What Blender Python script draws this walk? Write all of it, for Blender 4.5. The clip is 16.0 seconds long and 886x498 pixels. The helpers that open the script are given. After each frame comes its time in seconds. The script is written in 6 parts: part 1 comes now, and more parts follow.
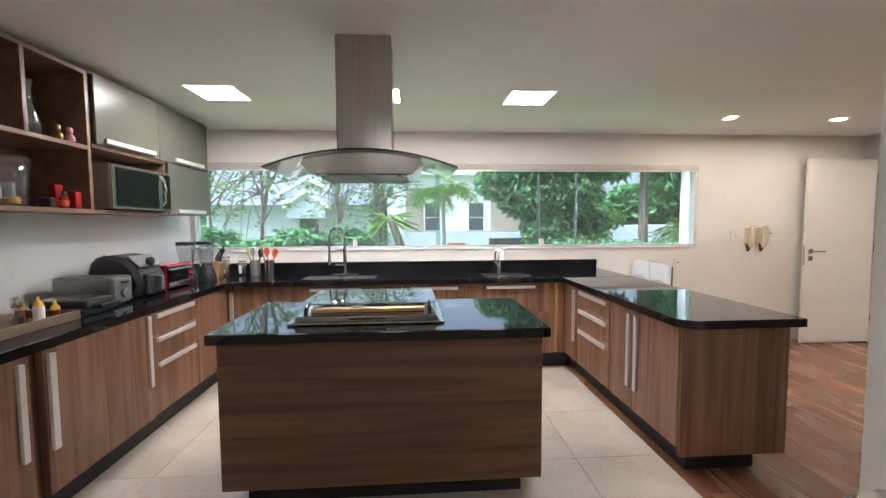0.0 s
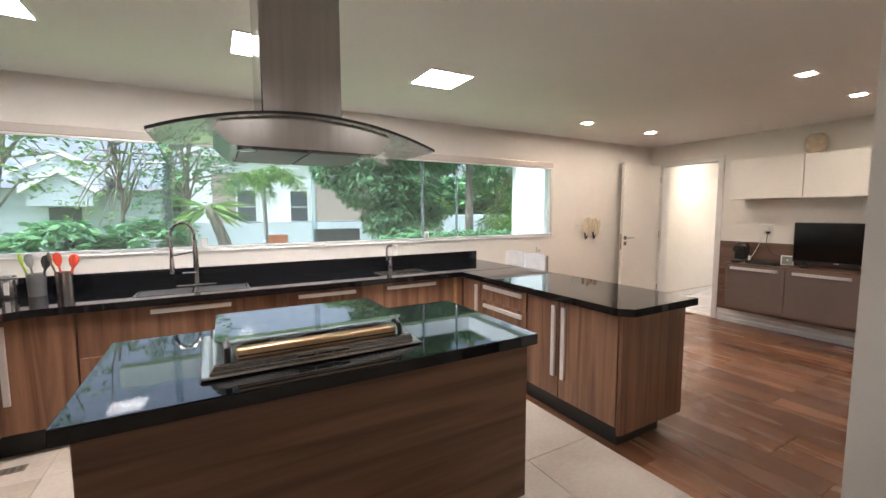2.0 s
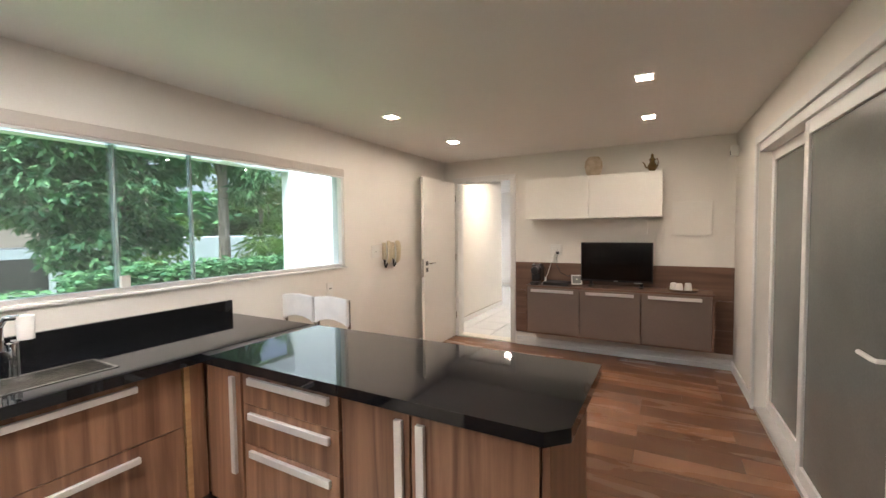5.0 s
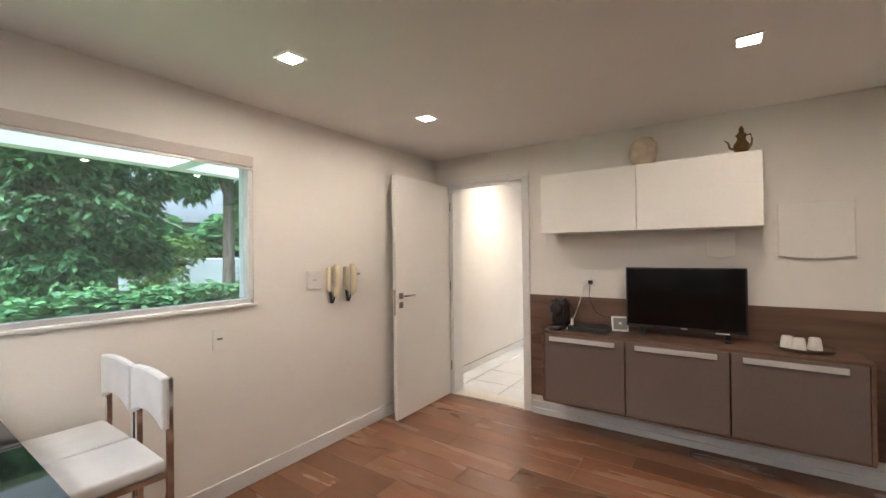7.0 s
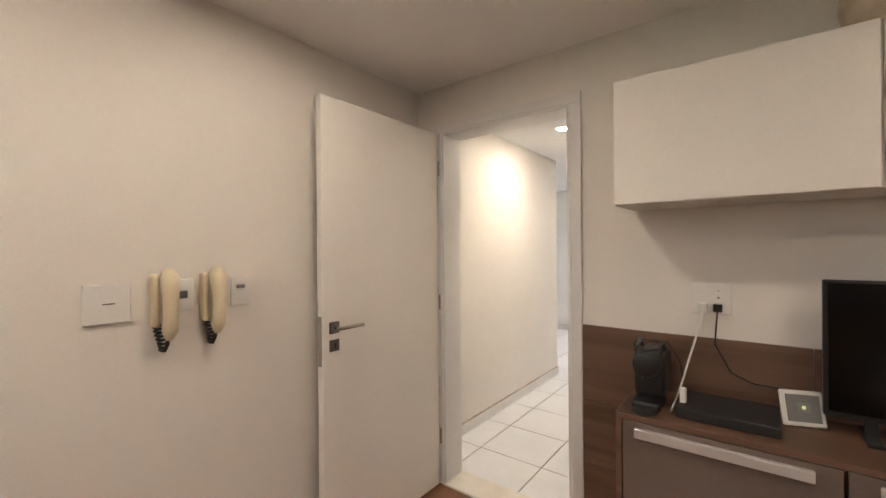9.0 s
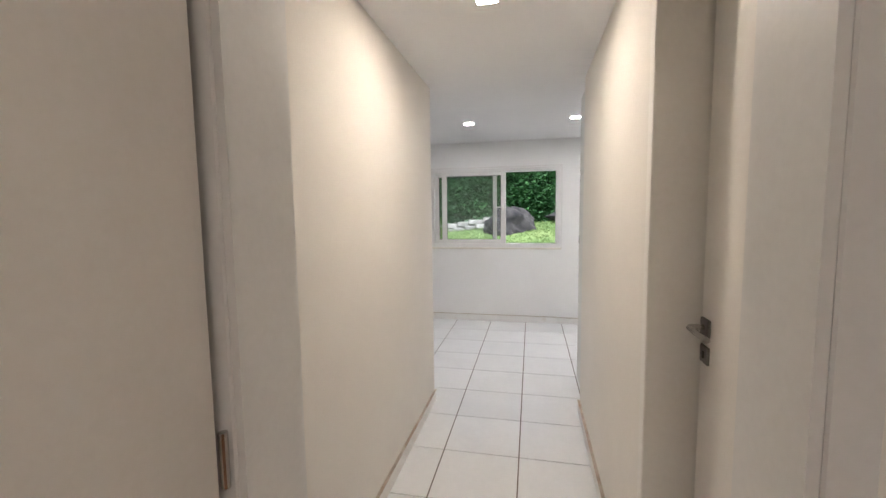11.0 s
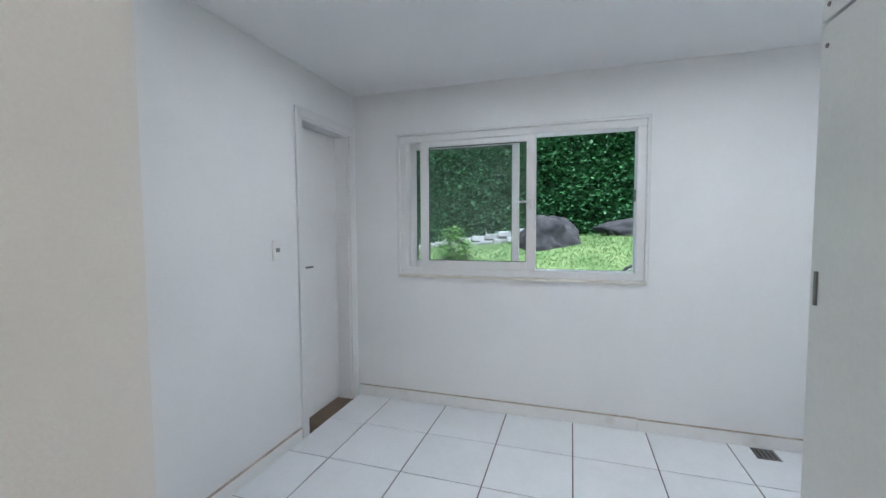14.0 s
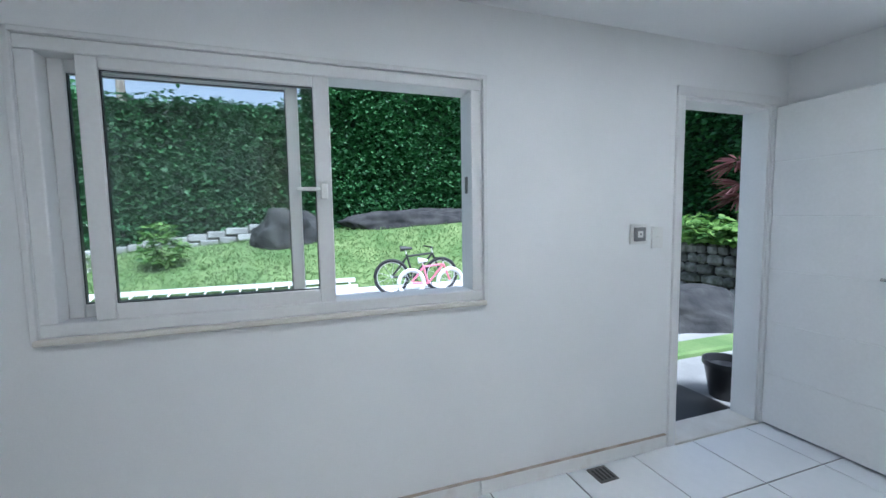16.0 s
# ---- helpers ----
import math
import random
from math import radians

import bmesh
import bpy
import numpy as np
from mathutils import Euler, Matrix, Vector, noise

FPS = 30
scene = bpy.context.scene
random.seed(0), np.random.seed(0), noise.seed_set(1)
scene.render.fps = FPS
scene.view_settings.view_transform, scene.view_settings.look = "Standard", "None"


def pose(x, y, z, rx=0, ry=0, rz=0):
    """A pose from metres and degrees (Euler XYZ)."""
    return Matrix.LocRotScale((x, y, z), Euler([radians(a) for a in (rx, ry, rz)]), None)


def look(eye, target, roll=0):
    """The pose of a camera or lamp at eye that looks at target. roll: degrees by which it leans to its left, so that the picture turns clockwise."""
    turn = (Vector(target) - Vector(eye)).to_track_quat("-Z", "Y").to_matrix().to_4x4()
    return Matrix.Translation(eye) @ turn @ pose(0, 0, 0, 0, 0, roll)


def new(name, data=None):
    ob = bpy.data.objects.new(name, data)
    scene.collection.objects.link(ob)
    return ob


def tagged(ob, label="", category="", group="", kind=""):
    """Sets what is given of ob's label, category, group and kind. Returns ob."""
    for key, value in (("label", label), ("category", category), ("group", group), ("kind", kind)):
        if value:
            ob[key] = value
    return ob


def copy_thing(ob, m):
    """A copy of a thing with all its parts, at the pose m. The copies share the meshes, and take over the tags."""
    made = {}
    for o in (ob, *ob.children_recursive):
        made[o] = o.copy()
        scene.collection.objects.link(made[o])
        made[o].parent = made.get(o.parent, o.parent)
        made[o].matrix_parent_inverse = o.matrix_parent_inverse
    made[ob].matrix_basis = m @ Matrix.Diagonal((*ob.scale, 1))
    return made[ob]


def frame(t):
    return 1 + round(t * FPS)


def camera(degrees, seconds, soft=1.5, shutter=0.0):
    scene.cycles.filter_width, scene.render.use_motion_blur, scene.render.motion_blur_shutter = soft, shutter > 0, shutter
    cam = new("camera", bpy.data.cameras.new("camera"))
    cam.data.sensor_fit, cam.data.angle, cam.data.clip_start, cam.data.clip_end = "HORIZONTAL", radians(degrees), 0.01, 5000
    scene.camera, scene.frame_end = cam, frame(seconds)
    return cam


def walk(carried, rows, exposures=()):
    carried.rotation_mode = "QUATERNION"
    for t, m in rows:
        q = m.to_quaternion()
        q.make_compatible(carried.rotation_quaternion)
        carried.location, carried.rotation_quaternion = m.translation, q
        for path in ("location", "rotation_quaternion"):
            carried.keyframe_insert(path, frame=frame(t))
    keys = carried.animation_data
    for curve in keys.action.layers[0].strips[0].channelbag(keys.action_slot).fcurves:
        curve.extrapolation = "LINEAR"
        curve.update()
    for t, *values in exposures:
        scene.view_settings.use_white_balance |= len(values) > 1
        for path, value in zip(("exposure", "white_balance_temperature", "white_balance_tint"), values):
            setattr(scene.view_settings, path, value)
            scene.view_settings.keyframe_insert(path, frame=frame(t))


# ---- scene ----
cam = camera(95.0, 16.0)
PATH = [
    (0, (0.319, 0.383, 1.4), (0.455, 2.374, 1.275), -0.3),
    (0.5, (0.16, 0.504, 1.39), (0.476, 2.473, 1.25), -0.2),
    (1, (-0.006, 0.627, 1.395), (0.523, 2.55, 1.241), -0.3),
    (1.5, (-0.163, 0.794, 1.416), (0.587, 2.64, 1.242), -0.1),
    (2, (-0.263, 0.958, 1.432), (0.717, 2.693, 1.252), -0.2),
    (2.5, (-0.35, 1.165, 1.458), (0.87, 2.739, 1.269), -0.2),
    (3, (-0.361, 1.404, 1.487), (1.083, 2.774, 1.291), 0.3),
    (3.5, (-0.196, 1.617, 1.487), (1.399, 2.809, 1.307), -0.1),
    (4, (0.027, 1.827, 1.476), (1.733, 2.859, 1.312), -0.2),
    (4.2, (0.117, 1.91, 1.485), (1.852, 2.892, 1.327), -0.2),
    (6.3, (1.558, 2.277, 1.427), (3.284, 3.287, 1.428), -0.8),
    (6.5, (1.717, 2.299, 1.429), (3.425, 3.34, 1.43), -0.7),
    (7, (2.104, 2.385, 1.436), (3.752, 3.518, 1.452), -0.7),
    (7.5, (2.497, 2.506, 1.44), (4.089, 3.716, 1.468), -0.6),
    (8, (2.898, 2.645, 1.429), (4.444, 3.913, 1.454), -0.5),
    (8.5, (3.264, 2.882, 1.417), (4.804, 4.159, 1.434), -0.5),
    (9, (3.63, 3.162, 1.417), (5.215, 4.382, 1.414), -0.5),
    (9.2, (3.782, 3.252, 1.425), (5.388, 4.444, 1.396), -0.5),
    (11.3, (5.298, 4.302, 1.498), (7.268, 4.589, 1.306), -0.5),
    (11.5, (5.491, 4.348, 1.514), (7.47, 4.56, 1.315), -0.3),
    (12, (5.909, 4.402, 1.499), (7.896, 4.507, 1.298), -0.4),
    (12.5, (6.336, 4.424, 1.469), (8.326, 4.523, 1.287), -0.4),
    (13, (6.781, 4.364, 1.431), (8.761, 4.589, 1.271), -0.3),
    (13.5, (7.191, 4.285, 1.358), (9.145, 4.694, 1.243), -0.4),
    (14, (7.556, 4.284, 1.367), (9.459, 4.887, 1.253), -0.3),
    (14.5, (7.846, 4.336, 1.387), (9.693, 5.095, 1.27), -0.2),
    (15, (8.093, 4.438, 1.37), (9.98, 5.09, 1.257), -0.2),
    (15.5, (8.381, 4.58, 1.401), (10.372, 4.705, 1.253), -0.5),
    (16, (8.658, 4.655, 1.414), (10.541, 4.003, 1.25), -0.9),
]
EXPOSURES = [(0, 1.9, 5700, 16), (1, 1.85, 5700, 16), (2, 1.8, 5950, 18), (3.5, 1.8, 6300, 18), (4.2, 1.8, 6200, 17), (6.3, 1.7, 5800, 15), (7.5, 1.65, 5850, 16), (8.5, 1.5, 6100, 17), (9.2, 1.4, 6150, 17), (11.3, 0.8, 5700, 15), (12.5, 0.45, 5200, 13), (13.4, 0.65, 5250, 11), (14, 0.75, 5150, 10), (15, 0.65, 5100, 9), (16, 0.6, 4950, 8)]
SKY, LED_PANEL, LED_BACK, LED_SPOT, LED_HALL, LED_LAUNDRY = 0.15, 28.0, 4.0, 135.0, 270.0, 220.0
walk(cam, [(t, look(eye, target, roll)) for t, eye, target, roll in PATH], EXPOSURES)

# ---- world, sun ----
world = bpy.data.worlds.new("sky")
scene.world = world
world.use_nodes = True
wn = world.node_tree
sky = wn.nodes.new("ShaderNodeTexSky")
sky.sky_type, sky.sun_disc = "NISHITA", False
sky.sun_elevation, sky.sun_rotation = radians(57), radians(252)
sky.dust_density, sky.air_density = 5.0, 1.0
wn.nodes["Background"].inputs["Strength"].default_value = SKY
haze = wn.nodes.new("ShaderNodeHueSaturation")
haze.inputs["Saturation"].default_value = 0.4
wn.links.new(sky.outputs[0], haze.inputs["Color"])
wn.links.new(haze.outputs[0], wn.nodes["Background"].inputs["Color"])
sun = new("sun", bpy.data.lights.new("sun", "SUN"))
sun.data.energy, sun.data.angle, sun.data.color = 5.0, radians(30), (1.0, 0.95, 0.88)
sun.matrix_world = look((5, -10, 20), (5 + 5, -10 + 1.6, 20 - 8))


# ---- materials ----
def mat(name, c1, c2=None, rough=0.5, metal=0.0, scale=3.0, stretch=(1, 1, 1), fine=90.0, bump=0.05, coat=0.0,
        vary=0.0, distort=0.0, rvar=0.12, lo=0.35, hi=0.65, spec=0.5):
    """A surface with a coarse and a fine variation of colour, gloss and relief."""
    m = bpy.data.materials.new(name)
    m.use_nodes = True
    nt = m.node_tree
    n, k = nt.nodes, nt.links.new
    b = n["Principled BSDF"]
    c2 = c2 or tuple(v * 0.9 for v in c1)
    geo, mp = n.new("ShaderNodeNewGeometry"), n.new("ShaderNodeMapping")
    mp.inputs["Scale"].default_value = stretch
    src = geo.outputs["Position"]
    if vary:
        oi, add = n.new("ShaderNodeObjectInfo"), n.new("ShaderNodeVectorMath")
        sc = n.new("ShaderNodeMath")
        sc.operation, sc.inputs[1].default_value = "MULTIPLY", 37.0
        k(oi.outputs["Random"], sc.inputs[0])
        k(src, add.inputs[0]), k(sc.outputs[0], add.inputs[1])
        src = add.outputs[0]
    k(src, mp.inputs["Vector"])
    big, small = n.new("ShaderNodeTexNoise"), n.new("ShaderNodeTexNoise")
    big.inputs["Scale"].default_value, big.inputs["Detail"].default_value = scale, 6
    big.inputs["Distortion"].default_value = distort
    small.inputs["Scale"].default_value, small.inputs["Detail"].default_value = fine, 3
    k(mp.outputs[0], big.inputs["Vector"]), k(mp.outputs[0], small.inputs["Vector"])
    ramp = n.new("ShaderNodeValToRGB")
    ramp.color_ramp.elements[0].position, ramp.color_ramp.elements[1].position = lo, hi
    ramp.color_ramp.elements[0].color, ramp.color_ramp.elements[1].color = (*c1, 1), (*c2, 1)
    k(big.outputs["Fac"], ramp.inputs[0])
    mix = n.new("ShaderNodeMix")
    mix.data_type, mix.blend_type, mix.inputs[0].default_value = "RGBA", "OVERLAY", 0.12
    k(ramp.outputs[0], mix.inputs[6]), k(small.outputs["Fac"], mix.inputs[7])
    out = mix.outputs[2]
    if vary:
        hsv, mr = n.new("ShaderNodeHueSaturation"), n.new("ShaderNodeMapRange")
        mr.inputs["To Min"].default_value, mr.inputs["To Max"].default_value = 1 - vary, 1 + vary
        k(oi.outputs["Random"], mr.inputs["Value"]), k(mr.outputs[0], hsv.inputs["Value"])
        k(out, hsv.inputs["Color"])
        out = hsv.outputs[0]
    k(out, b.inputs["Base Color"])
    rr = n.new("ShaderNodeMapRange")
    rr.inputs["To Min"].default_value = max(0.02, rough * (1 - rvar))
    rr.inputs["To Max"].default_value = min(1, rough * (1 + rvar))
    k(big.outputs["Fac"], rr.inputs["Value"]), k(rr.outputs[0], b.inputs["Roughness"])
    b.inputs["Metallic"].default_value, b.inputs["Coat Weight"].default_value = metal, coat
    b.inputs["Coat Roughness"].default_value = 0.08
    b.inputs["Specular IOR Level"].default_value = spec
    if bump:
        bp = n.new("ShaderNodeBump")
        bp.inputs["Strength"].default_value, bp.inputs["Distance"].default_value = bump, 0.01
        k(small.outputs["Fac"], bp.inputs["Height"]), k(bp.outputs[0], b.inputs["Normal"])
    return m


def pane_mat(name, tint, haze=0.0, gloss=0.035):
    """Clear pane: lets light straight through, with a mirror gloss at grazing angles and a pale diffuse veil (haze)."""
    m = bpy.data.materials.new(name)
    m.use_nodes = True
    n, k = m.node_tree.nodes, m.node_tree.links.new
    n.remove(n["Principled BSDF"])
    tr, gl, df = n.new("ShaderNodeBsdfTransparent"), n.new("ShaderNodeBsdfGlossy"), n.new("ShaderNodeBsdfDiffuse")
    tr.inputs[0].default_value = (*tint, 1)
    gl.inputs["Roughness"].default_value = 0.01
    df.inputs[0].default_value = (0.75, 0.8, 0.8, 1)
    noi, mul = n.new("ShaderNodeTexNoise"), n.new("ShaderNodeMath")
    noi.inputs["Scale"].default_value = 1.6
    mul.operation, mul.inputs[1].default_value = "MULTIPLY", haze * 2
    k(noi.outputs["Fac"], mul.inputs[0])
    lw, pw, mr = n.new("ShaderNodeLayerWeight"), n.new("ShaderNodeMath"), n.new("ShaderNodeMapRange")
    lw.inputs[0].default_value = 0.5
    pw.operation, pw.inputs[1].default_value = "POWER", 4.0
    mr.inputs["To Min"].default_value, mr.inputs["To Max"].default_value = gloss, 0.9
    k(lw.outputs["Facing"], pw.inputs[0]), k(pw.outputs[0], mr.inputs["Value"])
    a, b = n.new("ShaderNodeMixShader"), n.new("ShaderNodeMixShader")
    k(mul.outputs[0], a.inputs[0]), k(tr.outputs[0], a.inputs[1]), k(df.outputs[0], a.inputs[2])
    k(mr.outputs[0], b.inputs[0]), k(a.outputs[0], b.inputs[1]), k(gl.outputs[0], b.inputs[2])
    k(b.outputs[0], n["Material Output"].inputs[0])
    return m


def glow(name, colour, strength):
    m = bpy.data.materials.new(name)
    m.use_nodes = True
    b = m.node_tree.nodes["Principled BSDF"]
    b.inputs["Base Color"].default_value = (0.8, 0.8, 0.8, 1)
    b.inputs["Emission Color"].default_value = (*colour, 1)
    b.inputs["Emission Strength"].default_value = strength
    return m


def leaf_mat(name, c1, c2, trans=0.35):
    """Leaves, each of its own green, that let some light through."""
    m = bpy.data.materials.new(name)
    m.use_nodes = True
    n, k = m.node_tree.nodes, m.node_tree.links.new
    b = n["Principled BSDF"]
    geo, ramp = n.new("ShaderNodeNewGeometry"), n.new("ShaderNodeValToRGB")
    ramp.color_ramp.elements[0].color, ramp.color_ramp.elements[1].color = (*c1, 1), (*c2, 1)
    k(geo.outputs["Random Per Island"], ramp.inputs[0]), k(ramp.outputs[0], b.inputs["Base Color"])
    b.inputs["Roughness"].default_value = 0.6
    tl, mx = n.new("ShaderNodeBsdfTranslucent"), n.new("ShaderNodeMixShader")
    k(ramp.outputs[0], tl.inputs[0])
    mx.inputs[0].default_value = trans
    k(b.outputs[0], mx.inputs[1]), k(tl.outputs[0], mx.inputs[2]), k(mx.outputs[0], n["Material Output"].inputs[0])
    return m


WALL = mat("wall_paint", (0.80, 0.77, 0.72), (0.76, 0.73, 0.68), 0.75, scale=1.5, fine=140, bump=0.06)
WALLW = mat("white_wall_paint", (0.80, 0.80, 0.79), (0.76, 0.76, 0.75), 0.7, scale=1.5, fine=140, bump=0.06)
CEIL = mat("ceiling_paint", (0.81, 0.79, 0.765), (0.78, 0.76, 0.735), 0.85, scale=1.2, fine=120, bump=0.04)
CEILW = mat("white_ceiling_paint", (0.80, 0.80, 0.80), (0.77, 0.77, 0.77), 0.85, scale=1.2, fine=120, bump=0.04)
DOORP = mat("door_lacquer", (0.80, 0.775, 0.73), (0.77, 0.745, 0.70), 0.4, scale=2, fine=60, bump=0.02)
TRIM = mat("white_trim_paint", (0.74, 0.735, 0.72), (0.70, 0.695, 0.68), 0.45, scale=4, fine=60, bump=0.03, lo=0.2, hi=0.8)
STAIN = mat("stained_skirting", (0.78, 0.775, 0.755), (0.60, 0.53, 0.45), 0.6, scale=7, fine=70, bump=0.05, lo=0.58, hi=0.95)
DIRT = mat("brown_dirt", (0.36, 0.28, 0.21), (0.58, 0.52, 0.45), 0.9, scale=9, lo=0.3, hi=0.7)
# golden base colour paints the warm room reflected in the steel bar
STEELREF = mat("steel_painted_reflection", (0.60, 0.43, 0.25), (0.52, 0.37, 0.21), 0.34, 0.75, scale=6, bump=0.01)
CUPB = mat("grey_white_lacquer", (0.70, 0.71, 0.68), (0.66, 0.67, 0.64), 0.4, scale=2, bump=0.01)
PEDGE = pane_mat("pane_edge_glass", (0.62, 0.74, 0.70), 0.30)
WOODV = mat("walnut_laminate_upright", (0.105, 0.048, 0.025), (0.29, 0.158, 0.095), 0.36, scale=1.0, stretch=(17, 17, 0.7), fine=26, bump=0.03, vary=0.12, distort=0.9, lo=0.3, hi=0.7)
WOODX = mat("walnut_laminate_lengthwise", (0.09, 0.040, 0.021), (0.225, 0.115, 0.064), 0.40, scale=1.0, stretch=(0.7, 12, 16), fine=26, bump=0.03, vary=0.08, distort=0.8, lo=0.3, hi=0.72)
WOODY = mat("dark_walnut_laminate", (0.095, 0.052, 0.034), (0.20, 0.115, 0.078), 0.42, scale=1.0, stretch=(9, 0.7, 13), fine=26, bump=0.03, vary=0.06, distort=0.8, lo=0.3, hi=0.72)
SHELFW = mat("shelf_walnut", (0.13, 0.070, 0.042), (0.24, 0.14, 0.088), 0.45, scale=1.0, stretch=(9, 0.8, 11), fine=26, bump=0.03, distort=0.7, lo=0.3, hi=0.72)
PLANK = mat("floor_plank", (0.165, 0.078, 0.042), (0.30, 0.150, 0.083), 0.27, scale=1.0, stretch=(5, 0.8, 5), fine=34, bump=0.03, vary=0.30, distort=0.6, lo=0.2, hi=0.85)
GRANITE = mat("black_granite", (0.006, 0.0065, 0.008), (0.014, 0.015, 0.017), 0.035, scale=60, fine=300, bump=0, spec=0.46, lo=0.45, hi=0.8)
PLINTH = mat("black_plinth", (0.010, 0.009, 0.009), (0.016, 0.015, 0.014), 0.4)
TILEK = mat("beige_porcelain_tile", (0.49, 0.42, 0.345), (0.58, 0.52, 0.445), 0.24, scale=2.2, fine=40, bump=0.02, vary=0.03)
TILEW = mat("white_ceramic_tile", (0.78, 0.79, 0.80), (0.74, 0.75, 0.76), 0.13, scale=3, fine=30, bump=0.012, vary=0.02)
GROUTK = mat("beige_grout", (0.42, 0.37, 0.30), (0.34, 0.29, 0.23), 0.9)
GROUTW = mat("dirty_grout", (0.13, 0.10, 0.075), (0.075, 0.058, 0.043), 0.9)
STEEL = mat("brushed_steel", (0.50, 0.485, 0.46), (0.46, 0.445, 0.42), 0.22, 1.0, scale=2, stretch=(30, 30, 0.6), fine=90, bump=0.004)
STEELB = mat("stainless_steel", (0.58, 0.56, 0.53), (0.50, 0.48, 0.46), 0.22, 1.0, scale=5, bump=0.01)
ALU = mat("satin_aluminium", (0.78, 0.77, 0.76), (0.72, 0.71, 0.70), 0.36, 0.6, scale=8, bump=0.01)
CHROME = mat("chrome", (0.72, 0.72, 0.72), (0.66, 0.66, 0.66), 0.08, 1.0, bump=0)
NICKEL = mat("grey_nickel", (0.22, 0.21, 0.20), (0.18, 0.17, 0.16), 0.35, 0.9, bump=0.01)
BLACK = mat("black_plastic", (0.012, 0.012, 0.013), (0.02, 0.02, 0.021), 0.32, bump=0.02)
MATTB = mat("matt_black_plastic", (0.015, 0.015, 0.016), (0.024, 0.023, 0.023), 0.6, bump=0.03)
GREYP = mat("grey_plastic", (0.22, 0.22, 0.215), (0.18, 0.18, 0.175), 0.4, bump=0.02)
GREYM = mat("grey_metallic", (0.30, 0.30, 0.30), (0.25, 0.25, 0.25), 0.35, 0.7, bump=0.02)
SCREEN = mat("screen_glass", (0.003, 0.003, 0.0035), (0.005, 0.005, 0.005), 0.12, bump=0)
TAUPE = mat("taupe_lacquer", (0.19, 0.150, 0.128), (0.175, 0.138, 0.118), 0.34, metal=0.25, scale=2, bump=0.008, coat=0.35)
GREEN = mat("grey_green_lacquer", (0.088, 0.086, 0.066), (0.078, 0.076, 0.058), 0.30, scale=2, bump=0.012)
WHITEL = mat("white_lacquer", (0.80, 0.775, 0.73), (0.78, 0.755, 0.71), 0.35, scale=2, bump=0.01)
WHITEP = mat("white_plastic", (0.78, 0.77, 0.74), (0.74, 0.73, 0.70), 0.4, bump=0.01)
CREAM = mat("cream_plastic", (0.72, 0.63, 0.45), (0.66, 0.57, 0.40), 0.4, bump=0.01)
LEATHER = mat("white_leather", (0.82, 0.82, 0.82), (0.77, 0.77, 0.78), 0.5, scale=12, fine=200, bump=0.12)
RED = mat("red_enamel", (0.30, 0.010, 0.012), (0.24, 0.008, 0.010), 0.2, coat=0.4, bump=0.01)
YELLOW = mat("yellow_plastic", (0.72, 0.42, 0.02), (0.66, 0.36, 0.02), 0.4)
ORANGE = mat("orange_silicone", (0.70, 0.07, 0.02), (0.62, 0.05, 0.02), 0.45)
LIME = mat("lime_silicone", (0.35, 0.48, 0.03), (0.30, 0.42, 0.03), 0.45)
PINK = mat("pink_ceramic", (0.55, 0.25, 0.32), (0.5, 0.22, 0.3), 0.3)
GOLD = mat("brass", (0.24, 0.15, 0.06), (0.15, 0.095, 0.04), 0.32, 0.9, scale=14)
AMBER = mat("amber_bottle", (0.16, 0.035, 0.008), (0.12, 0.025, 0.006), 0.1)
BAMBOO = mat("light_wood", (0.50, 0.30, 0.14), (0.42, 0.24, 0.11), 0.5, stretch=(1, 1, 9), scale=6)
WICKER = mat("pale_ochre_ceramic", (0.60, 0.50, 0.38), (0.48, 0.39, 0.28), 0.8, scale=20, fine=80, bump=0.2)
MARBLE = mat("pale_threshold_stone", (0.72, 0.69, 0.62), (0.62, 0.58, 0.50), 0.3, scale=5)
BLIND = mat("roller_blind_fabric", (0.60, 0.55, 0.50), (0.55, 0.50, 0.455), 0.85, fine=300, bump=0.1)
FROST = mat("grey_frosted_glass", (0.17, 0.18, 0.165), (0.15, 0.16, 0.145), 0.25, bump=0)
BROWNS = mat("brown_sill_wood", (0.20, 0.14, 0.09), (0.12, 0.08, 0.05), 0.6)
GLASS = pane_mat("window_glass", (0.975, 0.99, 0.985), 0.006)
# tint dims the bright garden; haze paints the veil of room reflections
GLASSH = pane_mat("dimmed_veiled_glass", (0.79, 0.86, 0.875), 0.04)
# strong haze imitates the pale sheen of reflections on the canopy
GLASSG = pane_mat("greenish_canopy_glass_sheen", (0.88, 0.92, 0.89), 0.16, 0.06)
GLASSL = pane_mat("lid_glass", (0.42, 0.42, 0.38), 0.02, 0.2)
GLASSC = pane_mat("clear_glass", (0.93, 0.94, 0.95), 0.05)
LEDP = glow("led_panel_light", (1.0, 0.91, 0.77), LED_PANEL)
# weak glow for the added back row of panels
LEDB = glow("unseen_fill_panel_light", (1.0, 0.91, 0.77), LED_BACK)
LEDS = glow("spot_light", (1.0, 0.83, 0.61), LED_SPOT)
LEDH = glow("hall_spot_light", (1.0, 0.84, 0.62), LED_HALL)
LEDL = glow("laundry_spot_light", (1.0, 0.92, 0.80), LED_LAUNDRY)
GREENLED = glow("green_led", (0.55, 0.8, 0.05), 0.35)
BARK = mat("bark", (0.14, 0.11, 0.085), (0.34, 0.29, 0.235), 0.9, scale=5, stretch=(3, 3, 0.7), fine=30, bump=0.6)
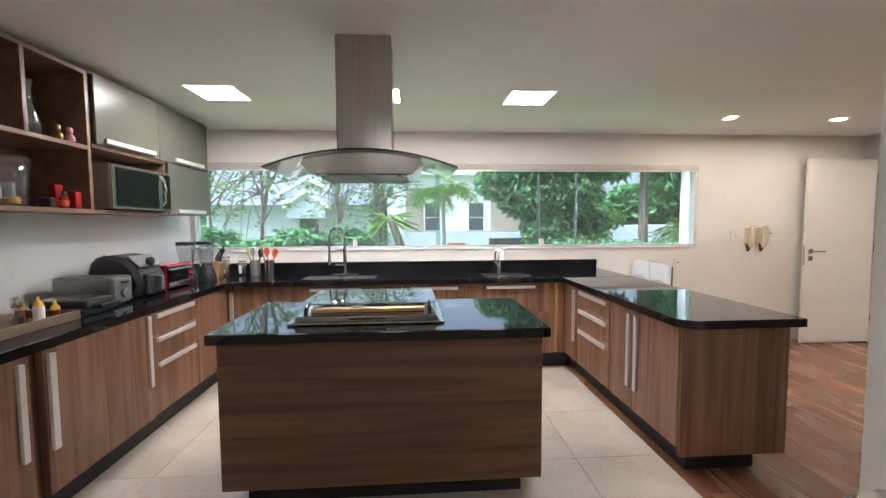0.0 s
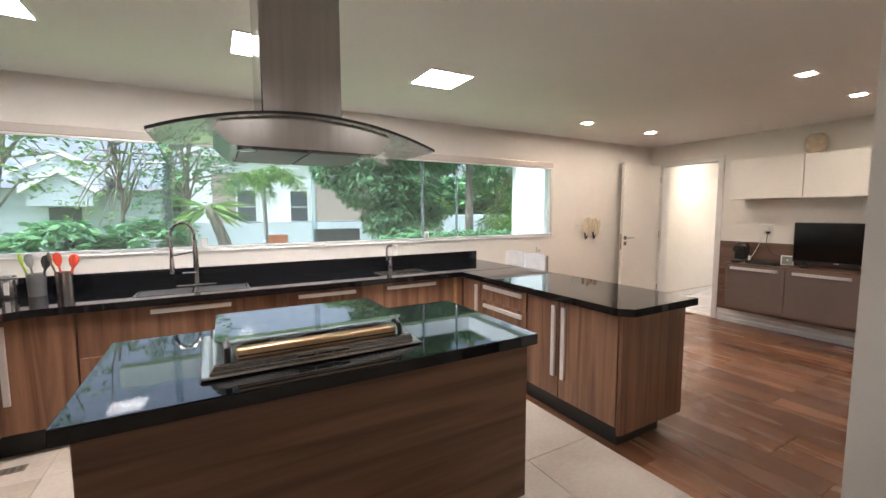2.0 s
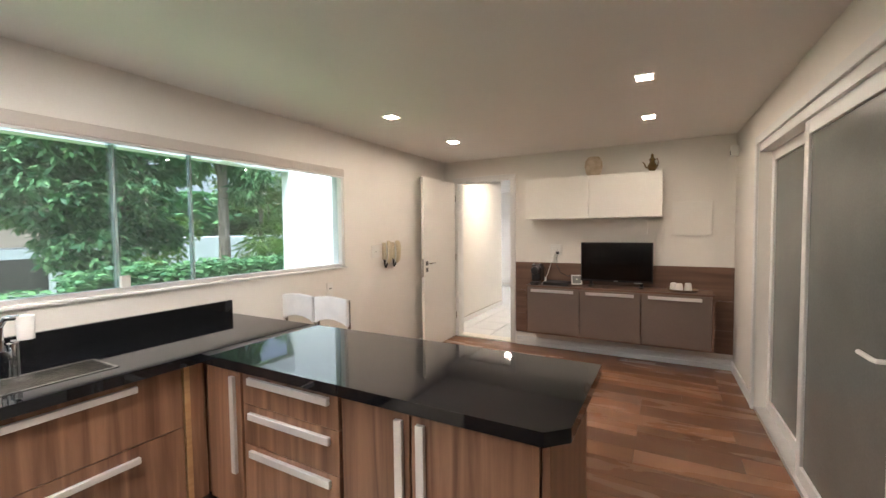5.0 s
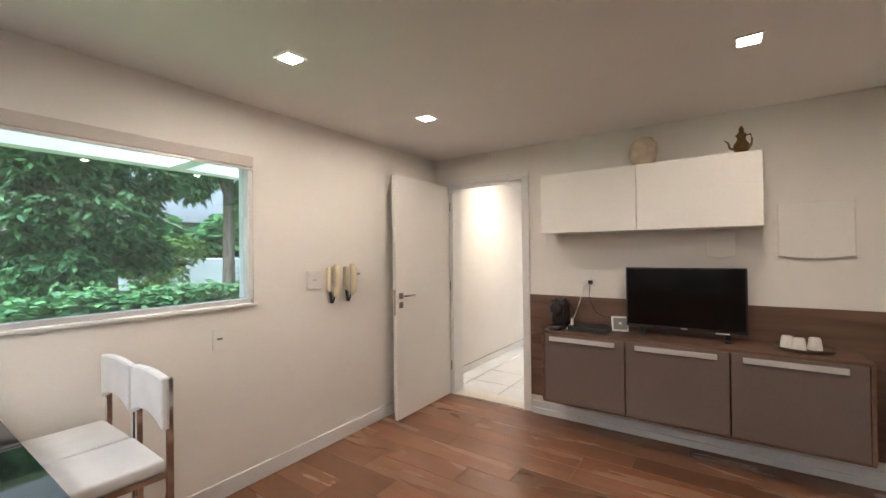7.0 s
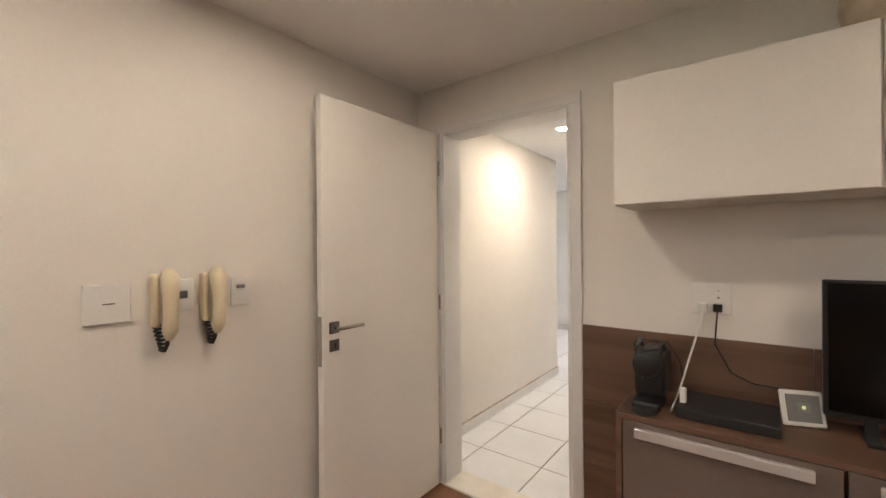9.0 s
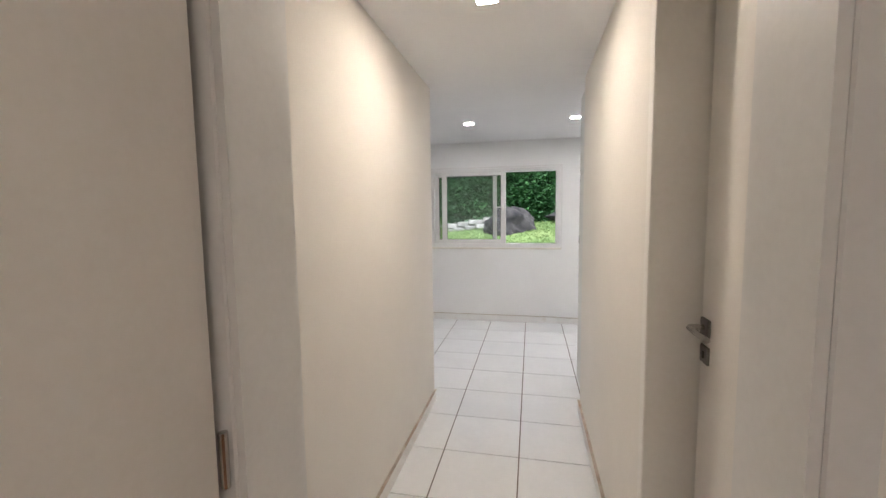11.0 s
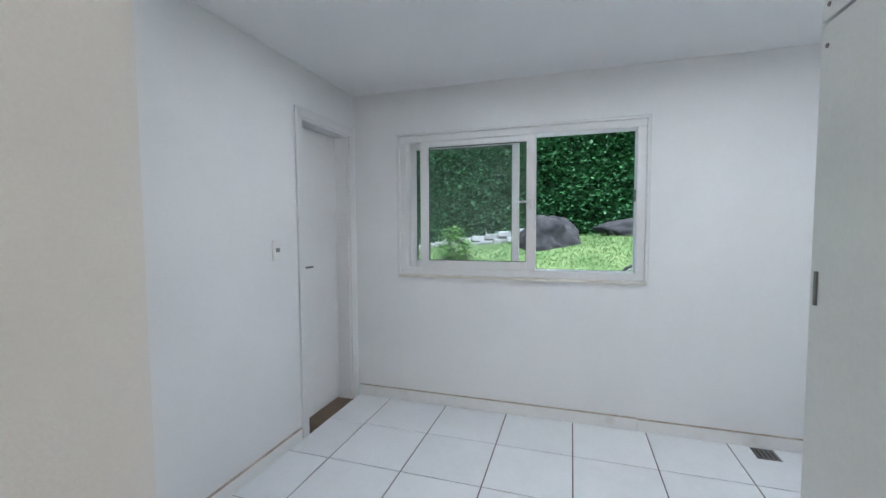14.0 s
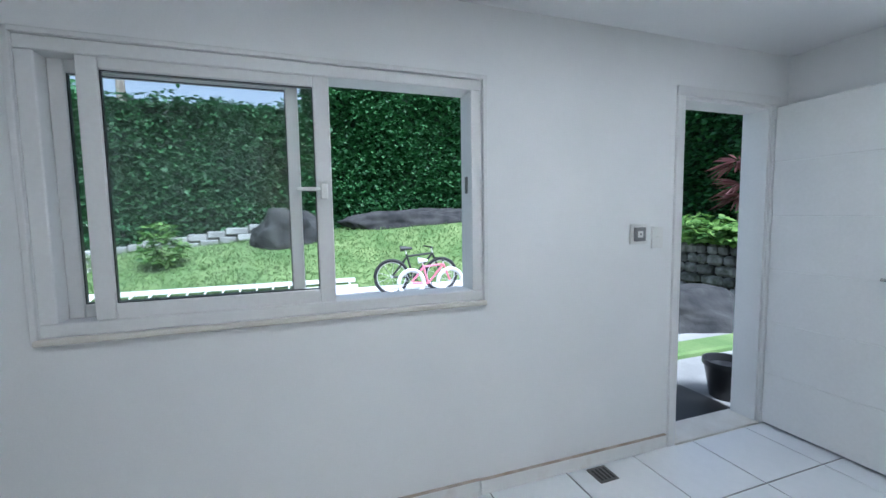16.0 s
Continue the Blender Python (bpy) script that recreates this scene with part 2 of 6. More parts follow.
LEAF = leaf_mat("broad_leaf", (0.040, 0.145, 0.065), (0.155, 0.33, 0.12))
LEAFL = leaf_mat("light_leaf", (0.06, 0.16, 0.03), (0.20, 0.33, 0.07))
LEAFG = leaf_mat("grass_blade", (0.09, 0.175, 0.045), (0.20, 0.28, 0.095))
LEAFH = leaf_mat("hedge_leaf", (0.016, 0.075, 0.020), (0.055, 0.17, 0.045), 0.2)
LEAFR = leaf_mat("red_leaf", (0.10, 0.035, 0.038), (0.22, 0.10, 0.09))
# filler boxes behind leaves; the shade of the depth is in this colour
DARKG = mat("inner_leaf_shade", (0.010, 0.028, 0.010), (0.018, 0.04, 0.014), 0.9, scale=4)
LAWN = mat("lawn", (0.09, 0.155, 0.042), (0.18, 0.24, 0.085), 0.9, scale=1.3, fine=45, bump=0.8)
ROCK = mat("dark_rock", (0.008, 0.008, 0.009), (0.042, 0.041, 0.039), 0.9, scale=3.0, fine=25, bump=0.5)
STONE = mat("rubble_stone", (0.19, 0.185, 0.175), (0.32, 0.31, 0.29), 0.9, scale=4, fine=30, bump=0.4, vary=0.25)
STONED = mat("mossy_stone", (0.045, 0.05, 0.035), (0.22, 0.22, 0.20), 0.95, scale=5, fine=30, bump=0.5, vary=0.5)
CONC = mat("concrete", (0.20, 0.195, 0.185), (0.29, 0.285, 0.27), 0.85, scale=2, fine=50, bump=0.2)
RENDERW = mat("white_render", (0.68, 0.68, 0.675), (0.61, 0.62, 0.625), 0.85, scale=0.5, fine=20)
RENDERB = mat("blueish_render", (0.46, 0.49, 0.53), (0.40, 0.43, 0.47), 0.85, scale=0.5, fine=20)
CLAD = mat("brown_cladding", (0.34, 0.27, 0.235), (0.29, 0.23, 0.20), 0.8, scale=1.2, stretch=(1, 1, 8))
SLATE = mat("grey_roof", (0.13, 0.145, 0.17), (0.10, 0.11, 0.13), 0.7, scale=2, fine=20)
DOORO = mat("orange_wood_door", (0.32, 0.10, 0.035), (0.25, 0.075, 0.028), 0.5)
DARKW = mat("dark_window_glass", (0.07, 0.085, 0.095), (0.05, 0.06, 0.07), 0.1)
RUBBER = mat("tyre_rubber", (0.012, 0.012, 0.012), (0.02, 0.02, 0.02), 0.7)
BPINK = mat("pink_paint", (0.75, 0.22, 0.30), (0.68, 0.18, 0.26), 0.3)
BWHITE = mat("white_bike_paint", (0.80, 0.80, 0.80), (0.75, 0.75, 0.75), 0.3)

# ---- building helpers ----
ORIGIN = {}


def thing(name, at, label, category, group="", kind=""):
    e = new(name)
    e.empty_display_size = 0.05
    e.location = at
    ORIGIN[e.name] = Vector(at)
    return tagged(e, label, category, group, kind)


def mesh_of(name, bm, material, smooth=False, auto=False):
    me = bpy.data.meshes.new(name)
    bm.to_mesh(me)
    bm.free()
    me.materials.append(material)
    if smooth:
        for p in me.polygons:
            p.use_smooth = True
        if auto:
            me.set_sharp_from_angle(angle=radians(35))
    return me


def part(name, bm, material, parent, label="", smooth=False, auto=True):
    o = ORIGIN[parent.name]
    bmesh.ops.translate(bm, verts=bm.verts, vec=-o)
    ob = new(name, mesh_of(name, bm, material, smooth, auto))
    ob.parent = parent
    ORIGIN[ob.name] = o
    return tagged(ob, label)


def solo(name, bm, material, label="", category="", group="", kind="", smooth=False, at=(0, 0, 0), auto=True):
    """A thing that is one mesh."""
    bmesh.ops.translate(bm, verts=bm.verts, vec=-Vector(at))
    ob = new(name, mesh_of(name, bm, material, smooth, auto))
    ob.location = at
    ORIGIN[ob.name] = Vector(at)
    return tagged(ob, label, category, group, kind)


def box(x0, x1, y0, y1, z0, z1, bev=0.0, bm=None, seg=1):
    b = bmesh.new()
    bmesh.ops.create_cube(b, size=1.0)
    for v in b.verts:
        v.co = Vector(((x0 + x1) / 2 + v.co.x * (x1 - x0), (y0 + y1) / 2 + v.co.y * (y1 - y0), (z0 + z1) / 2 + v.co.z * (z1 - z0)))
    if bev:
        bmesh.ops.bevel(b, geom=b.edges[:], offset=bev, segments=seg, affect="EDGES", profile=0.5)
    return join(bm, b)


def join(bm, b):
    if bm is None:
        return b
    me = bpy.data.meshes.new("tmp")
    b.to_mesh(me)
    b.free()
    bm.from_mesh(me)
    bpy.data.meshes.remove(me)
    return bm


def cyl(c, r, h, seg=20, r2=None, bm=None, axis="z", bev=0.0):
    """A cylinder or cone from its base centre c along an axis."""
    b = bmesh.new()
    bmesh.ops.create_cone(b, cap_ends=True, segments=seg, radius1=r, radius2=r if r2 is None else r2, depth=h)
    bmesh.ops.translate(b, verts=b.verts, vec=(0, 0, h / 2))
    if bev:
        bmesh.ops.bevel(b, geom=[e for e in b.edges if abs(e.verts[0].co.z - e.verts[1].co.z) < 1e-6], offset=bev, segments=2, affect="EDGES", profile=0.5)
    if axis == "x":
        bmesh.ops.rotate(b, verts=b.verts, cent=(0, 0, 0), matrix=Matrix.Rotation(radians(90), 3, "Y"))
    if axis == "y":
        bmesh.ops.rotate(b, verts=b.verts, cent=(0, 0, 0), matrix=Matrix.Rotation(radians(-90), 3, "X"))
    bmesh.ops.translate(b, verts=b.verts, vec=c)
    return join(bm, b)


def lathe(c, profile, seg=24, bm=None, squash=1.0):
    b = bmesh.new()
    rings = []
    for r, z in profile:
        rings.append([b.verts.new((c[0] + r * math.cos(a), c[1] + squash * r * math.sin(a), c[2] + z)) for a in [2 * math.pi * i / seg for i in range(seg)]])
    for p, q in zip(rings, rings[1:]):
        for i in range(seg):
            j = (i + 1) % seg
            b.faces.new((p[i], p[j], q[j], q[i]))
    b.faces.new(rings[0][::-1]), b.faces.new(rings[-1])
    return join(bm, b)


def tube(points, r, seg=8, bm=None, taper=1.0):
    """A round tube along points; taper is the end radius over the first."""
    b = bmesh.new()
    pts = [Vector(p) for p in points]
    rings, up = [], Vector((0.03, 0.05, 1)).normalized()
    for i, p in enumerate(pts):
        d = (pts[min(i + 1, len(pts) - 1)] - pts[max(i - 1, 0)]).normalized()
        u = d.cross(up)
        u = (d.cross(Vector((1, 0, 0))) if u.length < 1e-3 else u).normalized()
        w = d.cross(u)
        rr = r * (1 + (taper - 1) * i / max(1, len(pts) - 1))
        rings.append([b.verts.new(p + rr * (math.cos(a) * u + math.sin(a) * w)) for a in [2 * math.pi * k / seg for k in range(seg)]])
    for p, q in zip(rings, rings[1:]):
        for i in range(seg):
            j = (i + 1) % seg
            b.faces.new((p[i], p[j], q[j], q[i]))
    b.faces.new(rings[0][::-1]), b.faces.new(rings[-1])
    bmesh.ops.recalc_face_normals(b, faces=b.faces)
    return join(bm, b)


def swell(rings_, seg=14):
    """An upright rounded bar through (centre, radius) pairs."""
    b = bmesh.new()
    rows = [[b.verts.new((c[0] + r * math.cos(2 * math.pi * k / seg), c[1] + r * math.sin(2 * math.pi * k / seg), c[2])) for k in range(seg)] for c, r in rings_]
    for p, q in zip(rows, rows[1:]):
        for k in range(seg):
            b.faces.new((p[k], p[(k + 1) % seg], q[(k + 1) % seg], q[k]))
    b.faces.new(rows[0][::-1]), b.faces.new(rows[-1])
    return b


def prism(outline, y0, y1, axis="y", bm=None, bev=0.0):
    """An outline of (a, b) pairs pushed along an axis: y: (x, z); z: (x, y); x: (y, z)."""
    b = bmesh.new()
    put = {"y": lambda a, c, t: (a, t, c), "z": lambda a, c, t: (a, c, t), "x": lambda a, c, t: (t, a, c)}[axis]
    lo, hi = [[b.verts.new(put(a, c, t)) for a, c in outline] for t in (y0, y1)]
    n = len(outline)
    for i in range(n):
        b.faces.new((lo[i], lo[(i + 1) % n], hi[(i + 1) % n], hi[i]))
    b.faces.new(lo[::-1]), b.faces.new(hi)
    bmesh.ops.recalc_face_normals(b, faces=b.faces)
    if bev:
        bmesh.ops.bevel(b, geom=b.edges[:], offset=bev, segments=1, affect="EDGES")
    return join(bm, b)


def arc(cx, cy, r, a0, a1, n):
    return [(cx + r * math.cos(radians(a0 + (a1 - a0) * i / n)), cy + r * math.sin(radians(a0 + (a1 - a0) * i / n))) for i in range(n + 1)]


def wall_x(name, x0, x1, y0, y1, z1, holes, material, label):
    """A wall that runs along y, with rectangular holes (ya, yb, za, zb)."""
    bm, y = None, y0
    for ya, yb, za, zb in sorted(holes):
        bm = box(x0, x1, y, ya, 0, z1, bm=bm)
        if za > 0.001:
            bm = box(x0, x1, ya, yb, 0, za, bm=bm)
        bm = box(x0, x1, ya, yb, zb, z1, bm=bm)
        y = yb
    bm = box(x0, x1, y, y1, 0, z1, bm=bm)
    return solo(name, bm, material, label, "wall", kind="structure")


def wall_y(name, x0, x1, y0, y1, z1, holes, material, label):
    bm, x = None, x0
    for xa, xb, za, zb in sorted(holes):
        bm = box(x, xa, y0, y1, 0, z1, bm=bm)
        if za > 0.001:
            bm = box(xa, xb, y0, y1, 0, za, bm=bm)
        bm = box(xa, xb, y0, y1, zb, z1, bm=bm)
        x = xb
    bm = box(x, x1, y0, y1, 0, z1, bm=bm)
    return solo(name, bm, material, label, "wall", kind="structure")

# ---- the large structure ----
H, HL = 2.39, 2.385
wall_y("wall_north", -2.2, 5.72, 4.845, 5.0, 2.6, [(-2.03, 3.55, 1.13, 2.03)], WALL, "cream painted kitchen wall with a long window")
wall_x("wall_west", -2.2, -2.05, -1.75, 4.845, 2.6, [], WALLW, "white painted kitchen wall behind the worktop")
wall_x("wall_east", 5.57, 5.72, 1.30, 4.845, 2.6, [(3.87, 4.65, 0, 2.11)], WALL, "cream painted kitchen wall with an open doorway")
wall_x("wall_divider", 1.61, 1.76, -1.6, 1.28, 2.6, [], WALL, "cream painted return wall beside the kitchen")
wall_y("wall_back", -2.05, 1.76, -1.75, -1.6, 2.6, [], WALL, "plain cream painted wall closing the kitchen")
SOUTH = Matrix.Translation((1.61, 1.44, 0)) @ Matrix.Rotation(radians(1.23), 4, "Z")
ws = wall_y("wall_south", 0, 4.0, -0.16, 0, 2.6, [(0.84, 2.95, 0, 2.10)], WALL, "cream painted wall around a sliding glass door")
ws.matrix_world = SOUTH
wall_y("wall_hall_north", 5.72, 8.03, 4.935, 5.085, 2.6, [], WALL, "cream painted wall of the passage")
wall_y("wall_hall_south", 5.72, 8.05, 3.69, 3.84, 2.6, [(5.77, 6.36, 0, 2.10)], WALL, "cream painted passage wall with a closed door")
wall_x("wall_laundry_west", 7.88, 8.03, 5.085, 5.93, 2.6, [], WALLW, "white painted laundry wall")
wall_y("wall_laundry_north", 7.88, 10.45, 5.93, 6.08, 2.6, [(9.77, 10.34, 0, 2.06)], WALLW, "white painted laundry wall with a closed door")
wall_x("wall_laundry_east", 10.45, 10.61, 1.52, 6.08, 2.6, [(1.83, 2.57, 0, 2.07), (3.83, 5.545, 1.0, 2.045)], WALLW, "white painted outer wall with a sliding window and an open door")
wall_y("wall_laundry_south", 8.5, 10.45, 1.52, 1.68, 2.6, [], WALLW, "white painted laundry wall behind the open door")
wall_x("wall_laundry_corner", 8.5, 8.6, 1.68, 3.12, 2.6, [], WALLW, "white painted wall beside the tall cupboard")
wall_y("wall_cupboard_back", 8.05, 8.6, 3.12, 3.22, 2.6, [], WALLW, "white painted wall behind the tall cupboard")
solo("ceiling", box(-2.2, 5.72, -1.75, 5.0, H, H + 0.12), CEIL, "smooth off-white kitchen ceiling", "ceiling", kind="structure")
solo("ceiling_laundry", box(5.725, 10.61, 1.5, 6.08, HL, HL + 0.12), CEILW, "smooth white passage and laundry ceiling", "ceiling", kind="structure")
sub = bmesh.new()
for b in ((-2.2, 1.77, -1.75, 5.0), (1.77, 5.72, 1.2, 5.0)):
    box(*b[:2], *b[2:], -0.15, -0.008, bm=sub)
floor_k = solo("floor_kitchen", sub, GROUTK, "beige porcelain tile and brown plank kitchen floor", "floor", kind="structure")
floor_l = solo("floor_laundry", box(5.72, 10.61, 1.5, 6.08, -0.15, -0.006), GROUTW, "white ceramic tile floor with dirty joints", "floor", kind="structure")


def board(name, b, material, label, category="skirting board", bev=0.003):
    return solo(name, box(*b, bev=bev), material, label, category, kind="structure")


for b in ((2.40, 5.565, 4.829, 4.8445, 0, 0.10), (5.553, 5.5695, 1.50, 3.80, 0, 0.105)):
    board("baseboard", b, TRIM, "white painted skirting board along the floor")
board("baseboard", (5.536, 5.5525, 1.52, 3.80, 0, 0.052), TRIM, "white lower step of the skirting board")
o = board("baseboard", (0, 0.80, 0.001, 0.016, 0, 0.10), TRIM, "white painted skirting board along the floor")
o.matrix_world = SOUTH
o = board("baseboard", (3.0, 3.93, 0.001, 0.016, 0, 0.10), TRIM, "white painted skirting board along the floor")
o.matrix_world = SOUTH
for b in ((5.73, 8.03, 4.920, 4.9345, 0, 0.085), (6.43, 8.05, 3.8405, 3.855, 0, 0.085), (8.03, 9.70, 5.915, 5.9295, 0, 0.075),
          (10.434, 10.4495, 3.86, 5.915, 0, 0.085), (10.434, 10.4495, 2.64, 3.855, 0, 0.08), (8.6, 10.43, 1.6805, 1.695, 0, 0.08)):
    board("baseboard", b, STAIN, "white painted skirting board with brown stains")
for b in ((5.73, 8.03, 4.917, 4.9345, 0.0853, 0.088), (6.43, 8.05, 3.8405, 3.858, 0.0853, 0.088), (8.03, 9.70, 5.912, 5.9295, 0.0753, 0.078),
          (10.431, 10.4495, 3.86, 5.911, 0.0853, 0.0885), (10.431, 10.4495, 2.64, 3.855, 0.0803, 0.0835)):
    board("trim_joint", b, DIRT, "brown dirty joint along the skirting top", "joint", 0)
board("baseboard", (1.594, 1.6095, -1.6, 1.44, 0, 0.10), TRIM, "white painted skirting board along the floor")
board("threshold", (5.55, 5.735, 3.87, 4.65, -0.004, 0.012), MARBLE, "pale stone threshold in the doorway", "threshold")
board("threshold_outer", (10.43, 10.63, 1.835, 2.565, -0.004, 0.014), MARBLE, "pale stone threshold at the outer door", "threshold")
board("threshold_side", (9.77, 10.34, 5.915, 6.08, -0.004, 0.004), BROWNS, "worn brown threshold under the white door", "threshold")


# ---- openings ----
def casing_x(name, x, side, y0, y1, z1, w=0.07, t=0.018, material=TRIM):
    """Door lining boards on the wall face x (wall runs along y); side is where the boards stand out."""
    xa, xb = sorted((x + side * 0.0005, x + side * t))
    th = thing(name, (x, y0, 0), "white painted door frame", "door frame", kind="structure")
    part("side_board", box(xa, xb, y0 - w, y0, 0, z1, 0.003), material, th)
    part("side_board", box(xa, xb, y1, y1 + w, 0, z1, 0.003), material, th)
    part("head_board", box(xa, xb, y0 - w, y1 + w, z1, z1 + w, 0.003), material, th)
    return th


def casing_y(name, y, side, x0, x1, z1, w=0.06, t=0.018, material=TRIM):
    ya, yb = sorted((y + side * 0.0005, y + side * t))
    th = thing(name, (x0, y, 0), "white painted door frame", "door frame", kind="structure")
    part("side_board", box(x0 - w, x0, ya, yb, 0, z1, 0.003), material, th)
    part("side_board", box(x1, x1 + w, ya, yb, 0, z1, 0.003), material, th)
    part("head_board", box(x0 - w, x1 + w, ya, yb, z1, z1 + w, 0.003), material, th)
    return th


casing_x("door_frame_1", 5.57, -1, 3.87, 4.65, 2.11, 0.055)
th = thing("door_lining_1", (5.65, 3.87, 0), "white painted lining of the doorway", "door frame", kind="structure")
part("lining", box(5.556, 5.722, 3.8705, 3.885, 0.012, 2.109), TRIM, th)
part("lining", box(5.556, 5.722, 4.635, 4.6495, 0.012, 2.109), TRIM, th)
part("lining", box(5.556, 5.722, 3.885, 4.635, 2.094, 2.1095), TRIM, th)


def lever_set(parent, c, out, along, key=True, mat_=NICKEL):
    """Square rose, lever and key plate on a door face. out and along are unit vectors (x, y)."""
    cx, cy, cz = c
    def plate(z0, z1, d0, d1, h0=-0.026, h1=0.026):
        xs = [cx + out[0] * d + along[0] * h for d in (d0, d1) for h in (h0, h1)]
        ys = [cy + out[1] * d + along[1] * h for d in (d0, d1) for h in (h0, h1)]
        return box(min(xs), max(xs), min(ys), max(ys), cz + z0, cz + z1, 0.002)
    rose = part("rose", plate(-0.026, 0.026, 0, 0.009), mat_, parent, "grey nickel square rose")
    p0 = Vector((cx, cy, cz))
    o, a = Vector((*out, 0)), Vector((*along, 0))
    part("lever", tube([p0 + o * 0.008, p0 + o * 0.045, p0 + o * 0.05 + a * 0.01, p0 + o * 0.05 + a * 0.13], 0.0085, 8), STEELB, parent, "steel lever handle", True)
    if key:
        kp = part("key_plate", plate(-0.105, -0.053, 0, 0.007), mat_, parent, "grey nickel key plate")
        part("keyhole", plate(-0.09, -0.07, 0.007, 0.0085, -0.004, 0.004), BLACK, kp)


# kitchen door, swung back against the north wall
d = thing("door_1", (5.55, 4.66, 0), "open white lacquered door folded back to the wall", "door", kind="structure")
part("leaf", box(4.715, 5.535, 4.667, 4.703, 0.012, 2.10, 0.002), DOORP, d)
lever_set(d, (4.775, 4.667, 1.065), (0, -1), (1, 0))
part("lock_plate", box(4.7135, 4.7155, 4.673, 4.697, 0.90, 1.12), STEELB, d, "steel lock plate")
for z in (0.25, 1.05, 1.85):
    part("hinge", cyl((5.543, 4.662, z), 0.007, 0.09, 10), STEELB, d, "steel hinge")

# passage door, closed, deep in its lining
d = thing("door_2", (6.0, 3.69, 0), "closed white door set deep in its lining", "door", kind="structure")
part("leaf", box(5.785, 6.338, 3.672, 3.705, 0.01, 2.085, 0.002), DOORP, d)
# black strip added to paint the shade between leaf and lining
part("gap_seal", box(6.3385, 6.3445, 3.672, 3.700, 0.01, 2.084), MATTB, d, "dark strip painting the shade in the door gap")
lever_set(d, (6.30, 3.705, 1.135), (0, 1), (-1, 0))
th = thing("door_lining_2", (6.0, 3.7, 0), "white painted deep door lining", "door frame", kind="structure")
part("lining", box(5.7705, 5.785, 3.692, 3.8435, 0, 2.085), DOORP, th)
part("lining", box(6.345, 6.3595, 3.692, 3.8435, 0, 2.085), DOORP, th)
part("lining", box(5.7705, 6.3595, 3.692, 3.8435, 2.085, 2.0995), DOORP, th)
casing_y("door_frame_2", 3.84, 1, 5.785, 6.345, 2.085, 0.05, 0.014, DOORP)

# laundry side door
d = thing("door_3", (10.05, 6.0, 0), "closed white painted door in a recessed frame", "door", kind="structure")
part("leaf", box(9.785, 10.325, 6.03, 6.06, 0.02, 2.045, 0.002), TRIM, d)
part("lever", tube([(9.835, 6.03, 1.09), (9.835, 5.985, 1.09), (9.845, 5.98, 1.09), (9.94, 5.98, 1.09)], 0.007), NICKEL, d, "dark steel lever handle", True)
casing_y("door_frame_3", 5.93, -1, 9.77, 10.34, 2.06, 0.06)
th = thing("door_lining_3", (10.05, 6.0, 0), "white painted recessed door lining", "door frame", kind="structure")
part("lining", box(9.7705, 9.785, 5.93, 6.079, 0.005, 2.045), TRIM, th)
part("lining", box(10.325, 10.3395, 5.93, 6.079, 0.005, 2.045), TRIM, th)
part("lining", box(9.7705, 10.3395, 5.93, 6.079, 2.045, 2.0595), TRIM, th)

# outer door, open into the laundry
d = thing("door_4", (10.44, 1.80, 0), "open white grooved outer door standing inward", "door", kind="structure")
leaf = bmesh.new()
for i in range(6):
    box(9.66, 10.43, 1.777, 1.812, 0.015 + i * 0.341, 0.015 + (i + 1) * 0.341 - 0.004, 0.0025, bm=leaf)
box(9.662, 10.428, 1.78, 1.8085, 0.015, 2.055, bm=leaf)
part("leaf", leaf, TRIM, d)
for z in (0.25, 1.05, 1.85):
    part("hinge", cyl((10.440, 1.822, z), 0.008, 0.10, 10), STEELB, d, "steel hinge")
lever_set(d, (9.74, 1.812, 1.05), (0, 1), (1, 0))
casing_x("door_frame_4", 10.45, -1, 1.83, 2.57, 2.07, 0.055)
th = thing("door_lining_4", (10.53, 2.2, 0), "white painted outer door lining", "door frame", kind="structure")
part("lining", box(10.45, 10.612, 1.8305, 1.85, 0.014, 2.05), TRIM, th)
part("lining", box(10.45, 10.612, 2.55, 2.5695, 0.014, 2.05), TRIM, th)
part("lining", box(10.45, 10.612, 1.8305, 2.5695, 2.05, 2.0695), TRIM, th)

# kitchen window: long frameless sliding panes in a slim white frame
w = thing("window_1", (0.8, 4.92, 1.13), "long frameless sliding window with slim white rails", "window", kind="structure")
part("window_sill", box(-2.045, 3.565, 4.828, 5.02, 1.112, 1.1295, 0.003), TRIM, w, "white painted sill")
part("bottom_rail", box(-2.03, 3.55, 4.88, 4.945, 1.13, 1.155, 0.003), ALU, w, "pale aluminium rail")
part("top_rail", box(-2.03, 3.55, 4.88, 4.945, 2.0, 2.03, 0.003), TRIM, w)
part("side_rail", box(3.52, 3.5495, 4.85, 4.96, 1.155, 2.0, 0.003), TRIM, w)
part("side_rail", box(-2.0295, -2.0, 4.85, 4.96, 1.155, 2.0, 0.003), TRIM, w)
for i, (x0, x1, y) in enumerate(((-2.0, -0.55, 4.90), (-0.60, 0.60, 4.92), (0.55, 1.74, 4.90), (1.70, 2.17, 4.92), (2.13, 3.52, 4.90))):
    g = part("pane", box(x0, x1, y, y + 0.008, 1.15, 2.01), GLASSH, w)
    g.visible_shadow = False
for x in (1.72, 2.15):
    e = part("pane_edge", box(x - 0.006, x + 0.006, 4.895, 4.933, 1.155, 2.0), PEDGE, w, "pale green glass pane edge")
    e.visible_shadow = False
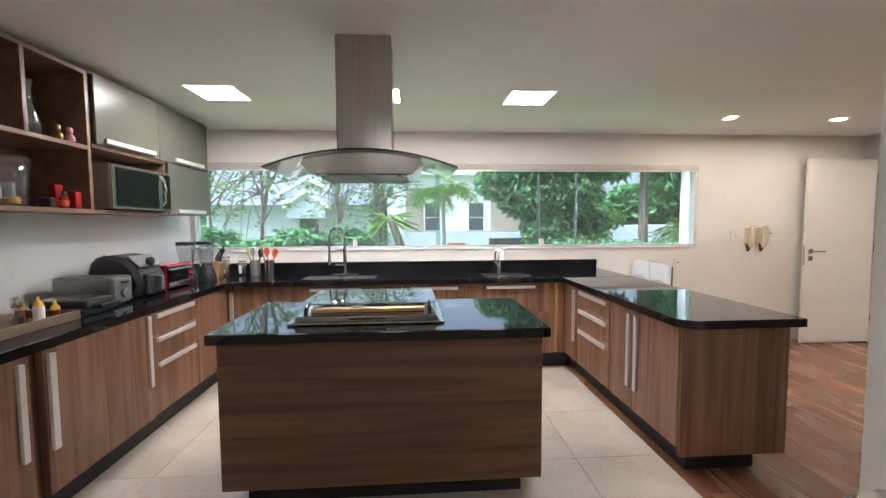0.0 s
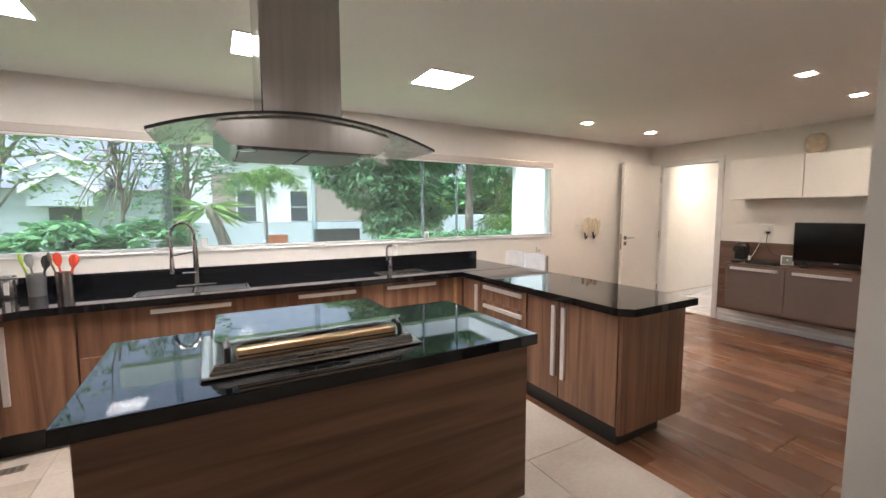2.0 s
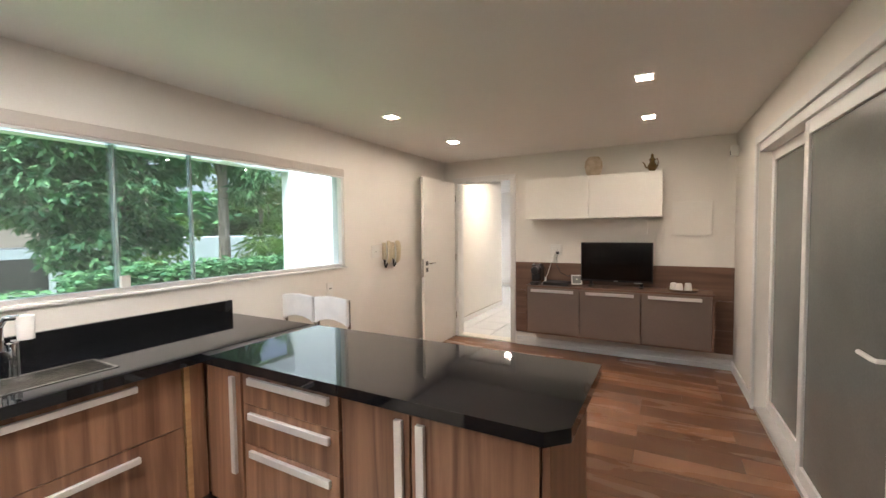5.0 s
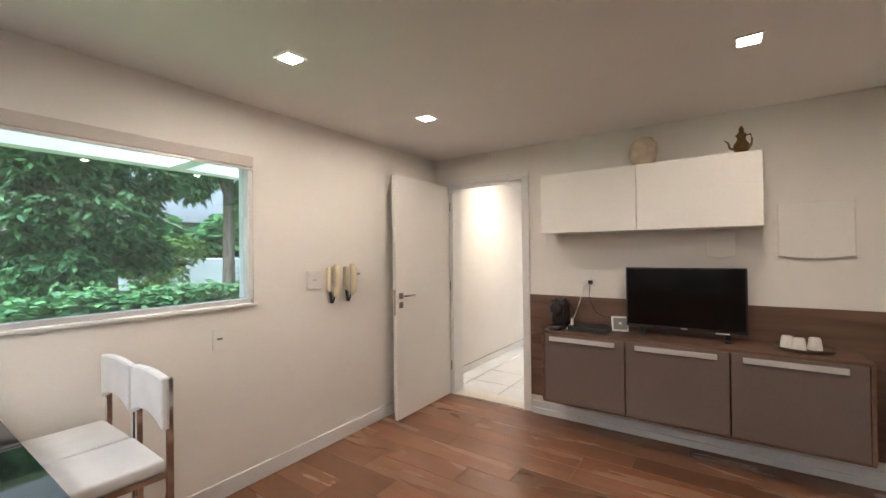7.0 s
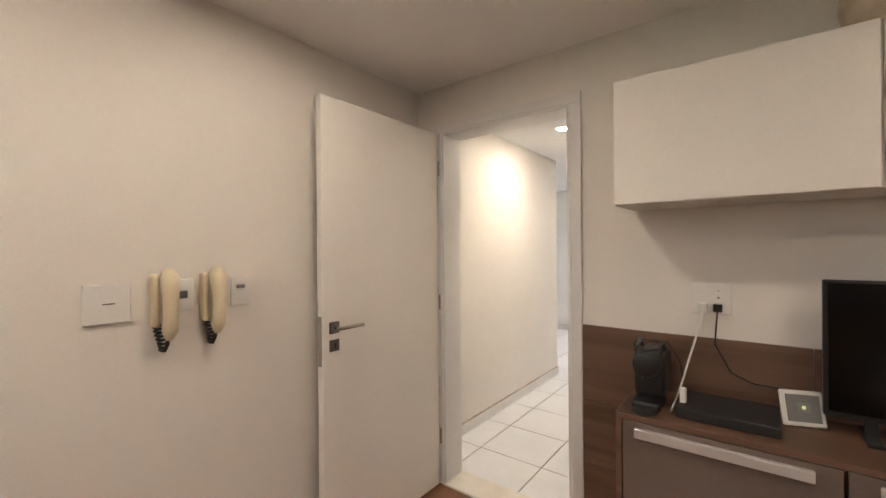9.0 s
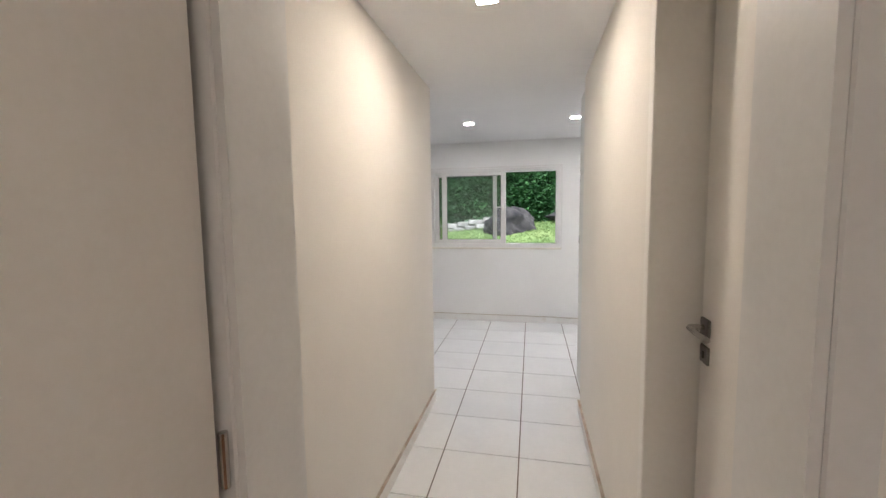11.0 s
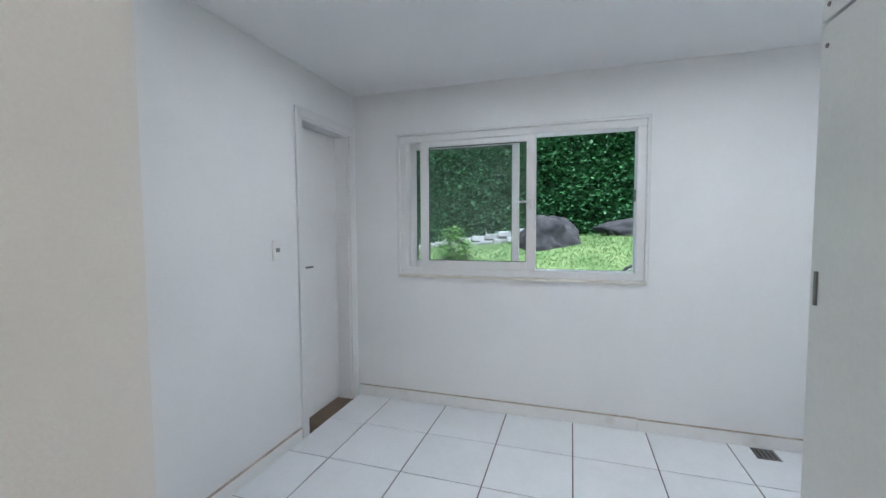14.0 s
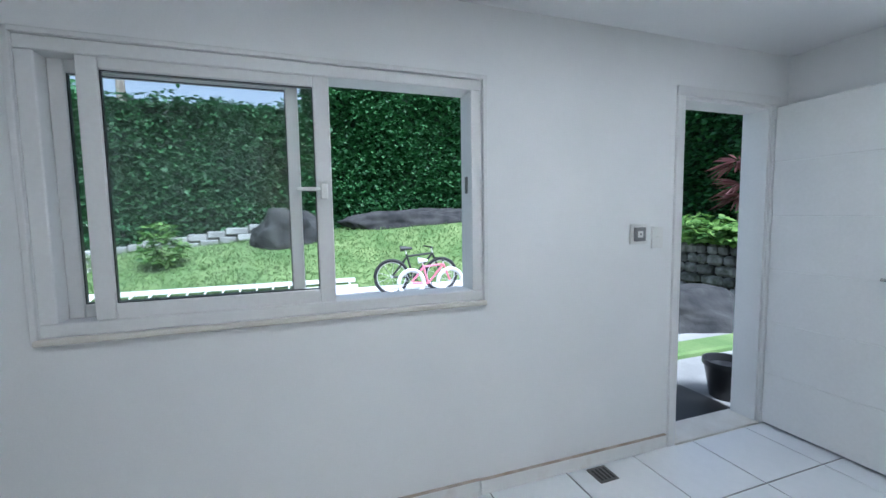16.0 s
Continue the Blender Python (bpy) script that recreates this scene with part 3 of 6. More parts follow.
for x in (-0.36, 1.72):
    part("latch", box(x, x + 0.045, 4.862, 4.895, 1.156, 1.225, 0.004), WHITEP, w, "small white latch")
bl = thing("roller_blind", (0.8, 4.86, 1.97), "rolled-up beige roller blind along the window head", "blind")
part("cassette", box(-2.02, 3.545, 4.826, 4.879, 1.985, 2.055, 0.006), BLIND, bl)
part("bottom_bar", box(-2.02, 3.545, 4.83, 4.85, 1.97, 1.985, 0.003), ALU, bl, "pale bottom bar")

# laundry window: white sliding sashes
w = thing("window_2", (10.5, 4.69, 1.0), "white aluminium sliding window, half open", "window", kind="structure")
Y0, Y1, Z0, Z1 = 3.83, 5.545, 1.0, 2.045


def sash(parent, name, x0, x1, y0, y1, z0, z1, s, glass=True):
    f = part(name, box(x0, x1, y0, y0 + s, z0, z1, 0.004), TRIM, parent)
    part("stile", box(x0, x1, y1 - s, y1, z0, z1, 0.004), TRIM, f)
    part("rail", box(x0, x1, y0 + s, y1 - s, z0, z0 + s, 0.004), TRIM, f)
    part("rail", box(x0, x1, y0 + s, y1 - s, z1 - s, z1, 0.004), TRIM, f)
    xm = (x0 + x1) / 2
    if glass:
        g = part("pane", box(xm - 0.003, xm + 0.003, y0 + s, y1 - s, z0 + s, z1 - s), GLASS, f)
        g.visible_shadow = False
    for a in ((y0 + s, y0 + s + 0.004, z0 + s, z1 - s), (y1 - s - 0.004, y1 - s, z0 + s, z1 - s), (y0 + s, y1 - s, z0 + s, z0 + s + 0.004), (y0 + s, y1 - s, z1 - s - 0.004, z1 - s)):
        part("gasket", box(xm - 0.008, xm + 0.008, *a), BLACK, f, "black rubber gasket")
    return f


fr = part("window_frame", box(10.452, 10.585, Y0, Y1, Z0, Z0 + 0.05, 0.004), TRIM, w)
part("frame_side", box(10.452, 10.585, Y0, Y0 + 0.055, Z0 + 0.05, Z1 - 0.05, 0.004), TRIM, fr)
part("frame_side", box(10.452, 10.585, Y1 - 0.055, Y1, Z0 + 0.05, Z1 - 0.05, 0.004), TRIM, fr)
part("frame_head", box(10.452, 10.585, Y0, Y1, Z1 - 0.05, Z1, 0.004), TRIM, fr)
sash(w, "inner_sash", 10.465, 10.505, 4.525, 5.385, 1.04, 2.02, 0.066)
sash(w, "outer_sash", 10.525, 10.565, 4.65, 5.49, 1.05, 2.0, 0.05)
part("window_sill", box(10.425, 10.452, Y0 - 0.012, Y1 + 0.012, Z0 - 0.022, Z0, 0.004), MARBLE, w, "pale stone sill with dirty edge")
for b in ((Y0 - 0.022, Y0 - 0.0005, Z0 - 0.02, Z1 + 0.02), (Y1 + 0.0005, Y1 + 0.022, Z0 - 0.02, Z1 + 0.02), (Y0 - 0.022, Y1 + 0.022, Z1 + 0.0005, Z1 + 0.02)):
    part("architrave", box(10.436, 10.452, *b, 0.003), TRIM, w)
part("handle", box(10.435, 10.463, 4.545, 4.575, 1.49, 1.56, 0.005), WHITEP, w, "white plastic handle")
part("handle_bar", box(10.44, 10.452, 4.575, 4.67, 1.525, 1.54, 0.003), WHITEP, w, "white plastic handle bar")
part("strike", box(10.50, 10.52, 3.884, 3.892, 1.52, 1.60), NICKEL, w, "dark strike plate")


# sliding glass door in the south wall
sd = thing("sliding_door", (0, 0, 0), "white framed sliding door with grey frosted panes", "sliding door", kind="structure")
S0, S1, ST = 0.84, 2.95, 2.10
for b in ((S0 - 0.06, S0, 0, ST + 0.06), (S1, S1 + 0.06, 0, ST + 0.06)):
    part("jamb_board", box(*b[:2], 0.0005, 0.02, *b[2:], 0.003), TRIM, sd)
part("head_board", box(S0, S1, 0.0005, 0.02, ST, ST + 0.06, 0.003), TRIM, sd)
part("track", box(S0, S1, -0.15, 0.0, 0.0, 0.03, 0.003), ALU, sd, "pale aluminium floor track")
part("head_track", box(S0, S1, -0.15, 0.0, ST - 0.06, ST), TRIM, sd)
for y, a, b in ((-0.06, S0, 1.95), (-0.12, 1.87, S1)):
    p = part("panel", box(a, a + 0.07, y, y + 0.04, 0.03, ST - 0.06, 0.003), TRIM, sd)
    part("stile", box(b - 0.07, b, y, y + 0.04, 0.03, ST - 0.06, 0.003), TRIM, p)
    part("rail", box(a + 0.07, b - 0.07, y, y + 0.04, 0.03, 0.11, 0.003), TRIM, p)
    part("rail", box(a + 0.07, b - 0.07, y, y + 0.04, ST - 0.14, ST - 0.06, 0.003), TRIM, p)
    part("frosted_pane", box(a + 0.07, b - 0.07, y + 0.016, y + 0.024, 0.11, ST - 0.14), FROST, p, "grey frosted glass pane")
part("handle", tube([(S0 + 0.035, -0.02, 1.0), (S0 + 0.035, 0.04, 1.0), (S0 + 0.05, 0.045, 1.0), (S0 + 0.16, 0.045, 1.0)], 0.009), WHITEP, sd, "white lever handle", True)
sd.matrix_world = SOUTH


# ---- ceiling lamps ----
def led_panel(x, y, s, material):
    t = thing("ceiling_light", (x, y, H), "square recessed ceiling light glowing warm white", "ceiling light", "kitchen ceiling panels")
    h = s / 2
    bm = None
    for b in ((-h - 0.012, h + 0.012, -h - 0.012, -h), (-h - 0.012, h + 0.012, h, h + 0.012), (-h - 0.012, -h, -h, h), (h, h + 0.012, -h, h)):
        bm = box(x + b[0], x + b[1], y + b[2], y + b[3], H - 0.008, H - 0.0005, bm=bm)
    part("frame", bm, TRIM, t)
    part("diffuser", box(x - h, x + h, y - h, y + h, H - 0.005, H - 0.001), material, t, "glowing diffuser")


# row at y -0.45 is unseen, added to brighten the island front
for x in (-1.14, 0.04, 1.22):
    for y in (3.60, -0.45):
        led_panel(x, y, 0.325, LEDP if y > 0 else LEDB)


def spot(x, y, z, material, group):
    t = thing("ceiling_spot", (x, y, z), "small square recessed spotlight, lit", "spotlight", group)
    bm = None
    for b in ((-0.055, 0.055, -0.055, -0.043), (-0.055, 0.055, 0.043, 0.055), (-0.055, -0.043, -0.043, 0.043), (0.043, 0.055, -0.043, 0.043)):
        bm = box(x + b[0], x + b[1], y + b[2], y + b[3], z - 0.007, z - 0.0005, bm=bm)
    part("frame", bm, TRIM, t)
    part("lens", box(x - 0.043, x + 0.043, y - 0.043, y + 0.043, z - 0.005, z - 0.001), material, t, "glowing lens")


for x, y in ((3.31, 4.10), (4.41, 4.10), (3.40, 2.26), (4.42, 2.27)):
    spot(x, y, H, LEDS, "kitchen spotlights")
for x, y in ((9.28, 4.83), (9.27, 3.78), (9.28, 2.75), (6.85, 4.39)):
    spot(x, y, HL, LEDL if x > 8 else LEDH, "laundry spotlights")


# ---- kitchen units ----
CT = 0.888


def bar(x0, x1, y0, y1, z0, z1):
    return box(x0, x1, y0, y1, z0, z1, 0.002)


def front(parent, axis, at, a0, a1, z0, z1, handle=None, material=None, out=0.02, name="door", hm=ALU, ajar=0.0):
    """A door or drawer front on a unit. axis 'x': its face looks along x and it spans y a0..a1. handle: (a, b, z0, z1)."""
    s = 1 if out > 0 else -1
    lo, hi = sorted((at, at + out))
    g = 0.0015
    bm = box(lo, hi, a0 + g, a1 - g, z0 + g, z1 - g, 0.0012) if axis == "x" else box(a0 + g, a1 - g, lo, hi, z0 + g, z1 - g, 0.0012)
    p = part(name, bm, material or WOODV, parent)
    if handle:
        ha, hb, h0, h1 = handle
        l2, h2 = sorted((at + out, at + out + s * 0.018))
        part("handle", bar(l2, h2, ha, hb, h0, h1) if axis == "x" else bar(ha, hb, l2, h2, h0, h1), hm, p, "satin aluminium bar handle")
    return p


ZB, ZT = 0.165, 0.843     # lower and upper edge of the fronts


def unit(name, b, label, group=""):
    t = thing(name, ((b[0] + b[1]) / 2, (b[2] + b[3]) / 2, 0), label, "kitchen cabinet", group)
    part("body", box(*b[:4], ZB - 0.01, ZT, 0.001), WOODV, t)
    return t


GL = "walnut base units along the wall"
XF = -1.385                # carcass face of the west run
lab = "walnut laminate base cabinet with aluminium handles under black granite"
u = unit("base_cabinet", (-2.045, XF, 0.95, 1.62), lab, GL)
front(u, "x", XF, 0.95, 1.62, ZB, ZT, (1.55, 1.58, 0.38, 0.81))
u = unit("base_cabinet", (-2.045, XF, 1.622, 2.24), lab, GL)
front(u, "x", XF, 1.622, 2.235, ZB, ZT, (2.17, 2.20, 0.38, 0.81))
u = unit("base_cabinet", (-2.045, XF - 0.012, 2.25, 3.045), "walnut laminate base cabinet with one door ajar", GL)
p = front(u, "x", XF, 2.285, 3.04, ZB, ZT, (2.30, 2.335, 0.37, 0.82), out=0.034)
part("handle", bar(XF + 0.034, XF + 0.052, 2.985, 3.015, 0.38, 0.83), ALU, p, "satin aluminium bar handle")
u = unit("drawer_cabinet", (-2.045, XF, 3.05, 3.60), "walnut laminate cabinet with three drawers", GL)
for z0, z1, hz in ((0.685, ZT, 0.812), (0.515, 0.685, 0.655), (ZB, 0.515, 0.49)):
    front(u, "x", XF, 3.055, 3.595, z0, z1, (3.10, 3.545, hz - 0.018, hz + 0.012), name="drawer")
u = unit("corner_cabinet", (-2.045, XF, 3.605, 4.84), "walnut laminate corner base cabinet", GL)
front(u, "x", XF, 3.605, 4.10, ZB, ZT, name="panel")
GB = "walnut base units under the window"
YF = 4.135
front(u, "y", YF, XF + 0.025, -1.015, ZB, ZT, (-1.345, -1.315, 0.34, 0.80), out=-0.02)
part("body_side", box(XF, -1.015, YF + 0.001, 4.84, ZB - 0.01, ZT), WOODV, u)
for x0, x1, hs in ((-1.01, 0.19, ((-0.64, -0.18),)), (0.195, 0.765, ((0.27, 0.71),)), (0.77, 1.63, ((0.98, 1.44),))):
    u = unit("sink_cabinet" if x0 < 0 else "drawer_cabinet", (x0, x1, YF, 4.84), "walnut laminate base cabinet with wide drawers under the window", GB)
    for z0, z1, hz in ((0.555, ZT, 0.80), (ZB, 0.555, 0.49)):
        front(u, "y", YF, x0 + 0.002, x1 - 0.002, z0, z1, (*hs[0], hz - 0.012, hz + 0.016), out=-0.02, name="drawer")
u = thing("filler_panel", (1.67, 4.12, 0), "pale edge strip closing the cabinet corner", "filler panel")
part("strip", box(1.635, 1.66, 4.112, 4.16, ZB, ZT), BAMBOO, u)
part("panel", box(1.662, 1.735, 4.118, 4.16, ZB, ZT), WOODV, u)
GP = "walnut peninsula units"
XP = 1.755
u = unit("base_cabinet", (XP, 2.31, 3.835, 4.84), lab, GP)
front(u, "x", XP, 3.84, 4.10, ZB, ZT, (3.875, 3.905, 0.34, 0.80), out=-0.02)
u = unit("drawer_cabinet", (XP, 2.31, 3.235, 3.83), "walnut laminate peninsula cabinet with three drawers", GP)
for z0, z1, hz in ((0.685, ZT, 0.80), (0.50, 0.685, 0.64), (ZB, 0.50, 0.465)):
    front(u, "x", XP, 3.24, 3.825, z0, z1, (3.285, 3.775, hz - 0.018, hz + 0.014), out=-0.02, name="drawer")
u = unit("base_cabinet", (XP, 2.31, 2.445, 3.23), "walnut laminate peninsula cabinet with two doors", GP)
front(u, "x", XP, 2.91, 3.225, ZB, ZT, (2.935, 2.968, 0.31, 0.80), out=-0.02)
front(u, "x", XP, 2.45, 2.905, ZB, ZT, (2.845, 2.878, 0.31, 0.80), out=-0.02)
u = thing("end_panel", (2.03, 2.43, 0), "wide walnut laminate panel closing the peninsula", "end panel")
part("panel", box(1.735, 2.345, 2.418, 2.443, 0.125, ZT + 0.002, 0.002), WOODV, u)
part("back_panel", box(2.3115, 2.345, 2.444, 4.83, 0.125, ZT + 0.002, 0.002), WOODV, u)
for b in ((-1.99, -1.46, 0.95, 4.83), (-1.459, 1.83, 4.21, 4.83), (1.831, 2.235, 2.505, 4.83)):
    solo("plinth", box(*b, 0.0, ZB - 0.011), PLINTH, "black recessed plinth under the base units", "plinth")
# worktop as one piece with a chamfered free corner
wt = thing("worktop", (0, 4.4, CT), "polished black granite worktop running round three sides", "worktop")
part("slab", prism([(-2.048, 0.93), (-1.345, 0.93), (-1.345, 3.985), (-1.235, 4.085), (1.70, 4.085), (1.70, 2.43), (1.765, 2.365), (2.385, 2.365), (2.385, 4.842), (1.52, 4.842), (1.52, 4.18), (0.90, 4.18), (0.90, 4.842), (-2.048, 4.842)], CT - 0.045, CT, "z"), GRANITE, wt)
part("slab_joint", box(1.70, 2.385, 4.083, 4.0855, CT, CT + 0.0012), MATTB, wt)
part("slab_strip", box(0.90, 1.52, 4.18, 4.215, CT - 0.045, CT), GRANITE, wt)
part("slab_strip", box(0.90, 1.52, 4.455, 4.842, CT - 0.045, CT), GRANITE, wt)
part("slab_strip", box(0.90, 0.985, 4.215, 4.455, CT - 0.045, CT), GRANITE, wt)
part("slab_strip", box(1.425, 1.52, 4.215, 4.455, CT - 0.045, CT), GRANITE, wt)
part("upstand", box(-2.048, 2.36, 4.818, 4.8445, CT, 0.99, 0.002), GRANITE, wt)


def sink(x0, x1, y0, y1, label, bowls, sunk):
    t = thing("sink", ((x0 + x1) / 2, (y0 + y1) / 2, CT), label, "sink")
    zt = CT + 0.003
    rim = bmesh.new()
    edges = [x0 + (x1 - x0) * i / bowls for i in range(bowls + 1)]
    wdt = 0.012
    box(x0, x1, y0, y0 + wdt, CT + 0.0005, zt, bm=rim), box(x0, x1, y1 - wdt, y1, CT + 0.0005, zt, bm=rim)
    for i, e in enumerate(edges):
        a = x0 if i == 0 else (x1 - wdt if i == bowls else e - wdt / 2)
        box(a, a + wdt, y0 + wdt, y1 - wdt, CT + 0.0005, zt, bm=rim)
    part("rim", rim, STEELB, t)
    if sunk:
        for i in range(bowls):
            bowl = bmesh.new()
            a, b = edges[i] + 0.015, edges[i + 1] - 0.015
            box(a, b, y0 + 0.015, y1 - 0.015, CT - 0.043, CT - 0.04, bm=bowl)
            for q in ((a - 0.004, a, y0 + 0.015, y1 - 0.015), (b, b + 0.004, y0 + 0.015, y1 - 0.015), (a, b, y0 + 0.011, y0 + 0.015), (a, b, y1 - 0.015, y1 - 0.011)):
                box(*q, CT - 0.043, CT + 0.001, bm=bowl)
            part("bowl", bowl, STEEL, t)
            part("drain", cyl(((a + b) / 2, (y0 + y1) / 2, CT - 0.04), 0.035, 0.003), NICKEL, t, "drain strainer")
    else:
        for i in range(bowls):
            # no hollow here: a black sheet paints the shade inside each bowl
            part("bowl", box(edges[i] + 0.018, edges[i + 1] - 0.018, y0 + 0.018, y1 - 0.018, CT + 0.0004, CT + 0.0012), PLINTH, t, "flat black sheet painting the shaded bowl")
    return t


sink(0.985, 1.425, 4.215, 4.455, "small stainless steel sink set in black granite", 1, True)
sink(-0.74, -0.05, 4.20, 4.43, "double stainless steel sink set in black granite", 2, False)

# island
isl = thing("kitchen_island", (0.16, 2.7, 0), "walnut laminate island block on a recessed black plinth", "kitchen island")
part("front_panel", box(-0.62, 0.945, 2.325, 2.35, 0.115, 0.842, 0.003), WOODX, isl)
part("side_panel", box(0.92, 0.945, 2.351, 3.05, 0.115, 0.842, 0.003), WOODX, isl)
part("side_panel", box(-0.62, -0.595, 2.351, 3.05, 0.115, 0.842, 0.003), WOODX, isl)
part("back_panel", box(-0.594, 0.919, 3.025, 3.05, 0.115, 0.842, 0.003), WOODX, isl)
part("bottom", box(-0.594, 0.919, 2.351, 3.024, 0.115, 0.13), WOODX, isl)
part("plinth", box(-0.53, 0.86, 2.41, 2.98, 0, 0.114), PLINTH, isl, "black recessed plinth")
solo("island_worktop", box(-0.655, 0.975, 2.29, 3.09, 0.8435, CT + 0.004, 0.004, seg=2), GRANITE, "polished black granite slab on the island", "worktop")

# cooktop with a glass lid
ck = thing("cooktop", (0.07, 2.68, 0.892), "built-in steel gas cooktop with closed glass lid", "cooktop")
ZC = 0.893
part("tray", box(-0.325, 0.465, 2.42, 2.95, ZC, ZC + 0.012, 0.005), STEELB, ck)
part("base", prism([(-0.30, ZC + 0.012), (0.44, ZC + 0.012), (0.425, ZC + 0.042), (-0.285, ZC + 0.042)], 2.445, 2.93, bev=0.004), STEELB, ck)
part("front_bar", box(-0.215, 0.365, 2.462, 2.512, ZC + 0.043, ZC + 0.078, 0.006, seg=2), STEELREF, ck, "steel front bar with painted warm reflection")
part("bar_groove", box(-0.21, 0.36, 2.4595, 2.463, ZC + 0.052, ZC + 0.058), BLACK, ck)
part("lid", prism([(-0.27, 2.97), (0.42, 2.97), (0.43, 2.56), (0.405, 2.52), (0.36, 2.505), (-0.21, 2.505), (-0.255, 2.52), (-0.28, 2.56)], ZC + 0.088, ZC + 0.095, "z"), GLASSL, ck, "tinted glass lid")
for x in (-0.243, 0.39):
    part("lid_hinge", tube([(x, 2.475, ZC + 0.04), (x, 2.49, ZC + 0.075), (x, 2.52, ZC + 0.086), (x, 2.57, ZC + 0.086)], 0.011), BLACK, ck, "black lid arm", True)
for i in range(3):
    part("vent_slot", box(-0.02 + i * 0.065, 0.035 + i * 0.065, 2.4405, 2.4475, ZC + 0.022, ZC + 0.03), BLACK, ck)
for cx, cy, r in ((-0.12, 2.62, 0.045), (0.10, 2.70, 0.06), (0.30, 2.62, 0.045), (-0.12, 2.82, 0.04), (0.30, 2.82, 0.04)):
    bn = part("burner", cyl((cx, cy, ZC + 0.042), r, 0.012, 20), MATTB, ck, "black burner")
    part("burner_cap", cyl((cx, cy, ZC + 0.054), r * 0.6, 0.006, 20), BLACK, bn)
    grid = None
    for k in range(4):
        a = k * math.pi / 2 + 0.78
        grid = tube([(cx + 0.02 * math.cos(a), cy + 0.02 * math.sin(a), ZC + 0.072), (cx + 0.085 * math.cos(a), cy + 0.085 * math.sin(a), ZC + 0.07), (cx + 0.09 * math.cos(a), cy + 0.09 * math.sin(a), ZC + 0.043)], 0.004, 6, grid)
    part("pan_support", grid, MATTB, bn)

# island hood
hd = thing("cooker_hood", (0.055, 2.7, 1.66), "brushed steel island hood with curved glass canopy", "cooker hood")
part("chimney", box(-0.09, 0.20, 2.59, 2.88, 1.755, H - 0.001, 0.004), STEEL, hd)
part("chimney_seam", box(0.2005, 0.203, 2.60, 2.606, 1.76, H - 0.01), GOLD, hd)
R = 1.32


def canopy_z(x):
    return 1.775 - R + math.sqrt(R * R - (x - 0.055) ** 2)


xs = [-0.425 + 0.96 * i / 24 for i in range(25)]
part("glass_canopy", prism([(x, canopy_z(x)) for x in xs] + [(x, canopy_z(x) - 0.008) for x in reversed(xs)], 2.44, 2.98), GLASSG, hd, "greenish curved glass")
part("glass_edge", prism([(x, canopy_z(x) + 0.001) for x in xs] + [(x, canopy_z(x) - 0.009) for x in reversed(xs)], 2.4365, 2.44), BLACK, hd, "dark glass edge")
xs2 = [-0.235 + 0.58 * i / 16 for i in range(17)]
part("body", prism([(-0.20, 1.655), (0.31, 1.655)] + [(0.36, 1.70)] + [(x, canopy_z(x) - 0.0095) for x in reversed(xs2)] + [(-0.25, 1.70)], 2.475, 2.94), STEEL, hd)
part("filter", box(-0.17, 0.05, 2.50, 2.92, 1.648, 1.6545), GREYM, hd, "grey mesh filter")
part("filter", box(0.06, 0.28, 2.50, 2.92, 1.648, 1.6545), GREYM, hd, "grey mesh filter")
for x in (-0.15, 0.26):
    for y in (2.52, 2.90):
        part("lamp_ring", cyl((x, y, 1.645), 0.032, 0.009, 28), STEELB, hd, "round hood lamp")


# ---- taps ----
t = thing("kitchen_tap", (-0.39, 4.52, CT), "tall chrome pull-down tap with spring neck", "tap")
part("base", box(-0.52, -0.26, 4.495, 4.545, CT + 0.0005, CT + 0.012, 0.004), CHROME, t)
part("column", cyl((-0.39, 4.52, CT + 0.012), 0.019, 0.33, 16), CHROME, t, smooth=True)
neck = [(-0.39 + 0, 4.52, CT + 0.34)] + [(-0.39 - 0.075 + 0.075 * math.cos(a), 4.52 - 0.01, CT + 0.385 + 0.09 * math.sin(a)) for a in [math.pi * i / 12 for i in range(13)]] + [(-0.54, 4.51, CT + 0.20)]
part("neck", tube(neck, 0.011, 10), CHROME, t, "sprung neck", True)
for i in range(1, len(neck) - 1):
    part("spring_coil", tube([Vector(neck[i]).lerp(Vector(neck[i + 1]), f) for f in (0.2, 0.5)], 0.0145, 10), STEELB, t)
part("spray_head", cyl((-0.54, 4.51, CT + 0.10), 0.019, 0.12, 14, 0.015), CHROME, t, smooth=True)
part("arm", tube([(-0.39, 4.52, CT + 0.26), (-0.53, 4.51, CT + 0.235)], 0.006), CHROME, t)
part("lever", tube([(-0.39, 4.50, CT + 0.10), (-0.40, 4.47, CT + 0.105), (-0.475, 4.44, CT + 0.11)], 0.007), CHROME, t, smooth=True)
t = thing("filter_tap", (1.19, 4.56, CT), "small chrome tap with a white water filter", "tap")
part("body", cyl((1.19, 4.56, CT + 0.0005), 0.02, 0.12, 16), CHROME, t, smooth=True)
part("spout", tube([(1.17, 4.55, CT + 0.06), (1.15, 4.53, CT + 0.10), (1.145, 4.53, CT + 0.20), (1.16, 4.52, CT + 0.235), (1.20, 4.50, CT + 0.235)], 0.012, 10), CHROME, t, smooth=True)
part("filter", cyl((1.215, 4.50, CT + 0.14), 0.028, 0.10, 16, 0.03), WHITEP, t, "white filter cartridge", True)
part("lever", box(1.18, 1.20, 4.52, 4.56, CT + 0.121, CT + 0.135, 0.003), CHROME, t)

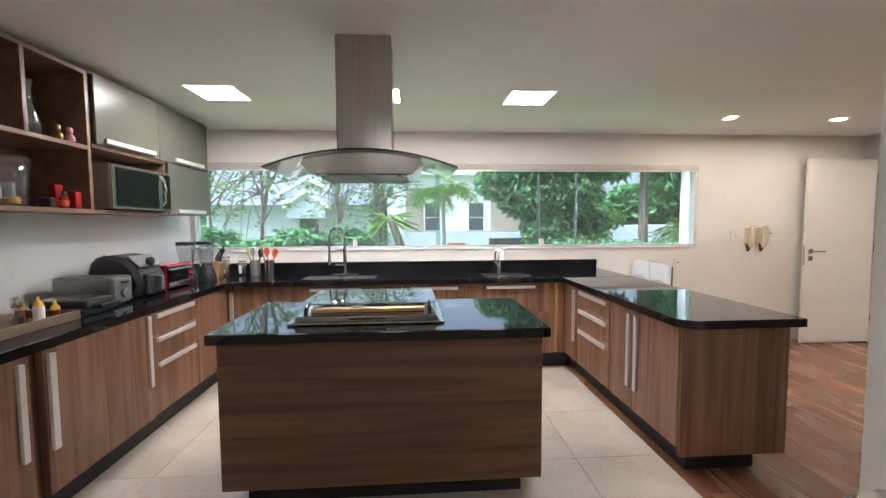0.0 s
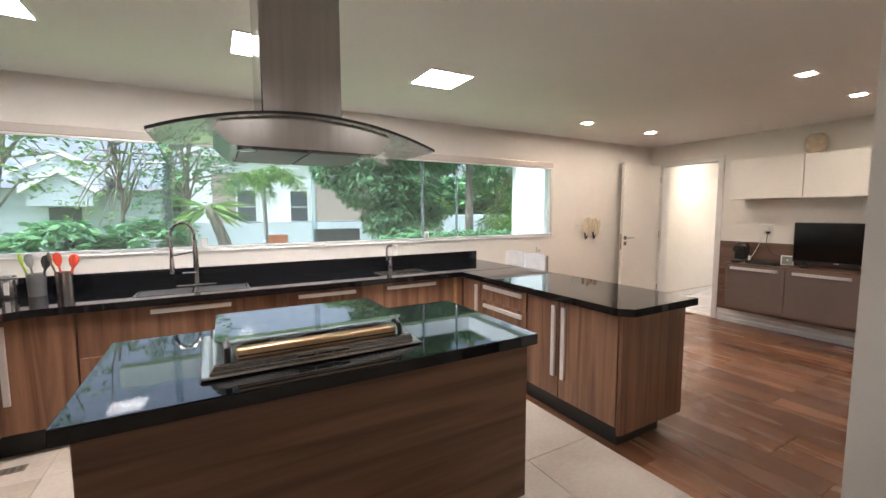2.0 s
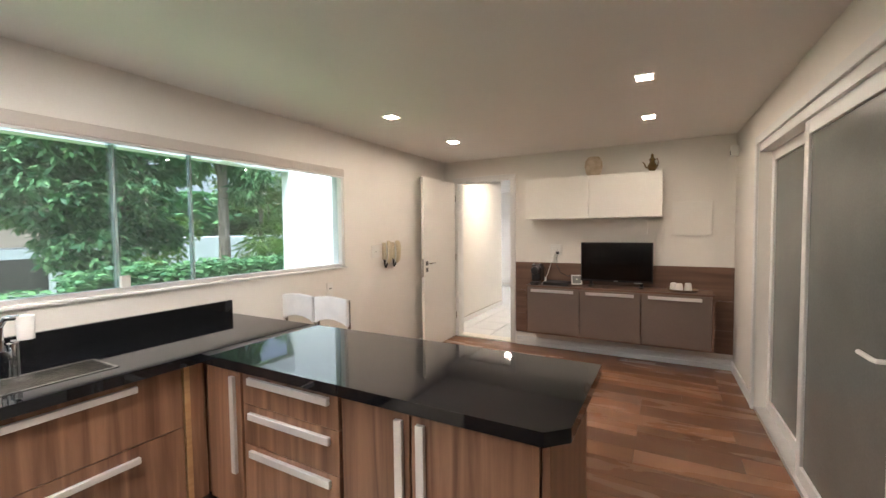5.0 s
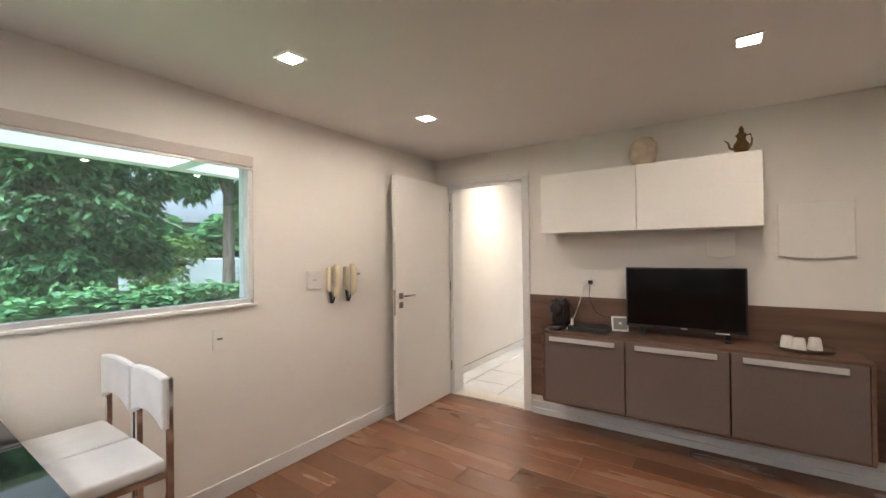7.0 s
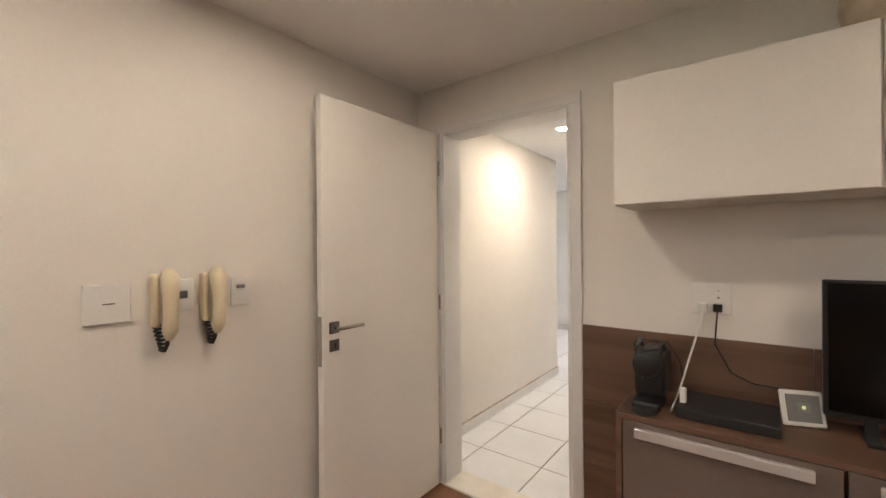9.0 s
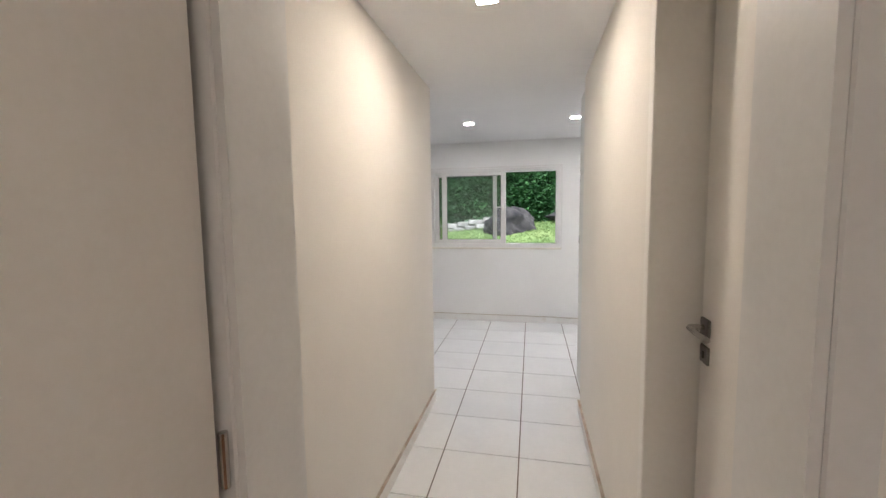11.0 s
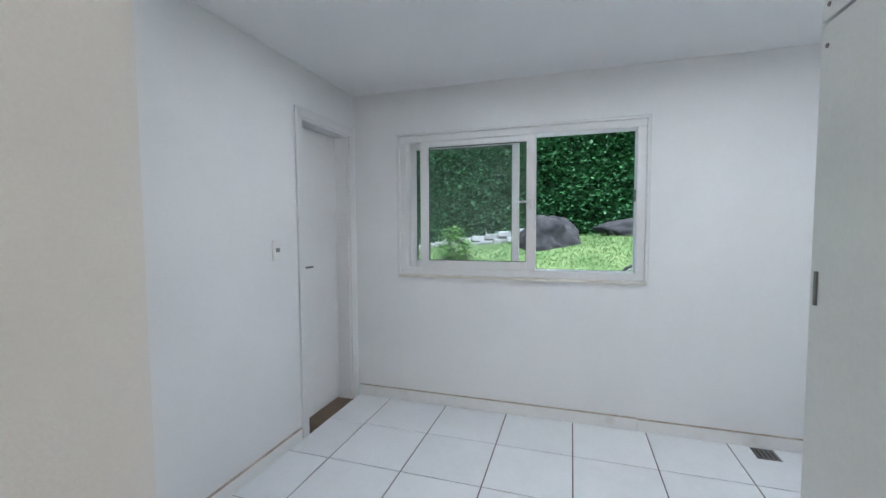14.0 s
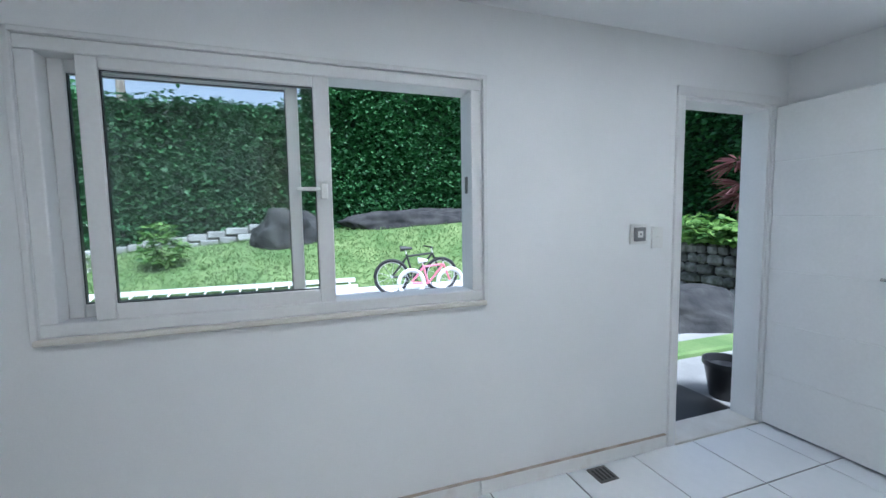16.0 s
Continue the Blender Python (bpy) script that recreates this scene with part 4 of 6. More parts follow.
# ---- wall units on the west wall ----
XU = -1.68
uc = thing("wall_cabinet", (-1.86, 3.8, 1.49), "grey-green lacquered wall cabinet with aluminium handles", "wall cabinet")
part("carcass_top", box(-2.045, XU, 3.08, 4.465, 2.335, 2.355), SHELFW, uc)
part("carcass_bottom", box(-2.045, XU, 3.80, 4.465, 1.485, 1.505), SHELFW, uc)
part("carcass_side", box(-2.045, XU, 4.445, 4.465, 1.505, 2.335), SHELFW, uc)
part("carcass_back", box(-2.045, -2.03, 3.08, 4.445, 1.505, 2.335), SHELFW, uc)
part("carcass_shelf", box(-2.03, XU, 3.08, 4.445, 1.885, 1.905), SHELFW, uc)
part("carcass_side", box(-2.03, XU, 3.80, 3.82, 1.505, 1.885), SHELFW, uc)
front(uc, "x", XU, 3.095, 3.725, 1.907, 2.338, (3.16, 3.66, 1.925, 1.955), GREEN)
front(uc, "x", XU, 3.73, 4.465, 1.907, 2.338, (3.93, 4.37, 1.925, 1.955), GREEN)
front(uc, "x", XU, 3.83, 4.465, 1.487, 1.90, (3.93, 4.37, 1.50, 1.53), GREEN)
os_ = thing("open_shelf_unit", (-1.86, 2.2, 1.48), "dark walnut open shelf unit on the wall", "shelf")
for z in (1.475, 1.865, 2.32):
    part("shelf", box(-2.045, XU, 1.0, 3.075 if z > 1.5 else 3.80, z, z + 0.025, 0.001), SHELFW, os_)
for y in (1.0, 1.84, 2.645, 3.05):
    for z0, z1 in ((1.50, 1.865), (1.89, 2.32)):
        if not (abs(y - 2.645) < 0.01 and z0 < 1.6):
            part("divider", box(-2.03, XU, y, y + 0.025, z0, z1, 0.001), SHELFW, os_)
part("back", box(-2.045, -2.031, 1.0, 3.07, 1.89, 2.32), SHELFW, os_)
part("back", box(-2.045, -2.031, 2.60, 3.07, 1.50, 1.865), SHELFW, os_)
mw = thing("microwave", (-1.80, 3.45, 1.50), "silver microwave oven with mirrored black door", "microwave")
part("housing", box(-2.02, -1.645, 3.17, 3.79, 1.5095, 1.80, 0.006), GREYM, mw)
part("front_frame", box(-1.645, -1.63, 3.17, 3.79, 1.5095, 1.80, 0.004), STEELB, mw)
part("door_glass", box(-1.63, -1.624, 3.20, 3.64, 1.525, 1.785, 0.003), SCREEN, mw, "mirrored dark door glass")
part("handle", tube([(-1.625, 3.665, 1.55), (-1.595, 3.66, 1.58), (-1.588, 3.66, 1.655), (-1.595, 3.66, 1.73), (-1.625, 3.665, 1.765)], 0.011), STEELB, mw, "curved steel handle", True)
part("control_panel", box(-1.63, -1.625, 3.69, 3.785, 1.525, 1.785, 0.002), SCREEN, mw)
for y in (3.2, 3.74):
    part("foot", box(-1.98, -1.66, y, y + 0.03, 1.5005, 1.5095), BLACK, mw)
zs = 1.8905
v = solo("glass_vase", lathe((-1.80, 2.80, zs), [(0.05, 0), (0.058, 0.02), (0.06, 0.08), (0.03, 0.17), (0.022, 0.24), (0.034, 0.31), (0.031, 0.31), (0.018, 0.24), (0.026, 0.17), (0.055, 0.08), (0.04, 0.01)]), GLASSC, "clear glass carafe on the shelf", "vase", smooth=True, at=(-1.80, 2.80, zs), auto=False)
solo("glass_vase", lathe((-1.90, 2.90, zs), [(0.045, 0), (0.03, 0.05), (0.024, 0.14), (0.04, 0.27), (0.037, 0.27), (0.02, 0.14), (0.026, 0.05), (0.03, 0.01)]), GLASSC, "tall clear glass vase on the shelf", "vase", smooth=True, at=(-1.90, 2.90, zs), auto=False)
for y, m, l in ((2.89, GOLD, "golden"), (2.975, PINK, "pink")):
    s_ = thing("salt_shaker", (-1.72, y, zs), l + " round salt shaker on the shelf", "shaker")
    part("bulb", lathe((-1.72, y, zs), [(0.018, 0), (0.026, 0.015), (0.026, 0.03), (0.013, 0.05)], 16), m, s_, smooth=True, auto=False)
    part("cap", lathe((-1.72, y, zs), [(0.013, 0.05), (0.016, 0.062), (0.015, 0.085), (0.006, 0.09)], 16), m, s_, smooth=True, auto=False)
solo("papers", box(-1.95, -1.72, 2.35, 2.55, zs, zs + 0.02, 0.002), WHITEP, "small stack of white papers on the shelf", "papers")
zl = 1.5005
bg = thing("storage_tub", (-1.84, 2.62, zl), "clear plastic tub filled with kitchen bits", "tub")
part("wall", lathe((-1.84, 2.62, zl), [(0.13, 0.0), (0.14, 0.1), (0.16, 0.25), (0.155, 0.25), (0.135, 0.1), (0.12, 0.01)], 20), GLASSC, bg, smooth=True, auto=False)
for i, (dy, dx, m, r) in enumerate(((0.05, 0.05, YELLOW, 0.035), (-0.05, 0.06, WHITEP, 0.03), (0.02, -0.03, ORANGE, 0.03), (-0.06, -0.02, BLACK, 0.04), (0.07, 0.0, WHITEP, 0.028), (0.0, 0.08, GREYP, 0.03))):
    part("roll", cyl((-1.84 + dx, 2.62 + dy, zl + 0.012 + 0.03 * (i % 2)), r, 0.04 + 0.02 * (i % 3), 14, bev=0.004), m, bg)
for y, x, w_, h, m, l in ((2.90, -1.78, 0.055, 0.14, RED, "red cardboard carton"), (2.95, -1.71, 0.045, 0.10, RED, "small red tin")):
    solo("carton", box(x - 0.02, x + 0.02, y, y + w_, zl, zl + h, 0.002), m, l + " on the shelf", "carton")
mb = thing("medicine_bottle", (-1.715, 2.90, zl), "amber medicine bottle with a black cap", "bottle")
part("glass", lathe((-1.715, 2.90, zl), [(0.022, 0), (0.023, 0.06), (0.012, 0.075)], 16), AMBER, mb, smooth=True)
part("cap", cyl((-1.715, 2.90, zl + 0.075), 0.013, 0.022, 14), BLACK, mb)
part("paper_label", cyl((-1.715, 2.90, zl + 0.012), 0.0236, 0.035, 16), ORANGE, mb, "orange paper label")
solo("dark_jar", box(-1.80, -1.73, 2.83, 2.87, zl, zl + 0.06, 0.006), BLACK, "small dark jar on the shelf", "jar")

# ---- worktop appliances ----
ZW = CT + 0.0006
t = thing("serving_tray", (-1.70, 2.42, ZW), "wooden tray holding sauces", "tray")
part("base", box(-1.84, -1.52, 2.18, 2.72, ZW, ZW + 0.01, 0.002), BROWNS, t)
for b in ((-1.84, -1.825, 2.18, 2.72), (-1.535, -1.52, 2.18, 2.72), (-1.825, -1.535, 2.18, 2.195), (-1.825, -1.535, 2.705, 2.72)):
    part("rim", box(*b, ZW + 0.01, ZW + 0.05, 0.002), BROWNS, t)
g = thing("pepper_mill", (-1.64, 2.50, ZW + 0.0105), "steel and glass pepper mill on the tray", "pepper mill")
part("grinder", cyl((-1.64, 2.50, ZW + 0.0105), 0.025, 0.05, 18), STEELB, g, smooth=True)
part("glass", cyl((-1.64, 2.50, ZW + 0.0605), 0.022, 0.05, 18), GLASSC, g, smooth=True)
part("top", cyl((-1.64, 2.50, ZW + 0.1105), 0.025, 0.05, 18, bev=0.004), STEELB, g, smooth=True)
for x, y, h in ((-1.70, 2.58, 0.07), (-1.63, 2.60, 0.085), (-1.60, 2.66, 0.055)):
    s_ = thing("sauce_bottle", (x, y, ZW + 0.0105), "squeeze bottle with yellow cap", "sauce bottle", "sauces on the tray")
    part("body", cyl((x, y, ZW + 0.0105), 0.024, h, 16, bev=0.004), AMBER if h < 0.08 else WHITEP, s_, smooth=True)
    part("cap", lathe((x, y, ZW + 0.0105 + h), [(0.022, 0), (0.02, 0.015), (0.008, 0.03), (0.006, 0.05)], 14), YELLOW, s_, smooth=True)
t = thing("sandwich_grill", (-1.66, 2.86, ZW), "black closed sandwich grill", "grill")
part("base", box(-1.83, -1.53, 2.75, 2.99, ZW, ZW + 0.04, 0.012, seg=2), BLACK, t)
part("lid", box(-1.83, -1.51, 2.755, 2.985, ZW + 0.044, ZW + 0.088, 0.018, seg=2), BLACK, t)
part("handle", tube([(-1.51, 2.79, ZW + 0.05), (-1.475, 2.80, ZW + 0.055), (-1.475, 2.94, ZW + 0.055), (-1.51, 2.95, ZW + 0.05)], 0.012), BLACK, t, smooth=True)
part("steel_plate", box(-1.78, -1.58, 2.79, 2.95, ZW + 0.088, ZW + 0.0895), STEELB, t)
t = thing("toaster", (-1.75, 3.12, ZW), "dark grey toaster with a round knob", "toaster")
part("body", box(-1.93, -1.575, 3.03, 3.22, ZW + 0.008, ZW + 0.185, 0.02, seg=3), NICKEL, t)
part("face", box(-1.575, -1.568, 3.045, 3.205, ZW + 0.02, ZW + 0.175, 0.003), GREYM, t)
part("knob", cyl((-1.568, 3.125, ZW + 0.075), 0.028, 0.02, 20, axis="x", bev=0.003), GREYM, t, smooth=True)
part("slot", box(-1.88, -1.64, 3.085, 3.11, ZW + 0.1845, ZW + 0.186), BLACK, t), part("slot", box(-1.88, -1.64, 3.14, 3.165, ZW + 0.1845, ZW + 0.186), BLACK, t)
part("lever", box(-1.568, -1.548, 3.10, 3.15, ZW + 0.14, ZW + 0.155, 0.003), BLACK, t)
part("foot", box(-1.90, -1.60, 3.05, 3.20, ZW, ZW + 0.008), BLACK, t)
t = thing("air_fryer", (-1.74, 3.44, ZW), "glossy black air fryer with a silver dial panel", "air fryer")
part("body", prism([(-1.92, ZW), (-1.60, ZW), (-1.555, ZW + 0.10), (-1.60, ZW + 0.22), (-1.67, ZW + 0.285), (-1.78, ZW + 0.31), (-1.89, ZW + 0.28), (-1.93, ZW + 0.15)], 3.28, 3.58, bev=0.03), BLACK, t, smooth=True)
part("dial_panel", prism([(-1.594, ZW + 0.215), (-1.58, ZW + 0.222), (-1.655, ZW + 0.298), (-1.67, ZW + 0.288)], 3.31, 3.55, bev=0.003), GREYM, t, "silver dial panel")
part("dial", cyl((-1.60, 3.43, ZW + 0.252), 0.032, 0.03, 20, axis="x", bev=0.004), BLACK, t, smooth=True)
part("drawer", box(-1.60, -1.548, 3.33, 3.53, ZW + 0.02, ZW + 0.17, 0.015, seg=2), MATTB, t)
part("drawer_handle", box(-1.548, -1.50, 3.41, 3.45, ZW + 0.05, ZW + 0.15, 0.008, seg=2), GREYM, t)
t = thing("toaster_oven", (-1.75, 3.82, ZW), "red countertop toaster oven", "toaster oven")
part("body", box(-1.92, -1.60, 3.63, 4.02, ZW + 0.012, ZW + 0.20, 0.012, seg=2), RED, t)
part("door", box(-1.60, -1.588, 3.64, 3.925, ZW + 0.03, ZW + 0.185, 0.004), SCREEN, t, "dark glass door")
part("door_rail", box(-1.588, -1.582, 3.64, 3.925, ZW + 0.03, ZW + 0.06, 0.002), STEELB, t)
part("handle", tube([(-1.588, 3.66, ZW + 0.165), (-1.56, 3.66, ZW + 0.165), (-1.56, 3.905, ZW + 0.165), (-1.588, 3.905, ZW + 0.165)], 0.008), STEELB, t, "steel handle", True)
for z in (0.05, 0.10, 0.15):
    part("knob", cyl((-1.60, 3.975, ZW + z), 0.016, 0.02, 14, axis="x"), BLACK, t)
for y in (3.66, 3.99):
    part("foot", box(-1.90, -1.62, y - 0.015, y + 0.015, ZW, ZW + 0.012), BLACK, t)
for x, y, tall in ((-1.72, 4.14, 0), (-1.62, 4.28, 1)):
    t = thing("blender", (x, y, ZW), "black and steel blender with clear jug", "blender", "blenders")
    part("base", lathe((x, y, ZW), [(0.085, 0), (0.085, 0.03), (0.06, 0.11), (0.055, 0.13)], 20), BLACK, t, smooth=True)
    part("control", cyl((x + 0.06, y - 0.03, ZW + 0.05), 0.022, 0.02, 16, axis="x"), STEELB, t)
    part("collar", cyl((x, y, ZW + 0.13), 0.052, 0.025, 20), STEELB, t, smooth=True)
    part("jug", lathe((x, y, ZW), [(0.05, 0.155), (0.075, 0.31), (0.075, 0.33), (0.072, 0.33), (0.072, 0.31), (0.046, 0.16)], 24), GLASSC, t, smooth=True, auto=False)
    part("lid", cyl((x, y, ZW + 0.33), 0.077, 0.03, 24, bev=0.005), BLACK, t, smooth=True)
    part("jug_handle", tube([(x + 0.05, y + 0.05, ZW + 0.30), (x + 0.085, y + 0.085, ZW + 0.29), (x + 0.085, y + 0.085, ZW + 0.21), (x + 0.04, y + 0.04, ZW + 0.19)], 0.008), GLASSC, t, smooth=True)
t = thing("knife_block", (-1.62, 4.46, ZW), "light wooden knife block with black handled knives", "knife block")
part("block", prism([(-1.70, ZW), (-1.58, ZW), (-1.55, ZW + 0.14), (-1.64, ZW + 0.17)], 4.42, 4.52, bev=0.004), BAMBOO, t)
for i, (x, y, h) in enumerate(((-1.60, 4.44, 0.10), (-1.59, 4.47, 0.15), (-1.60, 4.50, 0.11), (-1.625, 4.455, 0.09), (-1.625, 4.49, 0.12))):
    part("knife", tube([(x, y, ZW + 0.15), (x + 0.02, y, ZW + 0.16 + h * 0.5), (x + 0.05, y, ZW + 0.16 + h)], 0.009, 6), BLACK, t, "black knife handle")
for x, y, h, w_ in ((-1.60, 4.62, 0.19, 0.042), (-1.44, 4.62, 0.145, 0.042)):
    t = thing("canister", (x, y, ZW), "steel canister with a glass lid band", "canister", "canisters")
    part("body", cyl((x, y, ZW), w_, h * 0.8, 24, bev=0.004), STEELB, t, smooth=True)
    part("glass_band", cyl((x, y, ZW + h * 0.8), w_ * 0.94, h * 0.12, 24), GLASSC, t)
    part("lid", cyl((x, y, ZW + h * 0.92), w_, h * 0.08, 24, bev=0.003), STEELB, t, smooth=True)
    part("paper_label", box(x - 0.012, x + 0.012, y - w_ - 0.002, y - w_ + 0.004, ZW + h * 0.15, ZW + h * 0.7), WHITEP, t, "white label")
for x, m, kinds in ((-1.30, GREYM, (MATTB, GREYP, LIME, MATTB)), (-1.16, STEELB, (ORANGE, ORANGE, BROWNS, ORANGE))):
    t = thing("utensil_holder", (x, 4.60, ZW), "round utensil holder beside the sink", "utensil holder", "utensil holders")
    part("pot", lathe((x, 4.60, ZW), [(0.045, 0), (0.05, 0.15), (0.046, 0.15), (0.042, 0.01)], 20), m, t, smooth=True)
    for i, mm in enumerate(kinds):
        a = i * 1.7 + 0.4
        dx, dy = 0.02 * math.cos(a), 0.015 * math.sin(a)
        u = thing("cooking_utensil", (x, 4.60, ZW), ("orange red", "dark grey")[x < -1.2] + " cooking spoon standing in a holder", "utensil", "cooking utensils")
        tip = (x + dx * (2.4 + 0.5 * i), 4.60 + dy * 2.0, ZW + 0.18 + 0.012 * (i % 3))
        part("handle", tube([(x + dx * 0.3, 4.60 + dy * 0.3, ZW + 0.012), tip], 0.006, 6), mm, u)
        sp = lathe((0, 0, 0), [(0.007, 0), (0.020, 0.022), (0.029, 0.055), (0.024, 0.085), (0.005, 0.098)], 14, squash=0.3)
        bmesh.ops.rotate(sp, verts=sp.verts, cent=(0, 0, 0), matrix=Matrix.Rotation(i * 0.8, 3, "Z"))
        bmesh.ops.rotate(sp, verts=sp.verts, cent=(0, 0, 0), matrix=Matrix.Rotation(dx * 9, 3, "Y"))
        bmesh.ops.translate(sp, verts=sp.verts, vec=Vector(tip) - Vector((0, 0, 0.008)))
        part("spoon", sp, mm, u, smooth=True)


def plate(name, face, c, w_, h, label, axis="y", bars=(), bulge=0.012):
    """A wall plate on a wall face; axis tells which way the wall looks."""
    t = thing(name, (c[0], face, c[1]) if axis == "y" else (face, c[0], c[1]), label, "wall plate")
    a, z = c
    def slab(a0, a1, z0, z1, d0, d1):
        lo, hi = sorted((face - d0, face - d1))
        return box(a0, a1, lo, hi, z0, z1, 0.002) if axis == "y" else box(lo, hi, a0, a1, z0, z1, 0.002)
    part("cover", slab(a - w_ / 2, a + w_ / 2, z - h / 2, z + h / 2, 0.0005, bulge), WHITEP, t)
    for b in bars:
        part(b[5], slab(a + b[0], a + b[1], z + b[2], z + b[3], bulge, bulge + b[6]), b[4], t)
    return t


NW_ = 4.845
plate("cover_plate", NW_, (4.01, 1.245), 0.125, 0.13, "blank white cover plate on the wall", bars=((-0.015, 0.02, -0.002, 0.002, GREYP, "mark", 0.0006),))
plate("socket", NW_, (4.23, 1.255), 0.07, 0.115, "white socket plate between the handsets", bars=((-0.014, 0.014, -0.014, 0.014, GREYP, "outlet", 0.002),))
plate("switch", NW_, (4.44, 1.25), 0.075, 0.115, "white switch plate beside the handsets", bars=((-0.017, 0.017, 0.012, 0.026, GREYP, "button", 0.002), (-0.017, 0.017, 0.004, 0.009, WHITEP, "button", 0.003)))
plate("socket", NW_, (3.33, 0.935), 0.078, 0.12, "white socket plate low on the wall", bars=((-0.016, 0.016, 0.0, 0.012, GREYP, "outlet", 0.002),))
for x in (4.155, 4.315):
    t = thing("intercom_handset", (x, 4.82, 1.2), "cream intercom handset hanging on the wall with a coiled cord", "intercom", "intercom handsets")
    part("cradle", box(x - 0.03, x - 0.005, 4.80, 4.8445, 1.15, 1.335, 0.01, seg=2), CREAM, t)
    hs = [((x + 0.012, 4.800 - 0.038 * math.sin(math.pi * (0.15 + 0.7 * f)), 1.105 + 0.25 * f), 0.010 + 0.016 * min(1, f * 9, (1 - f) * 9) - 0.005 * math.sin(math.pi * f) + 0.006 * f) for f in [i / 16 for i in range(17)]]
    part("handset", swell(hs), CREAM, t, smooth=True, auto=False)
    cord = [(x - 0.012 + 0.012 * math.cos(i * 1.3) + 0.0006 * i, 4.825 + 0.01 * math.sin(i * 1.3), 1.155 - 0.0028 * i) for i in range(34)]
    part("cord", tube(cord, 0.0045, 5), BLACK, t, "black coiled cord", True)
    part("cord_loop", tube([(x + 0.012, 4.80, 1.115), (x + 0.018, 4.815, 1.085), (x + 0.01, 4.828, 1.06)], 0.007, 6), BLACK, t, smooth=True)
plate("socket", -2.0495, (3.66, 1.13), 0.06, 0.11, "white socket plate above the worktop", axis="x", bars=((-0.01, 0.01, 0.02, 0.035, GREYP, "outlet", 0.002), (-0.01, 0.01, -0.03, -0.015, GREYP, "outlet", 0.002)), bulge=-0.012)

# ---- east wall: media units ----
XW = 5.5695
pn = thing("wall_panel", (5.56, 2.7, 0.15), "dark walnut wall panelling behind the media cabinet", "wall panel")
for y0, y1 in ((1.512, 2.35), (2.352, 3.0), (3.002, 3.812)):
    for z0, z1 in ((0.16, 0.40), (0.403, 0.70), (0.703, 1.05)):
        part("panel", box(5.552, XW, y0, y1, z0, z1, 0.0012), WOODY, pn)
mc = thing("media_cabinet", (5.38, 2.65, 0.25), "wall-hung walnut cabinet with three taupe flap doors", "media cabinet")
XM = 5.222
part("top", box(XM - 0.018, 5.551, 1.715, 3.575, 0.79, 0.81, 0.001), WOODY, mc)
part("bottom", box(XM, 5.551, 1.715, 3.575, 0.245, 0.263, 0.001), WOODY, mc)
for y0, y1 in ((1.715, 1.735), (3.555, 3.575)):
    part("side", box(XM - 0.018, 5.551, y0, y1, 0.263, 0.79, 0.001), WOODY, mc)
part("back", box(5.53, 5.551, 1.735, 3.555, 0.263, 0.79), WOODY, mc)
for y0, y1, h0, h1 in ((2.968, 3.553, 3.03, 3.51), (2.357, 2.962, 2.42, 2.90), (1.738, 2.351, 1.82, 2.29)):
    front(mc, "x", XM, y0, y1, 0.265, 0.788, (h0, h1, 0.735, 0.768), TAUPE, out=-0.018)
wu = thing("white_wall_cabinet", (5.4, 2.88, 1.58), "white lacquered wall cabinet with two flap doors", "wall cabinet")
part("body", box(5.268, XW, 2.17, 3.587, 1.575, 2.042, 0.001), WHITEL, wu)
for y0, y1 in ((2.17, 2.878), (2.884, 3.587)):
    front(wu, "x", 5.268, y0, y1, 1.575, 2.042, None, WHITEL, out=-0.018)
tv = thing("television", (5.44, 2.62, 0.81), "flat black television standing on the cabinet", "television")
part("housing", box(5.425, 5.455, 2.25, 2.99, 0.865, 1.305, 0.004), BLACK, tv)
part("screen", box(5.4225, 5.4255, 2.262, 2.978, 0.885, 1.295), SCREEN, tv, "dark glossy screen")
part("back_shell", box(5.455, 5.49, 2.40, 2.84, 0.90, 1.20, 0.012), MATTB, tv)
part("logo_mark", box(5.4215, 5.4225, 2.595, 2.635, 0.871, 0.879), ALU, tv, "small pale mark")
for y in (2.36, 2.88):
    part("foot", box(5.36, 5.53, y - 0.02, y + 0.02, 0.8105, 0.822, 0.003), BLACK, tv), part("leg", box(5.43, 5.45, y - 0.015, y + 0.015, 0.822, 0.866), BLACK, tv)
part("sensor", box(5.415, 5.43, 2.35, 2.43, 0.858, 0.866, 0.002), ALU, tv)
zt = 0.8105
t = thing("coffee_machine", (5.37, 3.49, zt), "small black capsule coffee machine", "coffee machine")
part("base", box(5.27, 5.40, 3.44, 3.54, zt, zt + 0.03, 0.008, seg=2), BLACK, t)
part("body", box(5.34, 5.50, 3.435, 3.545, zt + 0.03, zt + 0.20, 0.02, seg=3), BLACK, t)
part("head", cyl((5.28, 3.49, zt + 0.165), 0.048, 0.20, 24, axis="x", bev=0.01), BLACK, t, smooth=True)
part("spout", cyl((5.30, 3.49, zt + 0.105), 0.016, 0.04, 14), MATTB, t)
part("lever", tube([(5.47, 3.45, zt + 0.19), (5.40, 3.45, zt + 0.235), (5.31, 3.455, zt + 0.225), (5.29, 3.49, zt + 0.222), (5.31, 3.525, zt + 0.225), (5.40, 3.53, zt + 0.235), (5.47, 3.53, zt + 0.19)], 0.008), BLACK, t, smooth=True)
part("drip_tray", cyl((5.265, 3.49, zt), 0.045, 0.02, 20), MATTB, t)
